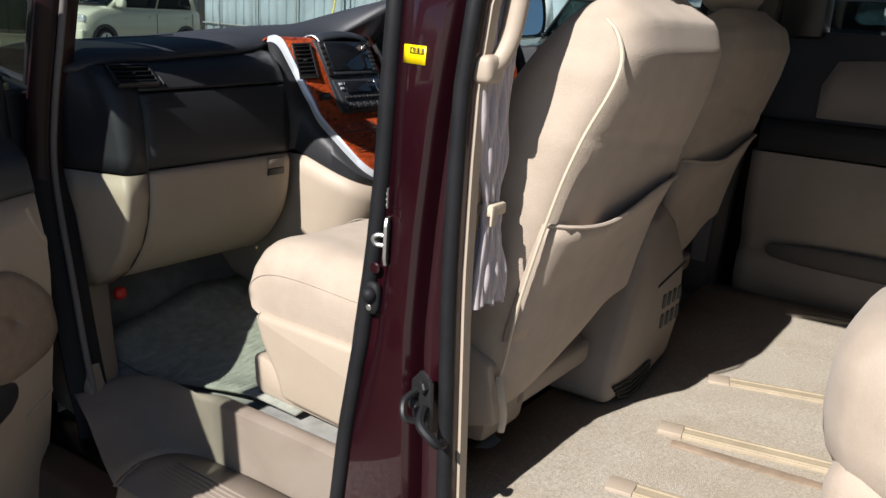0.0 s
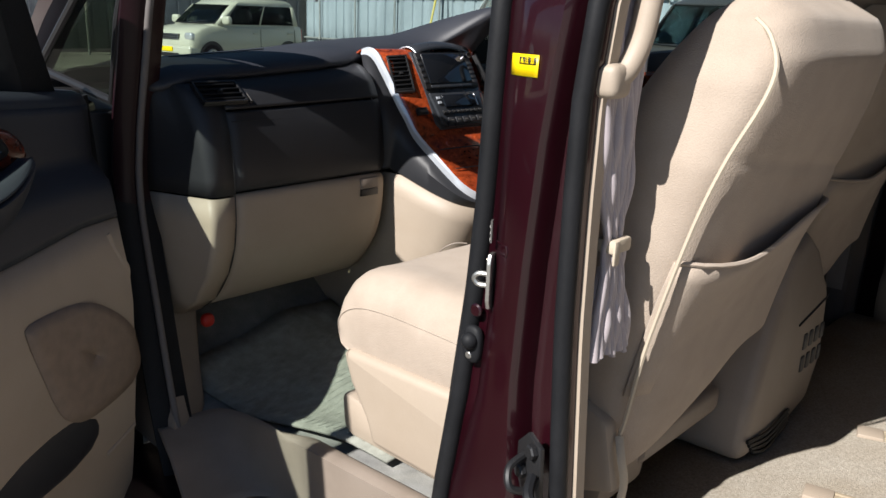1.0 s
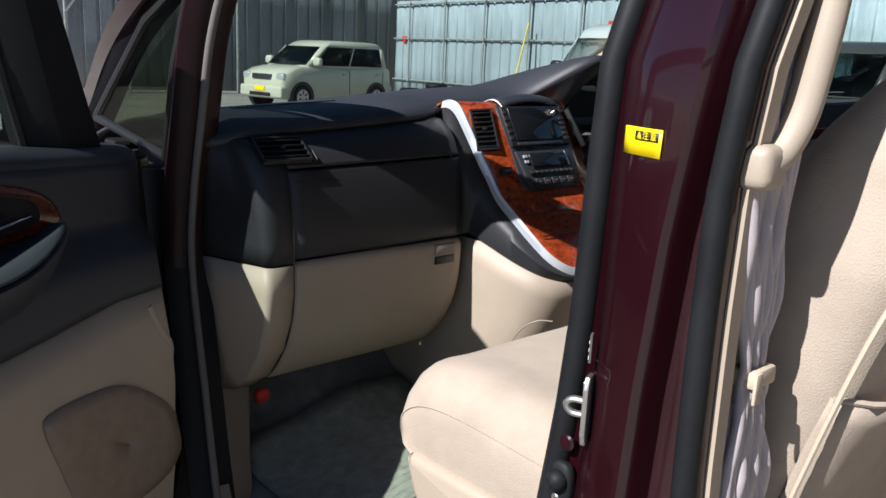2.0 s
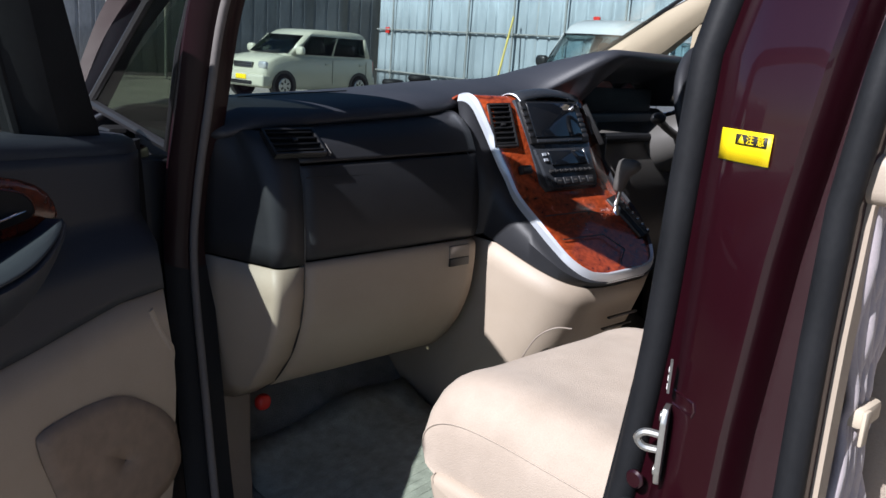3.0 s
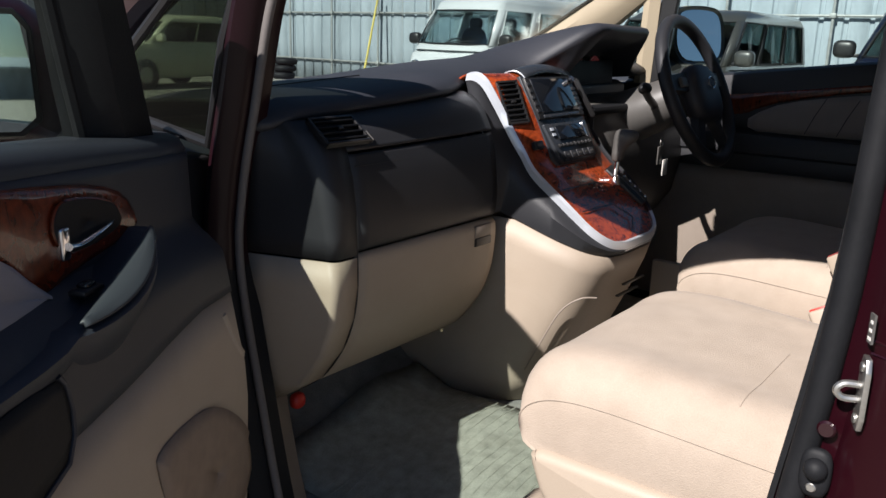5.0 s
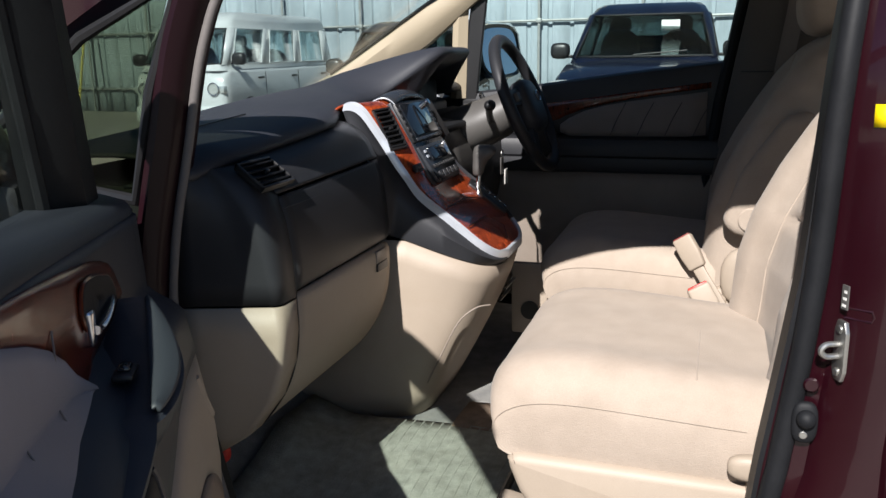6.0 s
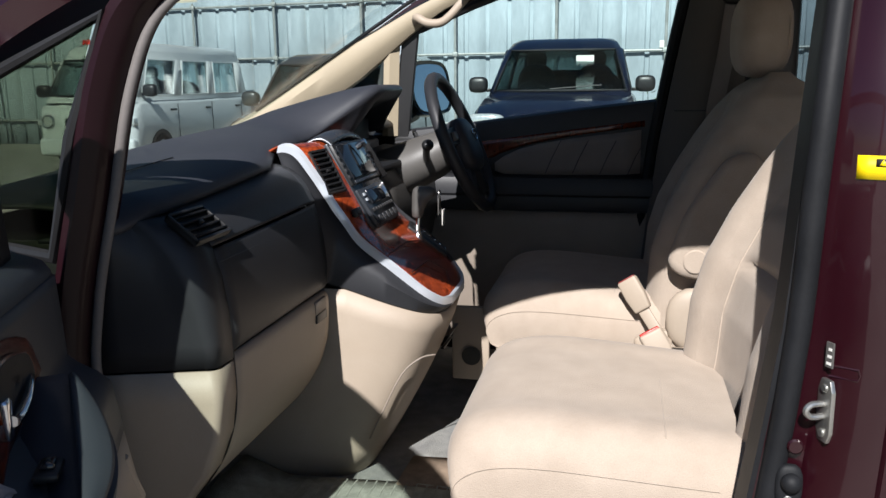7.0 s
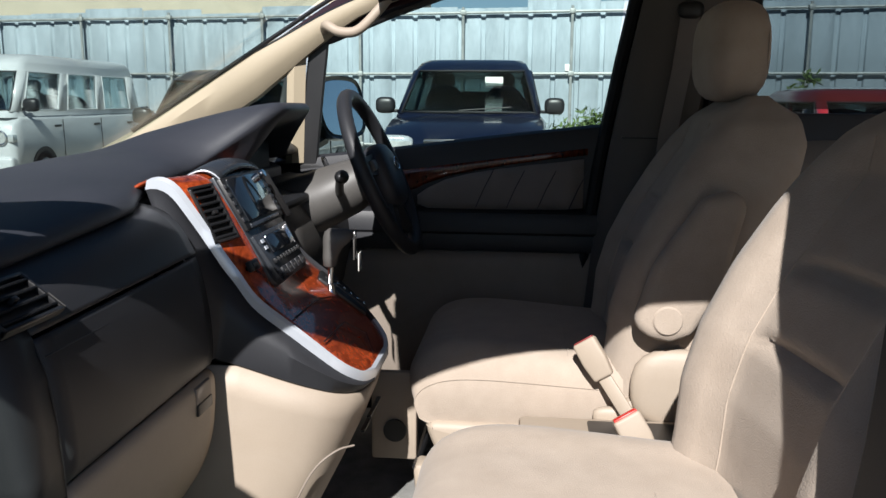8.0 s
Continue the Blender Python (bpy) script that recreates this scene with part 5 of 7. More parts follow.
def buckle(base, foot, top, wide, label, cap):
    """A belt buckle: webbing stem from its base, a flat moulded body and a release button along the top edge."""
    b = thing("seat_belt_buckle", base, label, "belt buckle", "front belt buckles")
    base, foot, top, wide = Vector(base), Vector(foot), Vector(top), Vector(wide)

    def flat_bar(p, q):
        up = (q - p).normalized()
        side = (wide - up * wide.dot(up)).normalized()
        m = Matrix((side.cross(up), side, up)).transposed().to_4x4()
        m.translation = p
        return m, (q - p).length

    m, L = flat_bar(base, foot)
    part("stem", box(-0.004, 0.004, -0.013, 0.013, -0.01, L + 0.01, 0.003, m=m), BEIGE, b)
    m, L = flat_bar(foot, top)
    body = part("body", prism([(-0.019, 0.0), (0.019, 0.0), (0.0235, L * 0.45), (0.0225, L), (-0.0225, L), (-0.0235, L * 0.45)], "x", -0.011, 0.011, 0.005, 3, m=m), BEIGE, b)
    part("release", box(-0.0075, 0.0075, -0.0195, 0.0195, L - 0.003, L + 0.0025, 0.002, m=m), cap, body, "red release button")


DULL_RED = material("dull_red_plastic", (0.16, 0.02, 0.018), 0.5, spread=0.1, bump=0.0)
buckle((0.076, 0.128, 0.748), (0.107, 0.178, 0.819), (0.125, 0.218, 0.884), (-0.008, -0.038, 0.022), "beige belt buckle with a dull red button beside the driver seat", DULL_RED)
buckle((-0.192, 0.110, 0.745), (-0.187, 0.140, 0.795), (-0.178, 0.175, 0.855), (0.007, -0.030, 0.020), "beige belt buckle with a bright red button beside the passenger seat", RED)
tray = thing("floor_tray", (-0.03, 0.30, 0.52), "beige tray between the front seats", "tray")
part("tray_body", box(-0.155, 0.100, 0.02, 0.33, 0.52, 0.70, 0.015), BLACK, tray)
part("tray_lip", box(-0.160, 0.105, 0.00, 0.335, 0.70, 0.742, 0.010), BEIGE, tray)
part("tray_mouth", box(-0.130, 0.080, 0.04, 0.21, 0.738, 0.746, 0.004), BLACK, tray)
pedals = thing("footwell_bracket", (0.20, 0.62, 0.53), "pale bracket with a round hole in the driver footwell", "bracket")
part("plate", box(0.225, 0.245, 0.545, 0.640, 0.585, 0.775, 0.006), BEIGE, pedals)
part("hole", cyl((0.219, 0.590, 0.650), 0.024, 0.008, "x", 18), BLACK, pedals)

# heater box behind the seats
heater = thing("rear_heater_box", (-0.15, -0.10, 0.55), "beige plastic rear heater box with a vent grille", "heater")
hp = [(-0.30, 0.56), (-0.28, 0.66), (-0.22, 0.80), (-0.17, 0.92), (-0.10, 0.945), (-0.03, 0.90), (0.06, 0.80), (0.075, 0.66), (0.02, 0.575), (-0.10, 0.556)]
part("body", prism(hp, "y", -0.150, 0.05, 0.022, 3), TAUPE, heater, "taupe moulded cover", sharp=60)
for i in range(4):
    part("low_vent", tube(spline([(-0.285 + 0.01 * i, -0.152, 0.600 - 0.010 * i), (-0.20, -0.156, 0.592 - 0.011 * i), (-0.10, -0.154, 0.600 - 0.009 * i)], 4), 0.0035, 6), BLACK, heater)
for i in range(4):
    for j in range(2):
        part("grille_slot", box(-0.060 + 0.030 * i, -0.042 + 0.030 * i, -0.153, -0.148, 0.660 + 0.045 * j, 0.692 + 0.045 * j, 0.003), DARK, heater)
part("panel_line", tube([(-0.10, -0.1515, 0.765), (0.05, -0.1515, 0.790)], 0.0018, 5), BLACK, heater)

# second-row seat beside the entry
seat2 = thing("second_row_seat", (-0.35, -0.95, 0.55), "beige velour second-row captain seat", "car seat")
part("cushion", blob((-0.36, -0.845, 0.80), (0.27, 0.30, 0.155), power=3.4, seg=16), VELOUR, seat2, "", sharp=80)
part("backrest", blob((-0.36, -1.28, 1.10), (0.26, 0.13, 0.36), power=3.4, seg=16), VELOUR, seat2, "", sharp=80)
part("front_skirt", box(-0.60, -0.12, -1.10, -0.58, 0.555, 0.74, 0.05, 4), VELOUR, seat2)


# ---- open passenger door (built in its own frame: x along the door, y towards the cabin, z up) ----
DOOR = Matrix(((-0.888, 0.46, 0, -0.80), (-0.46, -0.888, 0, 1.02), (0, 0, 1, 0), (0, 0, 0, 1)))
DOOR_BODY = Matrix(((-0.853, 0.522, 0, -0.80), (-0.522, -0.853, 0, 1.02), (0, 0, 1, 0), (0, 0, 0, 1)))
pdoor = thing("passenger_door", (-0.80, 1.02, 0.3), "open burgundy front passenger door with charcoal, wood and beige trim", "car door")


def trim_out(u, z):
    """How far the door trim stands in towards the cabin."""
    base = float(np.interp(z, [0.17, 0.40, 0.60, 0.78, 0.86, 0.92, 0.97, 1.0, 1.03, 1.07, 1.12], [0.085, 0.125, 0.145, 0.150, 0.135, 0.125, 0.116, 0.085, 0.070, 0.060, 0.058])) + 0.0716 * max(0.0, u - 0.35)
    if z > 0.99:
        k = min(1.0, (z - 0.99) / 0.015)
        base = base * (1 - k) + k * (0.066 - 0.02 * (u - 0.32) - 0.05 * (z - 1.04))
    edge = min(1.0, max(0.0, (u - 0.075) / 0.09)) ** 0.6
    tail = min(1.0, max(0.0, (1.07 - u) / 0.06)) ** 0.6
    return base * edge * tail + 0.004


def low_edge(u):
    """The line between charcoal and beige trim."""
    return float(np.interp(u, [0.08, 0.112, 0.198, 0.275, 0.317, 0.396, 0.498, 0.60, 0.80, 1.07], [0.908, 0.908, 0.910, 0.911, 0.904, 0.896, 0.890, 0.888, 0.880, 0.880]))


US = [0.075, 0.09, 0.105, 0.12, 0.14, 0.165, 0.19, 0.22, 0.26, 0.31, 0.36, 0.42, 0.48, 0.55, 0.63, 0.72, 0.82, 0.92, 1.0, 1.04, 1.07]
part("lower_trim", sheet([[Vector((u, trim_out(u, z), z)) for z in [0.17 + (low_edge(u) - 0.172) * k / 14 for k in range(15)]] for u in US], m=DOOR), BEIGE, pdoor, "beige lower door trim", thick=0.006)
part("upper_trim", sheet([[Vector((u, trim_out(u, z) + 0.002, z)) for z in [low_edge(u) + (1.108 + 0.05 * min(0.4, u - 0.2) - low_edge(u)) * k / 16 for k in range(17)]] for u in US], m=DOOR), DOOR_SKY_TINT, pdoor, "charcoal upper door trim", thick=0.006)
def sill_loop(u):
    """A wide soft sill from the glass over to the trim."""
    inner, outer, up = trim_out(u, 1.12) + 0.003, -0.040 + 0.0712 * u, 0.06 * min(0.4, u - 0.2)
    return [(u, outer, 1.095 + up), (u, inner - 0.012, 1.096 + up), (u, inner, 1.102 + up), (u, inner, 1.114 + up), (u, inner - 0.008, 1.126 + up), (u, inner - 0.026, 1.132 + up), (u, outer, 1.134 + up)]


part("sill_top", loft([sill_loop(u) for u in (0.100, 0.115, 0.135, 0.16, 0.20, 0.30, 0.40, 0.60, 0.85, 1.06)], m=DOOR), DOOR_SKY_TINT, pdoor, "soft charcoal window sill", sharp=60)
part("outer_skin", prism([(-0.015, 0.15), (-0.015, 1.10), (1.08, 1.14), (1.10, 0.15)], "y", -0.115, -0.075, 0.012, m=DOOR_BODY), PAINT, pdoor, "burgundy outer door skin")
part("door_core", box(0.05, 1.07, -0.08, -0.010, 0.17, 1.11, 0.01, m=DOOR_BODY), BLACK, pdoor)
part("hinge_edge", box(0.0, 0.08, -0.085, -0.01, 0.16, 1.10, 0.012, m=DOOR_BODY), PAINT, pdoor)
part("door_seal", tube([DOOR @ Vector(p) for p in spline([(0.072, 0.006, 1.115), (0.060, 0.012, 0.95), (0.052, 0.02, 0.7), (0.058, 0.016, 0.40), (0.10, 0.012, 0.18)], 5)], 0.013, 8), RUBBER, pdoor)
def WO(u, z, k=0.0):
    return Vector((u, trim_out(u, z) + 0.004 + k, z))
top_w = [(0.314, 1.043), (0.317, 1.056), (0.327, 1.070), (0.345, 1.083), (0.372, 1.093), (0.41, 1.102), (0.45, 1.108), (0.50, 1.114), (0.54, 1.118), (0.58, 1.122), (0.63, 1.126), (0.69, 1.130), (0.95, 1.140)]
bot_w = [(0.315, 1.038), (0.320, 1.033), (0.332, 1.028), (0.352, 1.025), (0.380, 1.022), (0.41, 1.018), (0.455, 1.011), (0.512, 1.002), (0.546, 1.041), (0.58, 1.064), (0.625, 1.084), (0.68, 1.102), (0.95, 1.112)]
part("wood_insert", sheet([[WO(a[0] + (b[0] - a[0]) * k / 8, a[1] + (b[1] - a[1]) * k / 8, 0.001 + 0.002 * math.sin(math.pi * k / 8)) for k in range(9)] for a, b in zip(top_w, bot_w)], m=DOOR), WOOD_SHADED, pdoor, "glossy red burl wood door insert", thick=0.006)
cup = [(0.356, 1.049), (0.357, 1.062), (0.370, 1.075), (0.398, 1.084), (0.430, 1.090), (0.462, 1.091), (0.476, 1.080), (0.481, 1.064), (0.472, 1.044), (0.454, 1.035), (0.410, 1.036), (0.374, 1.041)]
cup_line = [WO(p.x, p.y, 0.008) for p in spline([Vector((a, b, 0)) for a, b in cup], 3, closed=True)]
cup_mid = sum(cup_line, Vector()) / len(cup_line)
# nearly flat sheet on the wood; its black stands for the hollow's shade
bez = part("handle_cup", sheet([[cup_mid.lerp(p, f) - Vector((0, 0.001 * (1 - f), 0)) for p in cup_line + [cup_line[0]]] for f in (0.02, 0.35, 0.7, 0.92, 1.0)], m=DOOR), RUBBER, pdoor, "handle cup, its shaded hollow given as a black sheet", thick=0.004)
part("cup_rim", tube([DOOR @ p for p in cup_line], 0.0022, 6, closed=True), WOOD_SHADED, bez)
LEVER = spline([(0.371, 0.0815, 1.054), (0.390, 0.085, 1.0525), (0.420, 0.087, 1.048), (0.448, 0.086, 1.044), (0.466, 0.083, 1.045)], 5)
part("inner_handle", tube([DOOR @ p for p in LEVER], [float(np.interp(k, [0, 8, 16, 20], [0.0026, 0.0042, 0.0058, 0.0085])) for k in range(len(LEVER))], 12, flat=0.6), CHROME, bez, "chromed inner door handle")
part("handle_pivot", box(0.460, 0.476, 0.070, 0.085, 1.030, 1.066, 0.003, 3, m=DOOR), CHROME, bez)
cloth = part("cloth_insert", sheet([[WO(u, z0 + (z1 - z0) * k / 6, 0.003 + 0.006 * math.sin(math.pi * k / 6)) for k in range(7)] for u, z0, z1 in ((0.510, 1.000, 1.002), (0.526, 0.999, 1.021), (0.546, 0.998, 1.041), (0.58, 0.997, 1.064), (0.625, 0.996, 1.084), (0.68, 0.994, 1.102), (0.78, 0.992, 1.107), (0.95, 0.990, 1.112))], m=DOOR), DOOR_CLOTH, pdoor, "mauve-grey quilted cloth insert", thick=0.008, sharp=70)
for u in (0.60, 0.68, 0.76, 0.84, 0.92):
    part("quilt_line", tube([DOOR @ WO(u - 0.035 * k / 4, 1.000 + 0.078 * k / 4, 0.0065 + 0.003 * math.sin(math.pi * k / 4)) for k in range(5)], 0.0009, 5), GREY_CLOTH, cloth)
# armrest shelf: straight inner line and a bowed outer edge, a soft crescent pad along it
TIP_A, END_A = Vector((0.333, 0.109, 1.040)), Vector((0.560, 0.149, 0.987))
pad_in = [TIP_A.lerp(END_A, k / 24) for k in range(25)]
pad_out = [p + Vector((0, 0.030, -0.012)) * math.sin(math.pi * k / 24) ** 0.8 for k, p in enumerate(pad_in)]
rim_line = [Vector((0.296, 0.068, 1.026)), Vector((0.312, 0.082, 1.031)), Vector((0.324, 0.096, 1.035))] + pad_out + [Vector((0.585, 0.152, 0.981)), Vector((0.62, 0.153, 0.977)), Vector((0.80, 0.155, 0.966)), Vector((1.0, 0.150, 0.958)), Vector((1.04, 0.13, 0.956))]
armrest = part("armrest", loft([[Vector((p.x, 0.052, p.z - 0.070)), Vector((p.x, 0.052, p.z - 0.006)), Vector((p.x, max(0.060, p.y - 0.040), p.z - 0.002)), Vector((p.x, max(0.066, p.y - 0.006), p.z)), Vector((p.x, p.y + 0.003, p.z - 0.005)), Vector((p.x, p.y + 0.002, p.z - 0.014)), Vector((p.x, p.y - 0.008, p.z - 0.034)), Vector((p.x, p.y - 0.030, p.z - 0.070))] for p in rim_line], m=DOOR), DOOR_SKY_TINT, pdoor, "charcoal armrest", sharp=50)
part("armrest_pad", sheet([[a.lerp(b, f) + Vector((0, 0, 0.0025 + 0.004 * math.sin(math.pi * f))) for f in (0.0, 0.12, 0.4, 0.7, 0.9, 1.0)] for a, b in zip(pad_in[1:-1], pad_out[1:-1])], m=DOOR), ARM_PAD, armrest, "soft grey armrest pad", thick=0.003)
sw = part("window_switch", box(0.462, 0.500, 0.101, 0.122, 1.000, 1.0075, 0.003, m=DOOR), BLACK, pdoor, "black window switch plate")
part("rocker", box(0.470, 0.490, 0.105, 0.118, 1.006, 1.013, 0.003, m=DOOR), GLOSS, sw)
# no opening here: a dark panel on the trim stands for its shade
pull = part("pull_recess", sheet([[WO(u, z, 0.004) for z in [z0 + (z1 - z0) * k / 5 for k in range(6)]] for u, z0, z1 in ((0.590, 0.905, 0.940), (0.598, 0.885, 0.952), (0.64, 0.868, 0.956), (0.75, 0.862, 0.952), (0.95, 0.862, 0.945))], m=DOOR), RUBBER, pdoor, "door pull recess, its shade given as a dark panel", thick=0.004)
part("recess_rim", tube([DOOR @ WO(u, z, 0.006) for u, z in ((0.76, 0.863), (0.66, 0.865), (0.612, 0.876), (0.594, 0.897), (0.587, 0.920), (0.588, 0.945), (0.596, 0.956))], 0.003, 6), DOOR_SKY_TINT, pull)
spk = [(0.285, 0.785), (0.21, 0.738), (0.165, 0.690), (0.146, 0.640), (0.150, 0.605), (0.20, 0.582), (0.29, 0.572), (0.345, 0.585), (0.385, 0.625), (0.425, 0.715), (0.448, 0.775), (0.440, 0.797), (0.36, 0.797)]
sp = spline([Vector((a, b, 0)) for a, b in spk], 3, closed=True)
cx_, cz_ = 0.29, 0.69
part("speaker_grille", sheet([[Vector((cx_ + (p.x - cx_) * f, trim_out(max(0.16, cx_ + (p.x - cx_) * f), cz_ + (p.y - cz_) * f) + 0.004 + 0.006 * (1 - f * f), cz_ + (p.y - cz_) * f)) for p in sp + [sp[0]]] for f in (0.02, 0.3, 0.55, 0.8, 1.0)], m=DOOR), MESH_GRILLE, pdoor, "brown perforated speaker grille", thick=0.003)
part("trim_ridge", tube([DOOR @ Vector((u, trim_out(u, z) + 0.001, z)) for u, z in [(p.x, p.y) for p in spline([Vector(a) for a in ((0.20, 0.885, 0), (0.175, 0.83, 0), (0.13, 0.76, 0), (0.115, 0.66, 0), (0.115, 0.56, 0), (0.15, 0.50, 0), (0.25, 0.47, 0))], 5)]], 0.006, 8), BEIGE, pdoor)
part("door_pocket", blob((0.520, 0.132, 0.545), (0.262, 0.030, 0.063), power=2.6, m=DOOR), DARK, pdoor, "dark door pocket mouth")
part("window_frame_post", loft([[Vector((u + a * w, v, z)) for a, v in ((0.0, -0.040), (0.0, 0.006), (0.10, 0.020), (0.70, 0.020), (0.96, -0.012), (1.0, -0.040))] for u, w, z in ((0.150, 0.140, 1.10), (0.190, 0.128, 1.20), (0.245, 0.108, 1.345), (0.292, 0.092, 1.47))], m=DOOR_BODY), RUBBER, pdoor, "charcoal window post")
part("window_frame_top", tube([DOOR_BODY @ Vector(p) for p in spline([(0.26, -0.025, 1.37), (0.32, -0.030, 1.445), (0.46, -0.040, 1.520), (0.70, -0.045, 1.578), (0.92, -0.060, 1.605), (1.04, -0.065, 1.61)], 5)], 0.040, 10), PAINT, pdoor)
part("window_frame_rear", tube([DOOR_BODY @ Vector(p) for p in ((1.055, -0.015, 1.14), (1.05, -0.035, 1.40), (1.04, -0.065, 1.61))], 0.024, 8), PAINT, pdoor)
part("glass_run", tube([DOOR_BODY @ Vector(p) for p in ((0.292, -0.020, 1.13), (0.318, -0.022, 1.22), (0.352, -0.026, 1.35), (0.380, -0.030, 1.46))], 0.009, 8), RUBBER, pdoor)
part("door_window", sheet([[Vector((u0 + (1.045 - u0) * k / 6, -0.026 - 0.10 * (z - 1.12) * k / 8, z)) for k in range(7)] for u0, z in ((0.294, 1.13), (0.326, 1.25), (0.362, 1.39), (0.45, 1.50), (0.72, 1.575))], m=DOOR_BODY), DIM_GLASS, pdoor, "clear door window", thick=0.004)
MIR = DOOR @ Matrix.Translation((0.245, -0.100, 0)) @ Matrix.Rotation(radians(-50), 4, "Z")
MIRROR_SHELL = [(-0.125, 1.128, 1.150, -0.085, -0.060), (-0.10, 1.120, 1.180, -0.098, -0.048), (-0.065, 1.118, 1.236, -0.105, -0.026), (-0.030, 1.117, 1.284, -0.108, -0.006), (0.0, 1.116, 1.304, -0.108, 0.004), (0.08, 1.116, 1.308, -0.105, 0.004), (0.165, 1.118, 1.304, -0.095, 0.004), (0.192, 1.136, 1.286, -0.080, 0.003), (0.200, 1.165, 1.260, -0.060, -0.004)]
mir = part("door_mirror", loft([[(x, y1 - 0.25 * (y1 - y0) * (1 if abs(q) > 0.8 else 0), z0 + (z1 - z0) * (q + 1) / 2) for q in (-1.0, -0.72, 0.0, 0.72, 1.0)] + [(x, y0 + 0.3 * (y1 - y0) * (1 if abs(q) > 0.8 else 0), z0 + (z1 - z0) * (q + 1) / 2) for q in (1.0, 0.6, -0.6, -1.0)] for x, z0, z1, y0, y1 in MIRROR_SHELL], m=MIR), PAINT, pdoor, "burgundy door mirror housing", sharp=70)
part("glass_surround", prism([(-0.012, 1.150), (-0.008, 1.270), (0.012, 1.294), (0.165, 1.293), (0.187, 1.268), (0.187, 1.158), (0.165, 1.132), (0.012, 1.130)], "y", -0.01, 0.0065, 0.003, m=MIR), BLACK, mir)
part("mirror_glass", prism([(-0.004, 1.155), (-0.001, 1.266), (0.016, 1.288), (0.163, 1.287), (0.180, 1.265), (0.180, 1.162), (0.162, 1.138), (0.016, 1.137)], "y", 0.0055, 0.009, 0.0, m=MIR @ Matrix.Translation((0.09, 0, 1.21)) @ Matrix.Rotation(radians(1.9), 4, "X") @ Matrix.Translation((-0.09, 0, -1.21))), MIRROR, mir, "mirror glass")
part("mirror_foot", box(0.10, 0.21, -0.15, -0.05, 1.09, 1.16, 0.02, m=DOOR), BLACK, mir)

# ---- driver door (closed) ----
ddoor = thing("driver_door", (0.80, 0.5, 0.4), "closed driver door with wood strip, grey cloth and charcoal armrest", "car door")


def belt(y):
    return float(np.interp(y, [0.10, 0.40, 0.70, 1.0], [1.270, 1.236, 1.198, 1.165]))


YS = [0.105, 0.14, 0.20, 0.28, 0.36, 0.44, 0.52, 0.60, 0.68, 0.76, 0.84, 0.92, 1.00]
part("upper_trim", sheet([[(x, y, z) for x, z in ((0.850, belt(y) - 0.006), (0.800, belt(y)), (0.785, belt(y) - 0.006), (0.778, belt(y) - 0.03), (0.775, belt(y) - 0.07), (0.768, 1.08), (0.764, 1.045))] for y in YS]), DARK, ddoor, "charcoal upper door trim", thick=0.006)
part("armrest_band", sheet([[(x, y, z) for x, z in ((0.762, 1.045), (0.742, 1.036), (0.735, 1.02), (0.735, 0.992), (0.742, 0.985), (0.742, 0.978), (0.738, 0.962), (0.742, 0.944), (0.760, 0.938))] for y in YS]), DARK, ddoor, "charcoal armrest", thick=0.008)
part("lower_trim", sheet([[(x, y, z) for x, z in ((0.752, 0.942), (0.745, 0.90), (0.742, 0.80), (0.748, 0.66), (0.765, 0.55), (0.80, 0.48))] for y in YS]), TAUPE, ddoor, "taupe lower door trim", thick=0.006)
part("door_core", box(0.775, 0.86, 0.10, 1.02, 0.42, 1.16, 0.01), BLACK, ddoor)
part("wood_strip", sheet([[(0.770 - 0.002 * math.sin(math.pi * k / 4), y, b + (t - b) * k / 4) for k in range(5)] for y, b, t in ((0.176, 1.191, 1.206), (0.28, 1.178, 1.193), (0.38, 1.163, 1.181), (0.46, 1.148, 1.170), (0.54, 1.130, 1.160), (0.60, 1.108, 1.152), (0.64, 1.085, 1.147), (0.70, 1.075, 1.140), (0.76, 1.080, 1.125))]), WOOD_SHADED, ddoor, "red wood strip in a colour darkened for shade", thick=0.006)
ins = [(0.185, 1.055, 1.180), (0.24, 1.050, 1.172), (0.32, 1.049, 1.163), (0.40, 1.048, 1.152), (0.48, 1.047, 1.138), (0.54, 1.047, 1.122), (0.585, 1.049, 1.100), (0.612, 1.060, 1.080)]
cl = part("cloth_insert", sheet([[(0.762 - 0.006 * math.sin(math.pi * k / 5), y, b + (t - b) * k / 5) for k in range(6)] for y, b, t in ins]), GREY_CLOTH, ddoor, "quilted grey cloth insert", thick=0.008)
for y in (0.22, 0.30, 0.38, 0.46):
    part("quilt_line", tube([(0.7535, y, 1.052), (0.7515, y - 0.02, 1.10), (0.7535, y - 0.045, 1.15)], 0.0013, 5), DOOR_SKY_TINT, cl)
part("door_window", prism([(0.13, 1.24), (0.885, 1.15), (0.885, 1.47), (0.70, 1.545), (0.45, 1.60), (0.09, 1.63)], "x", 0.802, 0.806), DOOR_GLASS, ddoor, "clear driver window")
part("window_frame_post", loft([[(0.785, y + 0.026, z), (0.778, y + 0.02, z), (0.778, y - 0.022, z), (0.785, y - 0.026, z), (0.812, y - 0.02, z), (0.812, y + 0.02, z)] for y, z in ((0.910, 1.15), (0.900, 1.25), (0.885, 1.38), (0.870, 1.50))]), BLACK, ddoor, "black window post")
part("window_frame_top", tube([(0.79, 0.90, 1.465), (0.79, 0.84, 1.482), (0.785, 0.68, 1.545), (0.775, 0.53, 1.595), (0.76, 0.30, 1.65), (0.75, 0.05, 1.675)], 0.013, 8), BLACK, ddoor)
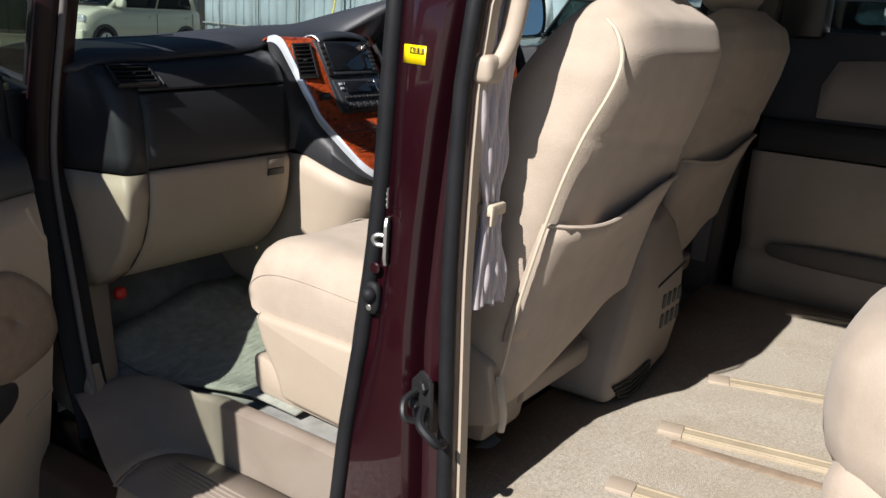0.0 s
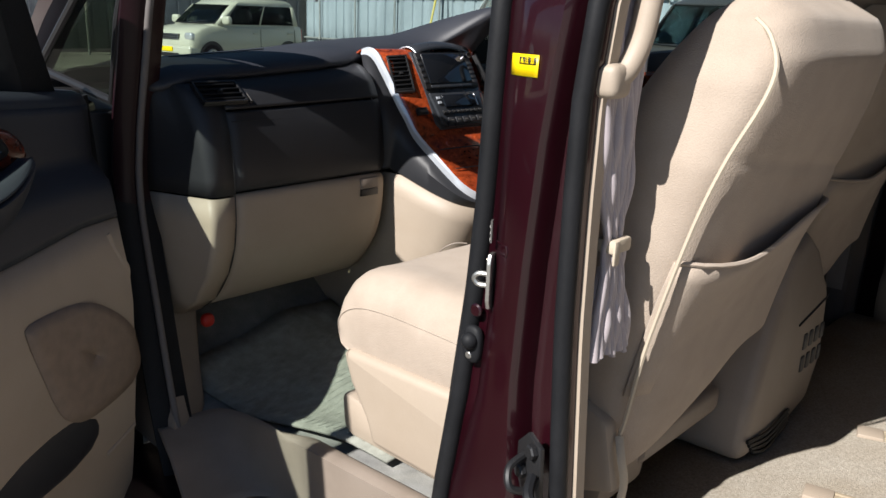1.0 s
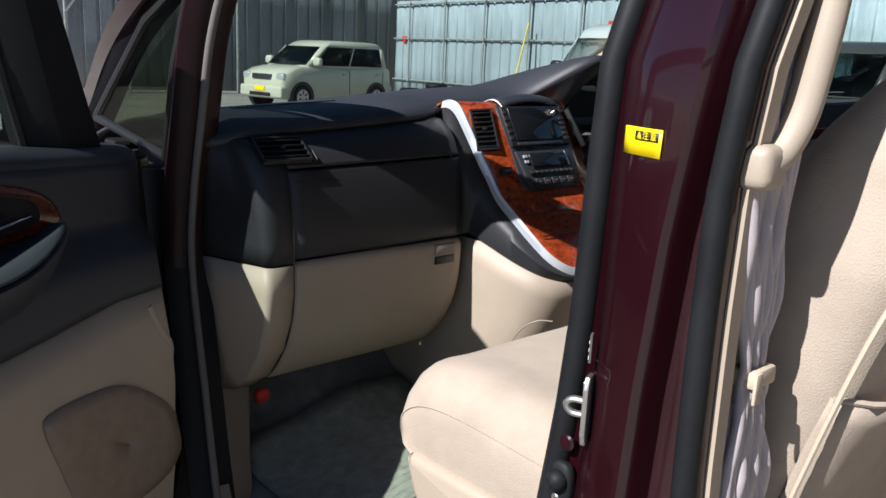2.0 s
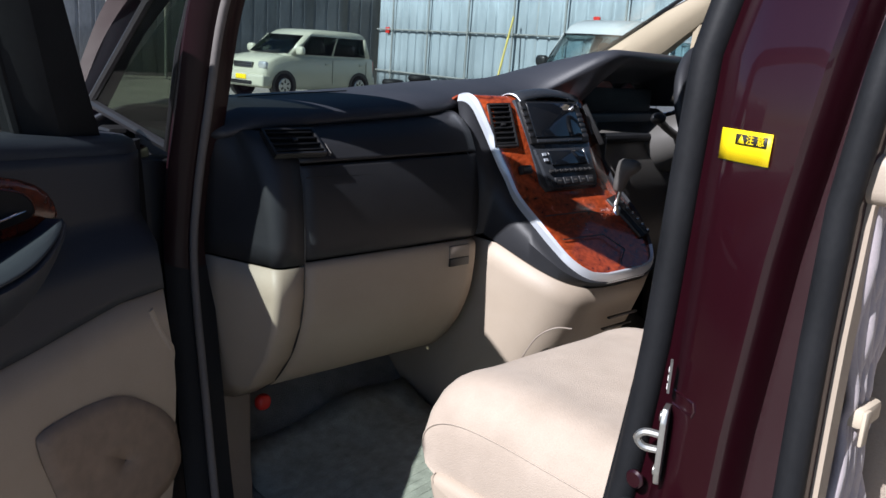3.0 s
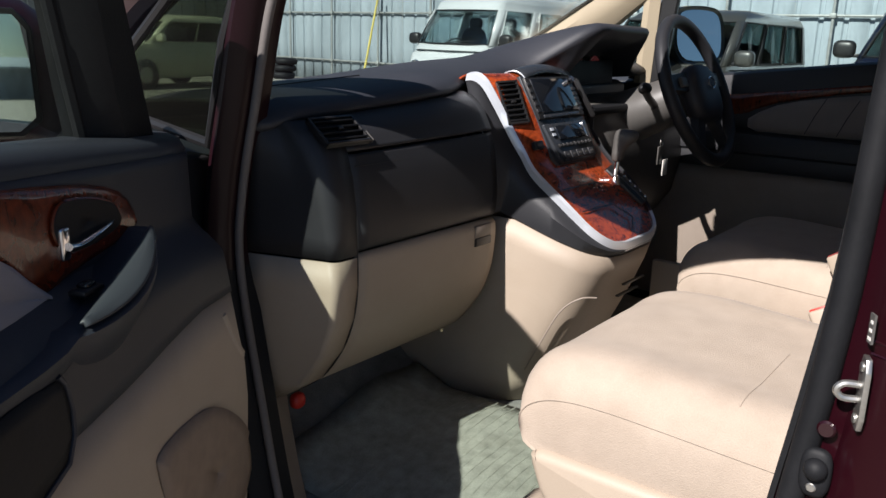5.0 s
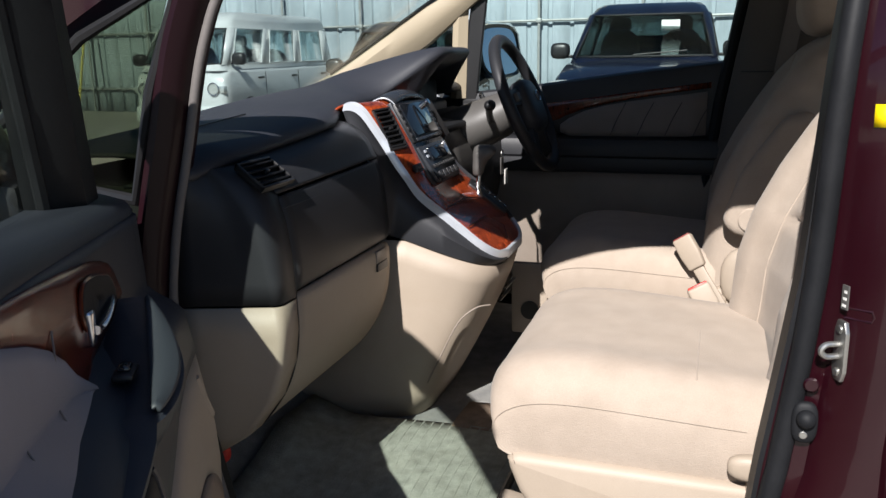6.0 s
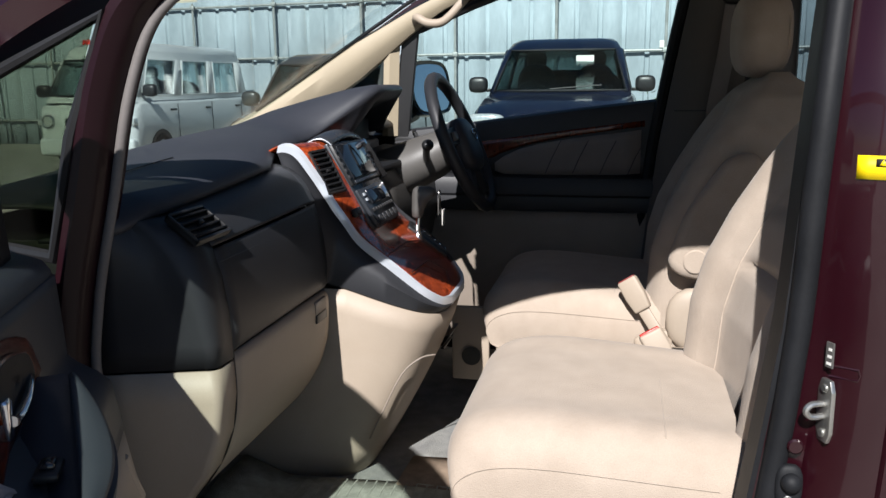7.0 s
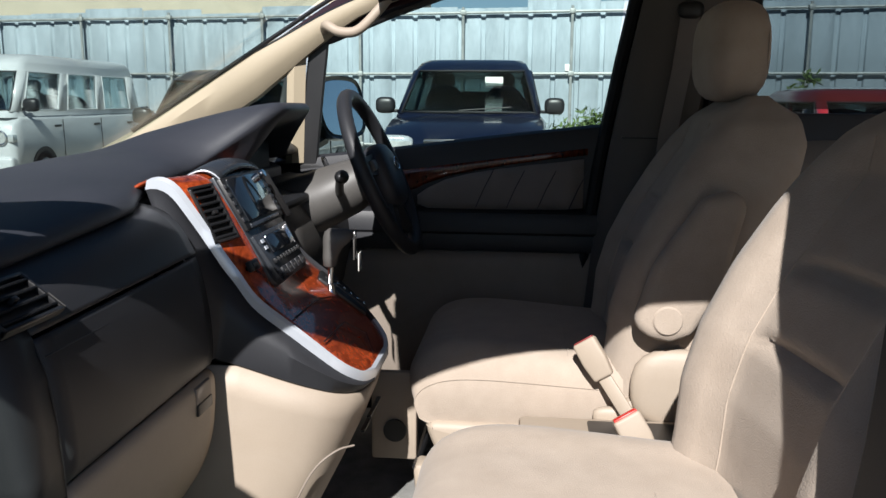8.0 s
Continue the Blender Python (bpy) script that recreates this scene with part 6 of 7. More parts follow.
part("mirror_sail", prism([(0.885, 1.16), (1.0, 1.17), (0.90, 1.30)], "x", 0.79, 0.80, 0.003), BLACK, ddoor)
DM = Matrix.Translation((0.980, 0.862, 1.300)) @ Matrix.Rotation(radians(-24), 4, "Z") @ Matrix.Rotation(radians(-9), 4, "X")
far_shape = spline([Vector(p) for p in ((-0.100, -0.030), (-0.092, 0.050), (-0.062, 0.080), (0.040, 0.084), (0.086, 0.066), (0.098, 0.010), (0.090, -0.054), (0.050, -0.076), (-0.060, -0.076))], 3, closed=True)
far_mirror = part("door_mirror", loft([[(p.x * f, y, p.y * f) for p in far_shape] for y, f in ((-0.004, 1.02), (-0.008, 1.08), (0.010, 1.12), (0.050, 1.04), (0.085, 0.80), (0.100, 0.46))], m=DM), BRONZE_PAINT, ddoor, "dark door mirror housing", sharp=60)
part("mirror_glass", prism([(p.x * 0.94, p.y * 0.94) for p in far_shape], "y", -0.007, -0.003, 0.0, m=DM), MIRROR, far_mirror, "mirror glass")
part("mirror_stalk", tube([DM @ Vector((-0.06, 0.04, -0.07)), (0.86, 0.93, 1.20)], [0.03, 0.022], 8), BLACK, far_mirror)

# ---- grab handles, belt, curtain ----
grab = thing("pillar_grab_handle", (-0.72, -0.10, 1.25), "beige curved grab handle on the centre pillar", "handle")
part("bar", tube(spline([(-0.790, -0.126, 1.222), (-0.775, -0.132, 1.234), (-0.763, -0.139, 1.264), (-0.756, -0.143, 1.31), (-0.749, -0.145, 1.36), (-0.738, -0.143, 1.43), (-0.728, -0.136, 1.50), (-0.732, -0.12, 1.53)], 5), 0.0165, 12, flat=0.85), BEIGE, grab)
part("foot", box(-0.812, -0.772, -0.142, -0.100, 1.202, 1.240, 0.010, 3), BEIGE, grab, "beige screw cover")
part("foot", box(-0.745, -0.69, -0.14, -0.08, 1.515, 1.56, 0.010, 3), BEIGE, grab)
ag = thing("windscreen_grab_handle", (0.76, 0.85, 1.52), "beige grab handle on the far windscreen pillar", "handle")
part("bar", tube(spline([(0.750, 0.850, 1.500), (0.712, 0.836, 1.508), (0.700, 0.805, 1.492), (0.694, 0.765, 1.490), (0.694, 0.735, 1.508), (0.698, 0.700, 1.545), (0.708, 0.66, 1.59), (0.735, 0.62, 1.62)], 5), 0.0125, 10), BEIGE, ag)
visor = thing("sun_visor", (-0.35, 0.55, 1.52), "beige sun visor folded up", "sun visor")
part("flap", box(-0.62, -0.12, 0.56, 0.76, -0.008, 0.008, 0.006, m=Matrix.Translation((0, -0.06, 1.575)) @ Matrix.Rotation(radians(-14), 4, "X")  @ Matrix.Translation((0, 0, 0.14))), BEIGE, visor)

curtain = thing("tied_curtain", (-0.735, -0.14, 0.9), "lavender satin side curtain gathered and tied to the pillar", "curtain")
cl_line = [(-0.755, -0.116, 1.50), (-0.770, -0.115, 1.36), (-0.772, -0.115, 1.25), (-0.768, -0.115, 1.16), (-0.763, -0.115, 1.10), (-0.757, -0.115, 1.045), (-0.755, -0.116, 1.02), (-0.752, -0.116, 0.98), (-0.749, -0.117, 0.93), (-0.747, -0.117, 0.885)]
wid = [0.034, 0.032, 0.030, 0.028, 0.024, 0.016, 0.014, 0.020, 0.027, 0.034]
cl_line = [(x + 0.010, y - 0.004, z) for x, y, z in cl_line]
wid = [1.22 * w for w in wid]
for f in range(9):
    t = (f - 4) / 4
    line = [Vector(p) + Vector((t * w * 0.95, 0.004 * math.cos(2.1 * f + 3 * k), 0.003 * (f % 2))) for k, (p, w) in enumerate(zip(cl_line, wid))]
    pts = spline(line, 4)
    rr = [0.0022 + 0.15 * float(np.interp(i / (len(pts) - 1), [k / 9 for k in range(10)], wid)) for i in range(len(pts))]
    part("fold", tube(pts, rr, 8, flat=0.9), CURTAIN, curtain, "", sharp=80)
for f in range(11):
    t = (f - 5) / 5
    top = Vector((-0.744 + 0.016 * t, -0.116 + 0.004 * math.cos(2 * f), 1.0))
    end = Vector((-0.736 + 0.043 * t, -0.118 + 0.006 * math.cos(1.7 * f), 0.878 + 0.008 * (f % 3)))
    part("pleat", tube(spline([top, top.lerp(end, 0.5) + Vector((0, 0.002 * math.sin(f), 0)), end], 4), [0.003, 0.0035, 0.004, 0.0042, 0.0044, 0.0046, 0.0048, 0.005, 0.005], 6, flat=0.8), CURTAIN, curtain, "", sharp=80)
part("tie_band", box(-0.764, -0.724, -0.133, -0.106, 1.018, 1.036, 0.004), PIPING, curtain, "cream tie band")
part("tie_tail", box(-0.768, -0.756, -0.136, -0.132, 1.006, 1.036, 0.002), PIPING, curtain)
belt_ = thing("seat_belt", (-0.70, -0.1, 1.2), "grey seat belt running up the centre pillar", "seat belt")
part("webbing", loft([[(x, y - 0.024, z), (x, y + 0.024, z), (x - 0.003, y + 0.024, z), (x - 0.003, y - 0.024, z)] for x, y, z in ((-0.722, 0.055, 0.60), (-0.722, 0.030, 0.80), (-0.720, 0.006, 1.00), (-0.716, -0.006, 1.20), (-0.695, -0.012, 1.40), (-0.665, -0.020, 1.56))]), GREY_CLOTH, belt_)
fbelt = thing("seat_belt", (0.70, -0.02, 1.2), "grey seat belt on the far centre pillar", "seat belt")
part("webbing", loft([[(x, y - 0.022, z), (x, y + 0.022, z), (x - 0.003, y + 0.022, z), (x - 0.003, y - 0.022, z)] for x, y, z in ((0.700, 0.02, 0.62), (0.700, 0.01, 0.95), (0.698, -0.01, 1.25), (0.675, -0.03, 1.40), (0.655, -0.04, 1.52))]), GREY_CLOTH, fbelt)
part("anchor", blob((0.650, -0.04, 1.535), (0.015, 0.03, 0.02), power=3), BLACK, fbelt)
hook = part("warning_light", blob((-0.604, 0.985, 0.594), (0.016, 0.012, 0.016), power=2.5), RED)
tagged(hook, "round red warning reflector on the kick panel", "reflector")
matt = part("floor_mat", sheet([[(-0.672 + 0.44 * u, 0.33 + 0.66 * v, 0.522 + 0.25 * max(0, v - 0.85) - 0.055 * min(1.0, max(0.0, (0.232 - 0.44 * u + 0.06) / 0.25)) * min(1.0, max(0.0, (0.66 * v - 0.12) / 0.3)) + 0.004 * math.sin(11 * u + 7 * v)) for u in [i / 10 for i in range(11)]] for v in [j / 14 for j in range(15)]]), MAT_CLOTH, thick=0.006)
tagged(matt, "worn green-grey ribbed floor mat in the passenger footwell", "floor mat")
for j in range(26):
    part("mat_rib", tube([(-0.655 + 0.42 * u, 0.345 + 0.021 * j, 0.5238 - 0.055 * min(1.0, max(0.0, (0.275 - 0.42 * u) / 0.25)) * min(1.0, max(0.0, (0.021 * j - 0.105) / 0.3)) + 0.004 * math.sin(11 * (0.04 + 0.95 * u) + 7 * (0.015 + 0.021 * j) / 0.66)) for u in [i / 10 for i in range(11)]], 0.0022, 5), MAT_CLOTH, matt)
skirt = part("floor_skirt", sheet([[(x, y, 0.524 + 0.004 * math.sin(20 * x + 9 * y)) for x in (-0.245, -0.20, -0.15, -0.10)] for y in (0.28, 0.38, 0.48, 0.58, 0.66)]), WEAR, thick=0.005)
tagged(skirt, "dirty brown carpet edge beside the console", "carpet")
plate = part("sill_plate_scrap", box(-0.03, 0.03, -0.008, 0.008, 0.0, 0.006, 0.002, m=Matrix.Translation((-0.205, 0.56, 0.522)) @ Matrix.Rotation(radians(35), 4, "Z")), RUST)
tagged(plate, "small brown metal seat rail end on the carpet", "bracket")


# ---- outside: ground, fence, sheds, parked vehicles ----
gb = bmesh.new()
bmesh.ops.create_grid(gb, x_segments=2, y_segments=2, size=1500)
tagged(part("ground", gb, GROUND), "pale dusty gravel yard", "ground", kind="structure")

FA, FB = Vector((12.7, -7.0, 0)), Vector((16.25, 21.2, 0))
fence = thing("fence", (14, 5, 0), "weathered blue-grey corrugated steel sheet fence on scaffold poles", "fence", kind="structure")


def corrugated(a, b, height, pitch, mat, parent, lean_out=0.0):
    """Folded sheet panels between two ground points: flat pans with narrow raised ribs."""
    d = (b - a)
    L = d.length
    d = d / L
    side = Vector((d.y, -d.x, 0))
    panels = int(L / (pitch * 3))
    for k in range(panels):
        s0 = L * k / panels
        w = L / panels
        top = height + 0.06 * math.sin(1.7 * k) + random.uniform(-0.03, 0.03)
        prof = []
        for r in range(3):
            o = s0 + w * r / 3
            prof += [(o, 0.0), (o + w * 0.25, 0.0), (o + w * 0.265, 0.035), (o + w * 0.318, 0.035)]
        prof.append((s0 + w - 0.004, 0.0))
        tilt = random.uniform(-0.02, 0.02)
        part("panel", sheet([[a + d * s + side * (o + 0.03 * (z / height) * tilt * 10 + 0.006 * math.sin(3 * s + 2 * z)) + Vector((0, 0, z)) for s, o in prof] for z in (0.0, height * 0.33, height * 0.66, top)]), mat, parent, thick=0.004, sharp=20)
    return d, side


d, side = corrugated(FA, FB, 3.0, 0.40, FENCE, fence)
towards = side if (Vector((0, 0, 0)) - FA).dot(side) > 0 else -side
for z in (0.55, 1.82, 2.86):
    part("rail", tube([FA + towards * 0.07 + Vector((0, 0, z)), FB + towards * 0.07 + Vector((0, 0, z))], 0.024, 8), FENCE_PIPE, fence)
n_post = 15
for k in range(n_post):
    p = FA.lerp(FB, (k + 0.5) / n_post) + towards * 0.115
    post = part("post", tube([p, p + Vector((0, 0, 2.95))], 0.026, 8), FENCE_PIPE, fence)
    for z in (0.55, 1.82, 2.86):
        part("clamp", box(-0.045, 0.045, -0.05, 0.05, -0.04, 0.04, 0.01, m=Matrix.Translation(p + Vector((0, 0, z)))), FENCE_PIPE, post)
for f, z in ((0.979, 1.80), (0.666, 2.21)):
    p = FA.lerp(FB, f) + towards * 0.06
    part("red_marker", box(-0.02, 0.02, -0.09, 0.09, -0.09, 0.09, 0.004, m=Matrix.Translation(p + Vector((0, 0, z)))), RED, fence, "small red marker square")
p = FA.lerp(FB, 0.235) + towards * 0.06
part("white_marker", box(-0.015, 0.015, -0.06, 0.06, -0.06, 0.06, 0.004, m=Matrix.Translation(p + Vector((0, 0, 1.92)))), WHITE_TAG, fence)
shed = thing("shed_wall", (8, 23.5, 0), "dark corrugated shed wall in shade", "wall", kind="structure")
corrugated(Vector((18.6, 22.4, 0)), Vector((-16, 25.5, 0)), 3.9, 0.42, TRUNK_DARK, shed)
frame_ = thing("scaffold_frame", (4, 20, 0), "rusty steel pipe scaffold against the shed", "scaffold")
for k in range(6):
    p = Vector((3.0 + 1.6 * k, 22.0, 0))
    part("upright", tube([p, p + Vector((0, 0, 4.4))], 0.04, 6), FENCE_PIPE, frame_)
for z in (2.9, 3.5, 4.1):
    part("cross_pipe", tube([Vector((2.0, 21.9, z)), Vector((12.5, 21.9, z + 0.15))], 0.04, 6), FENCE_PIPE, frame_)
for k in range(5):
    p = Vector((3.0 + 1.6 * k, 21.95, 2.0))
    part("brace", tube([p, p + Vector((1.5, 0, 2.0))], 0.03, 6), WHITE_TAG, frame_)
for q in ((Vector((14.35, 14.33, 0)), Vector((15.08, 14.44, 2.25))),):
    pole = part("bamboo_pole", tube([q[0].lerp(q[1], i / 8) for i in range(9)], [0.03, 0.028, 0.03, 0.027, 0.029, 0.026, 0.028, 0.025, 0.026], 8), YELLOW_BAMBOO)
    tagged(pole, "yellow bamboo pole standing in the yard", "pole", "bamboo poles")


def tyre(x, y, z):
    t = thing("tyre", (x, y, z), "black used tyre in a stack by the fence", "tyre", "stacked tyres")
    part("tread", tube(ring((x, y, z + 0.1), 0.23, 24), 0.095, 10, closed=True), RUBBER, t)


for x, y, n in ((14.75, 17.6, 3), (14.6, 18.5, 2)):
    for i in range(n):
        tyre(x + 0.02 * i, y - 0.03 * i, 0.19 * i)


def parked(name, label, m, length, width, height, paint, nose, belt_z, cab, slope, roof_in=0.12, tall_glass=0.0, rows=2, lamp_z=0.70, roof_paint=None, lamp_w=0.26, plate=WHITE_TAG, tag=False, glass=None, round_lamp=False, hood=None, axles=(0.175, 0.80), gap=0.035, crest=0.72, trim=None, mirror_paint=None):
    """A parked vehicle, front towards local -x, built of body, cabin, panes, wheels, lamps and mirrors."""
    car = thing(name, m.translation, label, "car", "parked vehicles")
    car.rotation_euler = (0, 0, 0)
    W = width / 2
    bonnet_z = belt_z - 0.02
    xs = [(0.0, 0.42, bonnet_z - 0.30, 0.90), (0.05, 0.28, bonnet_z - 0.16, 0.965), (nose * 0.35, 0.24, bonnet_z - 0.06, 0.99), (nose, 0.22, bonnet_z + 0.02, 1.0), (length * 0.5, 0.22, belt_z, 1.0), (length - 0.35, 0.24, belt_z + 0.02, 0.99), (length - 0.06, 0.30, belt_z, 0.965), (length, 0.42, belt_z - 0.10, 0.92)]
    if hood:
        zf, zb = hood
        xs = [(0.0, 0.42, zf - 0.24, 0.84), (0.04, 0.28, zf - 0.10, 0.92), (nose * 0.12, 0.24, zf - 0.02, 0.965), (nose * 0.4, 0.22, zf + (zb - zf) * 0.52, 0.99), (nose * 0.75, 0.22, zf + (zb - zf) * 0.85, 1.0), (nose + 0.1, 0.22, zb, 1.0)] + xs[4:]
    loops = []
    for x, z0, z1, f in xs:
        w = W * f
        loops.append([(x, -w * 0.90, z0), (x, -w * 0.985, z0 + 0.08), (x, -w, z0 + (z1 - z0) * 0.5), (x, -w * 0.985, z1 - 0.06), (x, -w * 0.93, z1), (x, -w * 0.45, z1 + 0.03), (x, w * 0.45, z1 + 0.03), (x, w * 0.93, z1), (x, w * 0.985, z1 - 0.06), (x, w, z0 + (z1 - z0) * 0.5), (x, w * 0.985, z0 + 0.08), (x, w * 0.90, z0)])
    body = part("body", loft(loops, m=m), paint, car, "", sharp=50)
    x0, x1 = cab
    Rw = W - roof_in
    cl_ = []
    for f, z in ((0.0, belt_z - 0.02), (0.75, height - 0.14), (0.90, height - 0.06), (0.97, height - 0.018), (1.0, height)):
        a, b, w = x0 + slope * f, x1 - 0.16 * f - tall_glass * f, (W * 0.93) + (Rw - W * 0.93) * f
        ins_ = 0.0 if f < 0.85 else 0.035 if f < 0.95 else 0.12 if f < 1 else 0.34
        r_ = 0.10
        cl_.append([(a + ins_ + r_, -w + ins_ * 0.5, z), (a + ins_, -w + r_ + ins_ * 0.5, z), (a + ins_ - 0.03, 0, z), (a + ins_, w - r_ - ins_ * 0.5, z), (a + ins_ + r_, w - ins_ * 0.5, z), (b - ins_ - r_, w - ins_ * 0.5, z), (b - ins_, w - r_ - ins_ * 0.5, z), (b - ins_ + 0.02, 0, z), (b - ins_, -w + r_ + ins_ * 0.5, z), (b - ins_ - r_, -w + ins_ * 0.5, z)])
    pane = glass or CAR_GLASS

    def hoop(f):
        a, b, w = x0 + slope * f, x1 - 0.16 * f - tall_glass * f, (W * 0.93) + (Rw - W * 0.93) * f
        z = belt_z - 0.02 + (height - 0.12 - belt_z) * f / 0.75
        return [(a + 0.1, -w, z), (a, -w + 0.1, z), (a - 0.03, 0, z), (a, w - 0.1, z), (a + 0.1, w, z), (b - 0.1, w, z), (b, w - 0.1, z), (b + 0.02, 0, z), (b, -w + 0.1, z), (b - 0.1, -w, z)]

    if glass:
        part("waist", loft([hoop(0.0), hoop(0.10)], m=m), paint, car, "", sharp=50)
        part("roof", loft([hoop(crest - 0.005)] + ([hoop(0.74)] if crest < 0.70 else []) + cl_[1:], m=m), paint, car, "", sharp=50)
    else:
        part("cabin", loft(cl_, m=m), paint, car, "", sharp=50)
    if roof_paint:
        part("roof", loft([[(x, y * 0.985, z + 0.006) for x, y, z in cl_[3]], [(x, y, z + 0.012) for x, y, z in cl_[4]]], m=m), roof_paint, car, "white roof panel", sharp=50)

    def edge_at(f):
        return x0 + slope * f, x1 - 0.16 * f - tall_glass * f, (W * 0.93) + (Rw - W * 0.93) * f

    fb, ft = 0.10, crest
    hz = lambda f: belt_z - 0.02 + (height - 0.14 - belt_z + 0.02) * f / 0.75
    (a0, b0, w0), (a1, b1, w1) = edge_at(fb), edge_at(ft)
    z0, z1 = hz(fb), hz(ft)
    ws_ = part("windscreen", sheet([[(a + 0.02 * (abs(u) ** 2) - 0.035 * (1 - abs(u) ** 2) - 0.006, (w - 0.055) * u, z) for u in (-1, -0.5, 0, 0.5, 1)] for a, w, z in ((a0, w0, z0), (a1, w1, z1))], m=m), pane, car, "dark windscreen glass", thick=0.006)
    part("wiper", tube([m @ Vector((a0 - 0.05, 0.1, z0 + 0.02)), m @ Vector((a0 - 0.02 + 0.02, -w0 * 0.6, z0 + 0.06))], 0.008, 6), BLACK, ws_)
    if tag:
        part("paper_tag", box(a1 - 0.20, a1 - 0.19, -w1 * 0.55, -w1 * 0.25, z1 - 0.17, z1 - 0.07, m=m), WHITE_TAG, ws_)
    part("screen_frame", tube([m @ Vector((a + 0.02 * abs(u) ** 2 - 0.035 * (1 - abs(u) ** 2) - 0.012, (w - 0.055) * u, z)) for a, w, z, u in ((a0, w0, z0, -1), (a0, w0, z0, -0.5), (a0, w0, z0, 0), (a0, w0, z0, 0.5), (a0, w0, z0, 1), (a1, w1, z1, 1), (a1, w1, z1, 0.5), (a1, w1, z1, 0), (a1, w1, z1, -0.5), (a1, w1, z1, -1))], 0.016, 6, closed=True), RUBBER, ws_)
    part("rear_window", sheet([[(b + 0.012, (w - 0.12) * u, z) for u in (-1, 0, 1)] for b, w, z in ((b0, w0, z0), (b1, w1, z1))], m=m), pane, car, "dark rear window", thick=0.006)
    if glass:
        for s in (-1, 1):
            part("front_seat", blob((a0 + 1.15, s * W * 0.42, belt_z + 0.02), (0.13, 0.25, 0.36), power=3, m=m), DARK, car, "dark front seat")
            part("front_headrest", blob((a0 + 1.20, s * W * 0.42, belt_z + 0.44), (0.06, 0.13, 0.10), power=3, m=m), DARK, car)
        part("rear_seat", blob((a0 + 2.25, 0, belt_z - 0.02), (0.14, W * 0.78, 0.34), power=4, m=m), DARK, car, "dark rear seat")
        part("steering_wheel", tube([m @ Vector((a0 + 0.52 + 0.10 * math.cos(t), W * 0.42 + 0.18 * math.sin(t), belt_z + 0.04 + 0.13 * math.cos(t))) for t in [2 * math.pi * k / 20 for k in range(20)]], 0.015, 6, closed=True), BLACK, car)
    for s in (-1, 1):
        span0, span1 = (a0 + 0.22, b0 - 0.20), (a1 + 0.14, b1 - 0.16)
        if glass:
            stops = [0.0] + [v for k in range(1, rows) for v in (k / rows - gap, k / rows)] + [1 - gap]
            at = lambda sp, f: sp[0] + (sp[1] - sp[0]) * f
            part("pillar", sheet([[(a - 0.004, s * (w - 0.060), z), (a + 0.1, s * w, z), (at(sp, 0), s * w, z)] for a, w, z, sp in ((a0, w0, z0 - 0.02, span0), (a1, w1, z1 + 0.01, span1))], m=m), paint, car, "", thick=0.03)
            part("pillar", sheet([[(at(sp, stops[-1]), s * w, z), (b - 0.1, s * w, z), (b, s * (w - 0.125), z)] for b, w, z, sp in ((b0, w0, z0 - 0.02, span0), (b1, w1, z1 + 0.01, span1))], m=m), paint, car, "", thick=0.03)
            for k in range(1, rows):
                part("pillar", sheet([[(at(sp, stops[2 * k - 1]), s * w, z), (at(sp, stops[2 * k]), s * w, z)] for w, z, sp in ((w0, z0 - 0.02, span0), (w1, z1 + 0.01, span1))], m=m), paint, car, "", thick=0.03)
        for r in range(rows):
            f0, f1 = r / rows, (r + 1) / rows - gap
            q0 = [span0[0] + (span0[1] - span0[0]) * f for f in (f0, f1)]
            q1 = [span1[0] + (span1[1] - span1[0]) * f for f in (f0, f1)]
            part("side_window", sheet([[(q0[0], s * (w0 + 0.006), z0), (q0[1], s * (w0 + 0.006), z0)], [(q1[0], s * (w1 + 0.012), z1), (q1[1], s * (w1 + 0.012), z1)]], m=m), pane, car, "dark side window", thick=0.006)
            part("window_gasket", tube([m @ Vector(p) for p in ((q0[0], s * (w0 + 0.012), z0), (q0[1], s * (w0 + 0.012), z0), (q1[1], s * (w1 + 0.018), z1), (q1[0], s * (w1 + 0.018), z1))], 0.012, 6, closed=True), trim or RUBBER, car)
            part("door_line", tube([m @ Vector((q0[1] + 0.02, s * (W + 0.002), 0.36)), m @ Vector((q0[1] + 0.02, s * (W * 0.99 + 0.002), belt_z - 0.06))], 0.006, 5), BLACK, body)
            part("door_pull", box(q0[1] - 0.22, q0[1] - 0.06, s * W - 0.02, s * W + 0.02, belt_z - 0.17, belt_z - 0.135, 0.008, m=m), BLACK if trim else paint, body)
        mirror_ = part("mirror", blob((a0 + 0.20, s * (W + 0.085), z0 + 0.075), (0.07, 0.115, 0.095), power=3.4, m=m), mirror_paint or paint, car, "door mirror")
        part("mirror_arm", box(a0 + 0.18, a0 + 0.24, min(s * W * 0.93, s * (W + 0.08)), max(s * W * 0.93, s * (W + 0.08)), z0 - 0.01, z0 + 0.03, 0.008, m=m), BLACK, mirror_)
        if round_lamp:
            lamp = part("headlamp", cyl((-0.020, s * W * 0.76, lamp_z), 0.088, 0.09, "x", 28, bev=0.012, m=m), LAMP, car, "round clear headlamp")
            part("lamp_ring", tube([m @ p for p in ring((-0.018, s * W * 0.76, lamp_z), 0.096, 28, "x")], 0.012, 8, closed=True), CHROME, lamp)
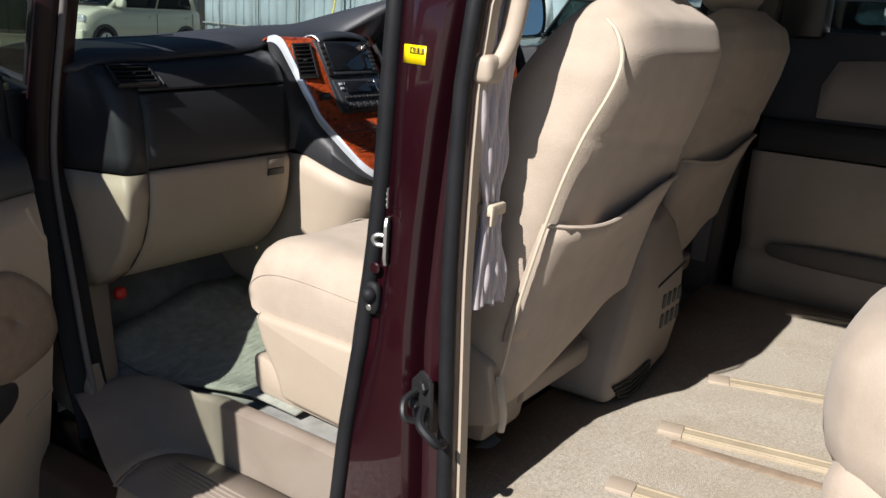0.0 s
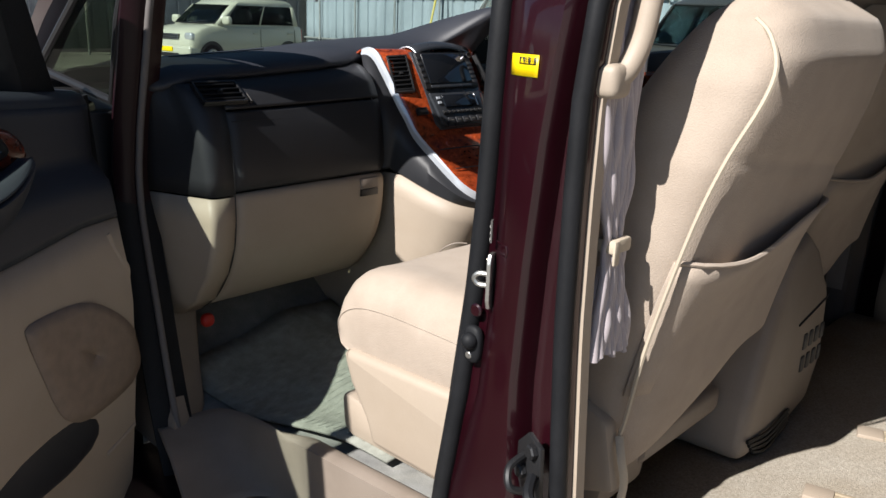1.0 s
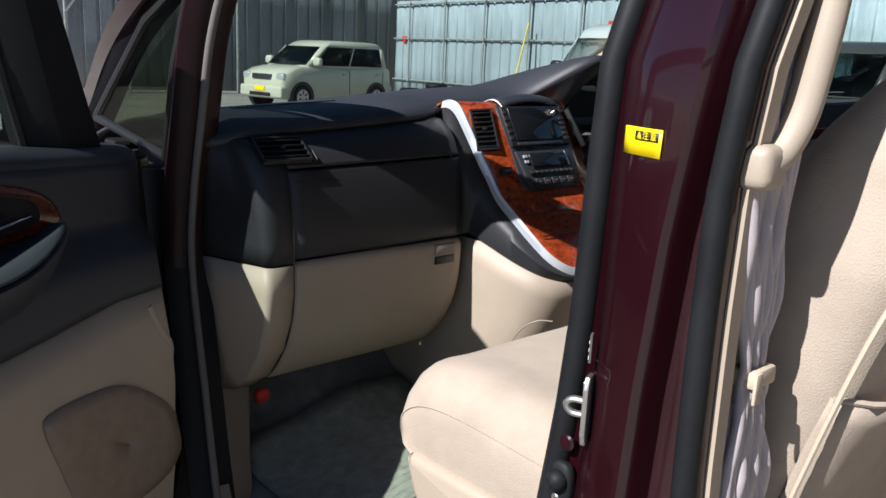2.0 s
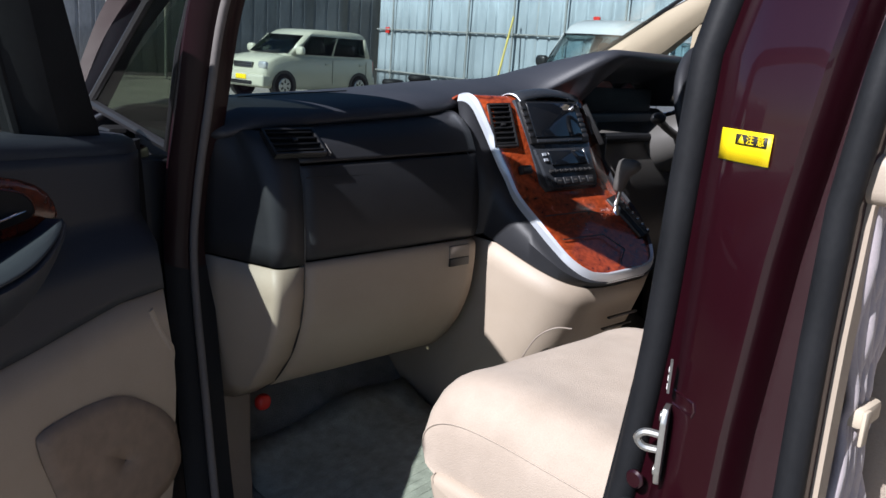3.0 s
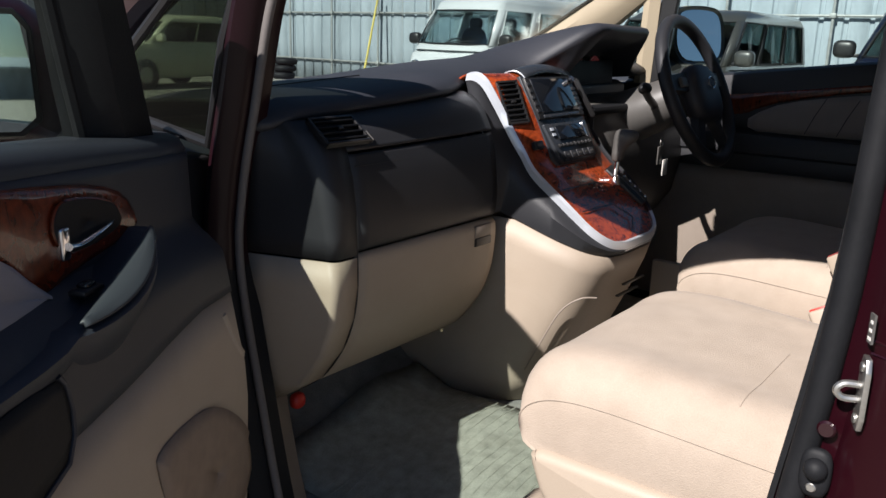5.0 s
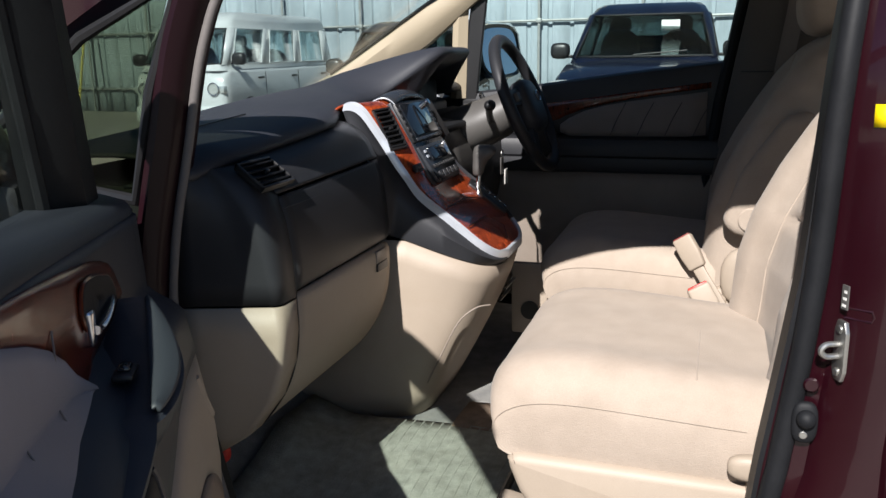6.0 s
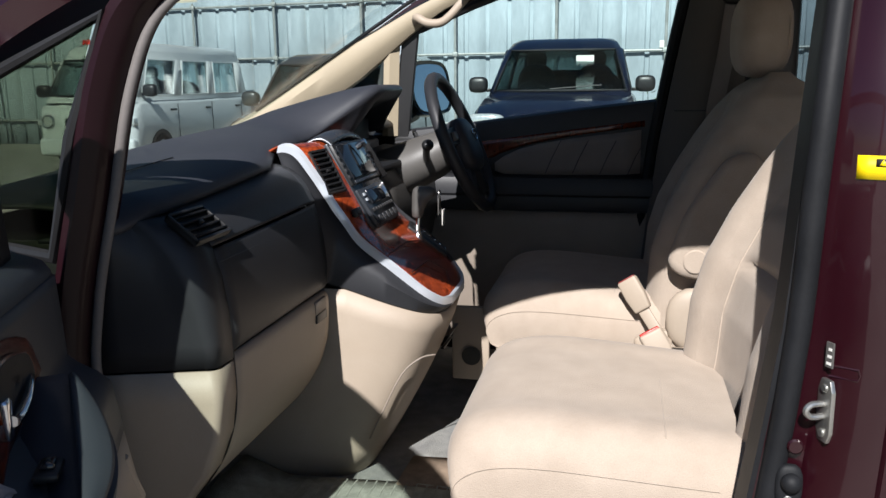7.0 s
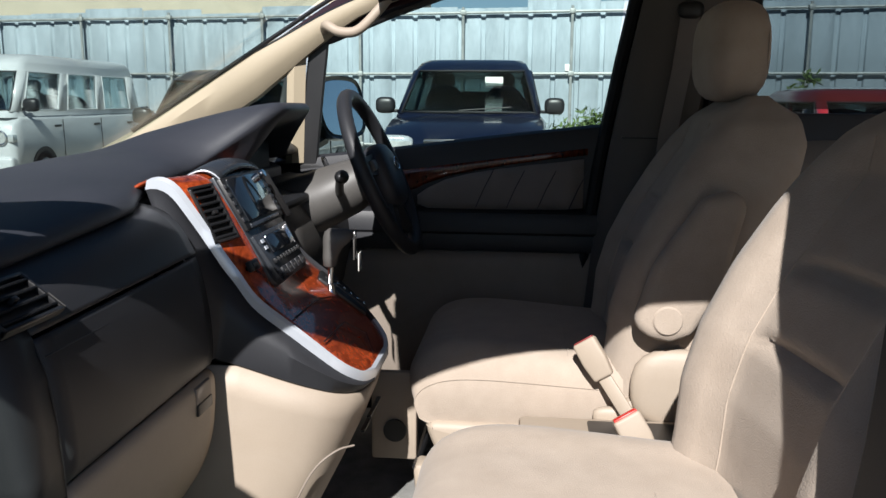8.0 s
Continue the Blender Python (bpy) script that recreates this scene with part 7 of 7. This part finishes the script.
            part("turn_lamp", box(-0.012, 0.10, s * W * 0.93 - 0.045, s * W * 0.93 + 0.045, lamp_z - 0.06, lamp_z + 0.05, 0.015, m=m), LAMP, lamp)
        else:
            part("headlamp", blob((0.075, s * W * 0.78, lamp_z), (0.06, lamp_w / 2, 0.085), power=3.5, m=m), LAMP, car, "clear headlamp")
        part("tail_lamp", box(length - 0.10, length - 0.005, s * W * 0.86 - 0.06, s * W * 0.86 + 0.06, belt_z - 0.32, belt_z - 0.04, 0.02, m=m), AMBER, car, "red tail lamp")
        for wx in (length * axles[0], length * axles[1]):
            part("wheel_arch", cyl((wx, s * W - 0.125 if s > 0 else s * W - 0.005, 0.30), 0.335, 0.130, "y", 28, m=m), BLACK, car)
            whl = part("wheel", tube([m @ p for p in ring((wx, s * (W - 0.058), 0.30), 0.225, 28, "y")], 0.078, 10, closed=True), RUBBER, car, "black tyre")
            part("rim", cyl((wx, s * (W - 0.028) - 0.05, 0.30), 0.17, 0.10, "y", 20, bev=0.015, m=m), STEEL, whl)
            for k in range(6):
                part("spoke_slot", box(-0.02, 0.02, -0.006, 0.006, 0.06, 0.13, 0.005, m=m @ Matrix.Translation((wx, s * (W + 0.023), 0.30)) @ Matrix.Rotation(k * math.pi / 3, 4, "Y")), BLACK, whl)
    grille = part("grille", box(-0.015, 0.06, -W * 0.42, W * 0.42, lamp_z - 0.07, lamp_z + 0.05, 0.015, m=m), BLACK, car, "dark grille")
    for k in range(3):
        part("grille_bar", box(-0.022, 0.0, -W * 0.42, W * 0.42, lamp_z - 0.055 + 0.04 * k, lamp_z - 0.045 + 0.04 * k, 0.003, m=m), CHROME, grille)
    part("bumper", box(-0.05, 0.30, -W * 0.97, W * 0.97, 0.26, 0.52, 0.05, 3, m=m), paint, car)
    part("air_intake", box(-0.057, 0.0, -W * 0.5, W * 0.5, 0.29, 0.38, 0.02, m=m), BLACK, car)
    part("number_plate", box(-0.064, -0.04, -0.17, 0.17, 0.40, 0.50, 0.006, m=m), plate, car)
    part("rear_bumper", box(length - 0.25, length + 0.05, -W * 0.97, W * 0.97, 0.28, 0.55, 0.05, 3, m=m), paint, car)
    return car


def spot(x, y, turn=0.0):
    return Matrix.Translation((x, y, 0)) @ Matrix.Rotation(radians(turn), 4, "Z")


# every vehicle stands with its tail to the fence
parked("kei_wagon", "small cream boxy wagon parked in the yard", spot(8.3, 16.1, 8), 3.4, 1.475, 1.55, CREAM_PAINT, 0.75, 0.95, (0.62, 3.36), 0.80, 0.10, 0.05, 2, 0.72, plate=YELLOW, glass=SUV_GLASS, hood=(0.82, 0.96), axles=(0.16, 0.845), gap=0.03)
parked("white_van", "white one-box van parked by the fence", spot(9.75, 8.3, 0), 4.2, 1.69, 1.99, WHITE_PAINT, 0.25, 1.08, (0.06, 4.12), 0.72, 0.19, 0.0, 3, 0.78, glass=VAN_GLASS, round_lamp=True, gap=0.075, crest=0.62, trim=WHITE_PAINT, mirror_paint=BLACK)
parked("dark_minivan", "dark bronze minivan parked by the fence", spot(7.4, 4.0, 0), 4.6, 1.75, 1.72, BRONZE_PAINT, 0.95, 1.0, (0.75, 4.5), 0.95, 0.14, 0.05, 3, 0.75, glass=SUV_GLASS)
parked("dark_suv", "dark blue sport utility car with pale headlamps", spot(7.15, 1.0, 0), 4.7, 1.80, 1.85, NAVY_PAINT, 1.15, 1.15, (1.02, 4.45), 0.92, 0.26, 0.15, 2, 0.90, lamp_w=0.42, tag=True, glass=SUV_GLASS, hood=(0.93, 1.16), mirror_paint=BLACK)
parked("red_hatchback", "red hatchback with a white roof", spot(6.6, -3.4, 0), 3.6, 1.60, 1.50, RED_PAINT, 0.85, 0.95, (0.70, 3.45), 0.65, 0.12, 0.05, 2, 0.70, roof_paint=WHITE_PAINT, glass=SUV_GLASS)


# bushes, trees and a house beyond the fence
def clump(name, label, centre, size, count, leaf, seed, trunk=None):
    rnd = random.Random(seed)
    t = thing(name, (centre[0], centre[1], 0), label, "tree" if trunk else "bush")
    vs, fs = [], []
    lobes = [(rnd.uniform(-0.6, 0.6), rnd.uniform(-0.6, 0.6), rnd.uniform(-0.5, 0.6), rnd.uniform(0.35, 0.6)) for _ in range(9)]
    for _ in range(count):
        lx, ly, lz, lr = rnd.choice(lobes)
        v = Vector((rnd.gauss(0, 1), rnd.gauss(0, 1), rnd.gauss(0, 1))).normalized() * lr * rnd.uniform(0.6, 1.05)
        p = Vector((centre[0] + size[0] * (lx + v.x), centre[1] + size[1] * (ly + v.y), max(0.05, centre[2] + size[2] * (lz + v.z))))
        a, b = Vector((rnd.gauss(0, 1), rnd.gauss(0, 1), rnd.gauss(0, 1))).normalized(), Vector((rnd.gauss(0, 1), rnd.gauss(0, 1), rnd.gauss(0, 1))).normalized()
        k = len(vs)
        vs += [p - a * leaf, p + b * leaf * 0.4, p + a * leaf, p - b * leaf * 0.4]
        fs.append((k, k + 1, k + 2, k + 3))
    me = bpy.data.meshes.new("crown")
    me.from_pydata(vs, [], fs)
    me.materials.append(GREEN)
    ob = new("crown", me)
    ob.parent = t
    ob.matrix_parent_inverse = Matrix.Translation(t.location).inverted()
    if trunk:
        part("trunk", tube([(centre[0], centre[1], 0), (centre[0] + 0.1, centre[1], trunk * 0.6), (centre[0], centre[1] + 0.1, trunk)], [0.22, 0.16, 0.08], 10), BARK, t)


clump("bush", "green weeds growing at the foot of the fence", (12.75, -0.50, 0.62), (0.35, 0.55, 0.62), 900, 0.07, 3)
clump("bush", "tall weeds growing at the foot of the fence", (12.4, -3.95, 0.85), (0.25, 0.40, 1.0), 900, 0.08, 4)
clump("tree", "leafy tree beyond the fence", (19.5, 24.5, 5.2), (3.0, 3.0, 2.0), 2600, 0.22, 5, 4.5)
clump("tree", "leafy tree beyond the fence", (22.5, 19.0, 4.2), (2.6, 2.6, 1.4), 2200, 0.22, 6, 3.8)
house = thing("house", (27, 20, 0), "beige stucco house beyond the fence", "house")
part("wall", box(24, 31, 4, 22, 0, 6.4, 0.03), STUCCO, house)
part("roof", prism([(3.4, 6.4), (22.6, 6.4), (22.6, 6.7), (13, 8.2), (3.4, 6.7)], "x", 23.4, 31.6, 0.04), ROOF_TILE, house, "pale weathered tiled roof")
for y in (6.0, 9.0, 12.0, 15.0, 18.0):
    wnd = part("window", box(23.96, 24.02, y, y + 1.4, 4.75, 6.1, 0.02), WHITE_TAG, house)
    part("pane", box(23.94, 23.97, y + 0.1, y + 1.3, 4.85, 6.0, 0.01), CAR_GLASS, wnd)

# a low shed across the yard behind
barn = thing("low_shed", (-46, -86, 0), "long low grey shed with a pale roof", "shed")
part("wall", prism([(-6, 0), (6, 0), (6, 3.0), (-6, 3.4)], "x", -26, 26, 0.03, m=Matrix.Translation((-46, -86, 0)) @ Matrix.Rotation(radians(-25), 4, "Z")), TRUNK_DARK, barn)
part("roof", prism([(-6.6, 3.4), (6.6, 3.0), (6.6, 3.2), (0, 4.3), (-6.6, 3.6)], "x", -26.5, 26.5, 0.02, m=Matrix.Translation((-46, -86, 0)) @ Matrix.Rotation(radians(-25), 4, "Z")), FENCE, barn, "pale sheet roof")
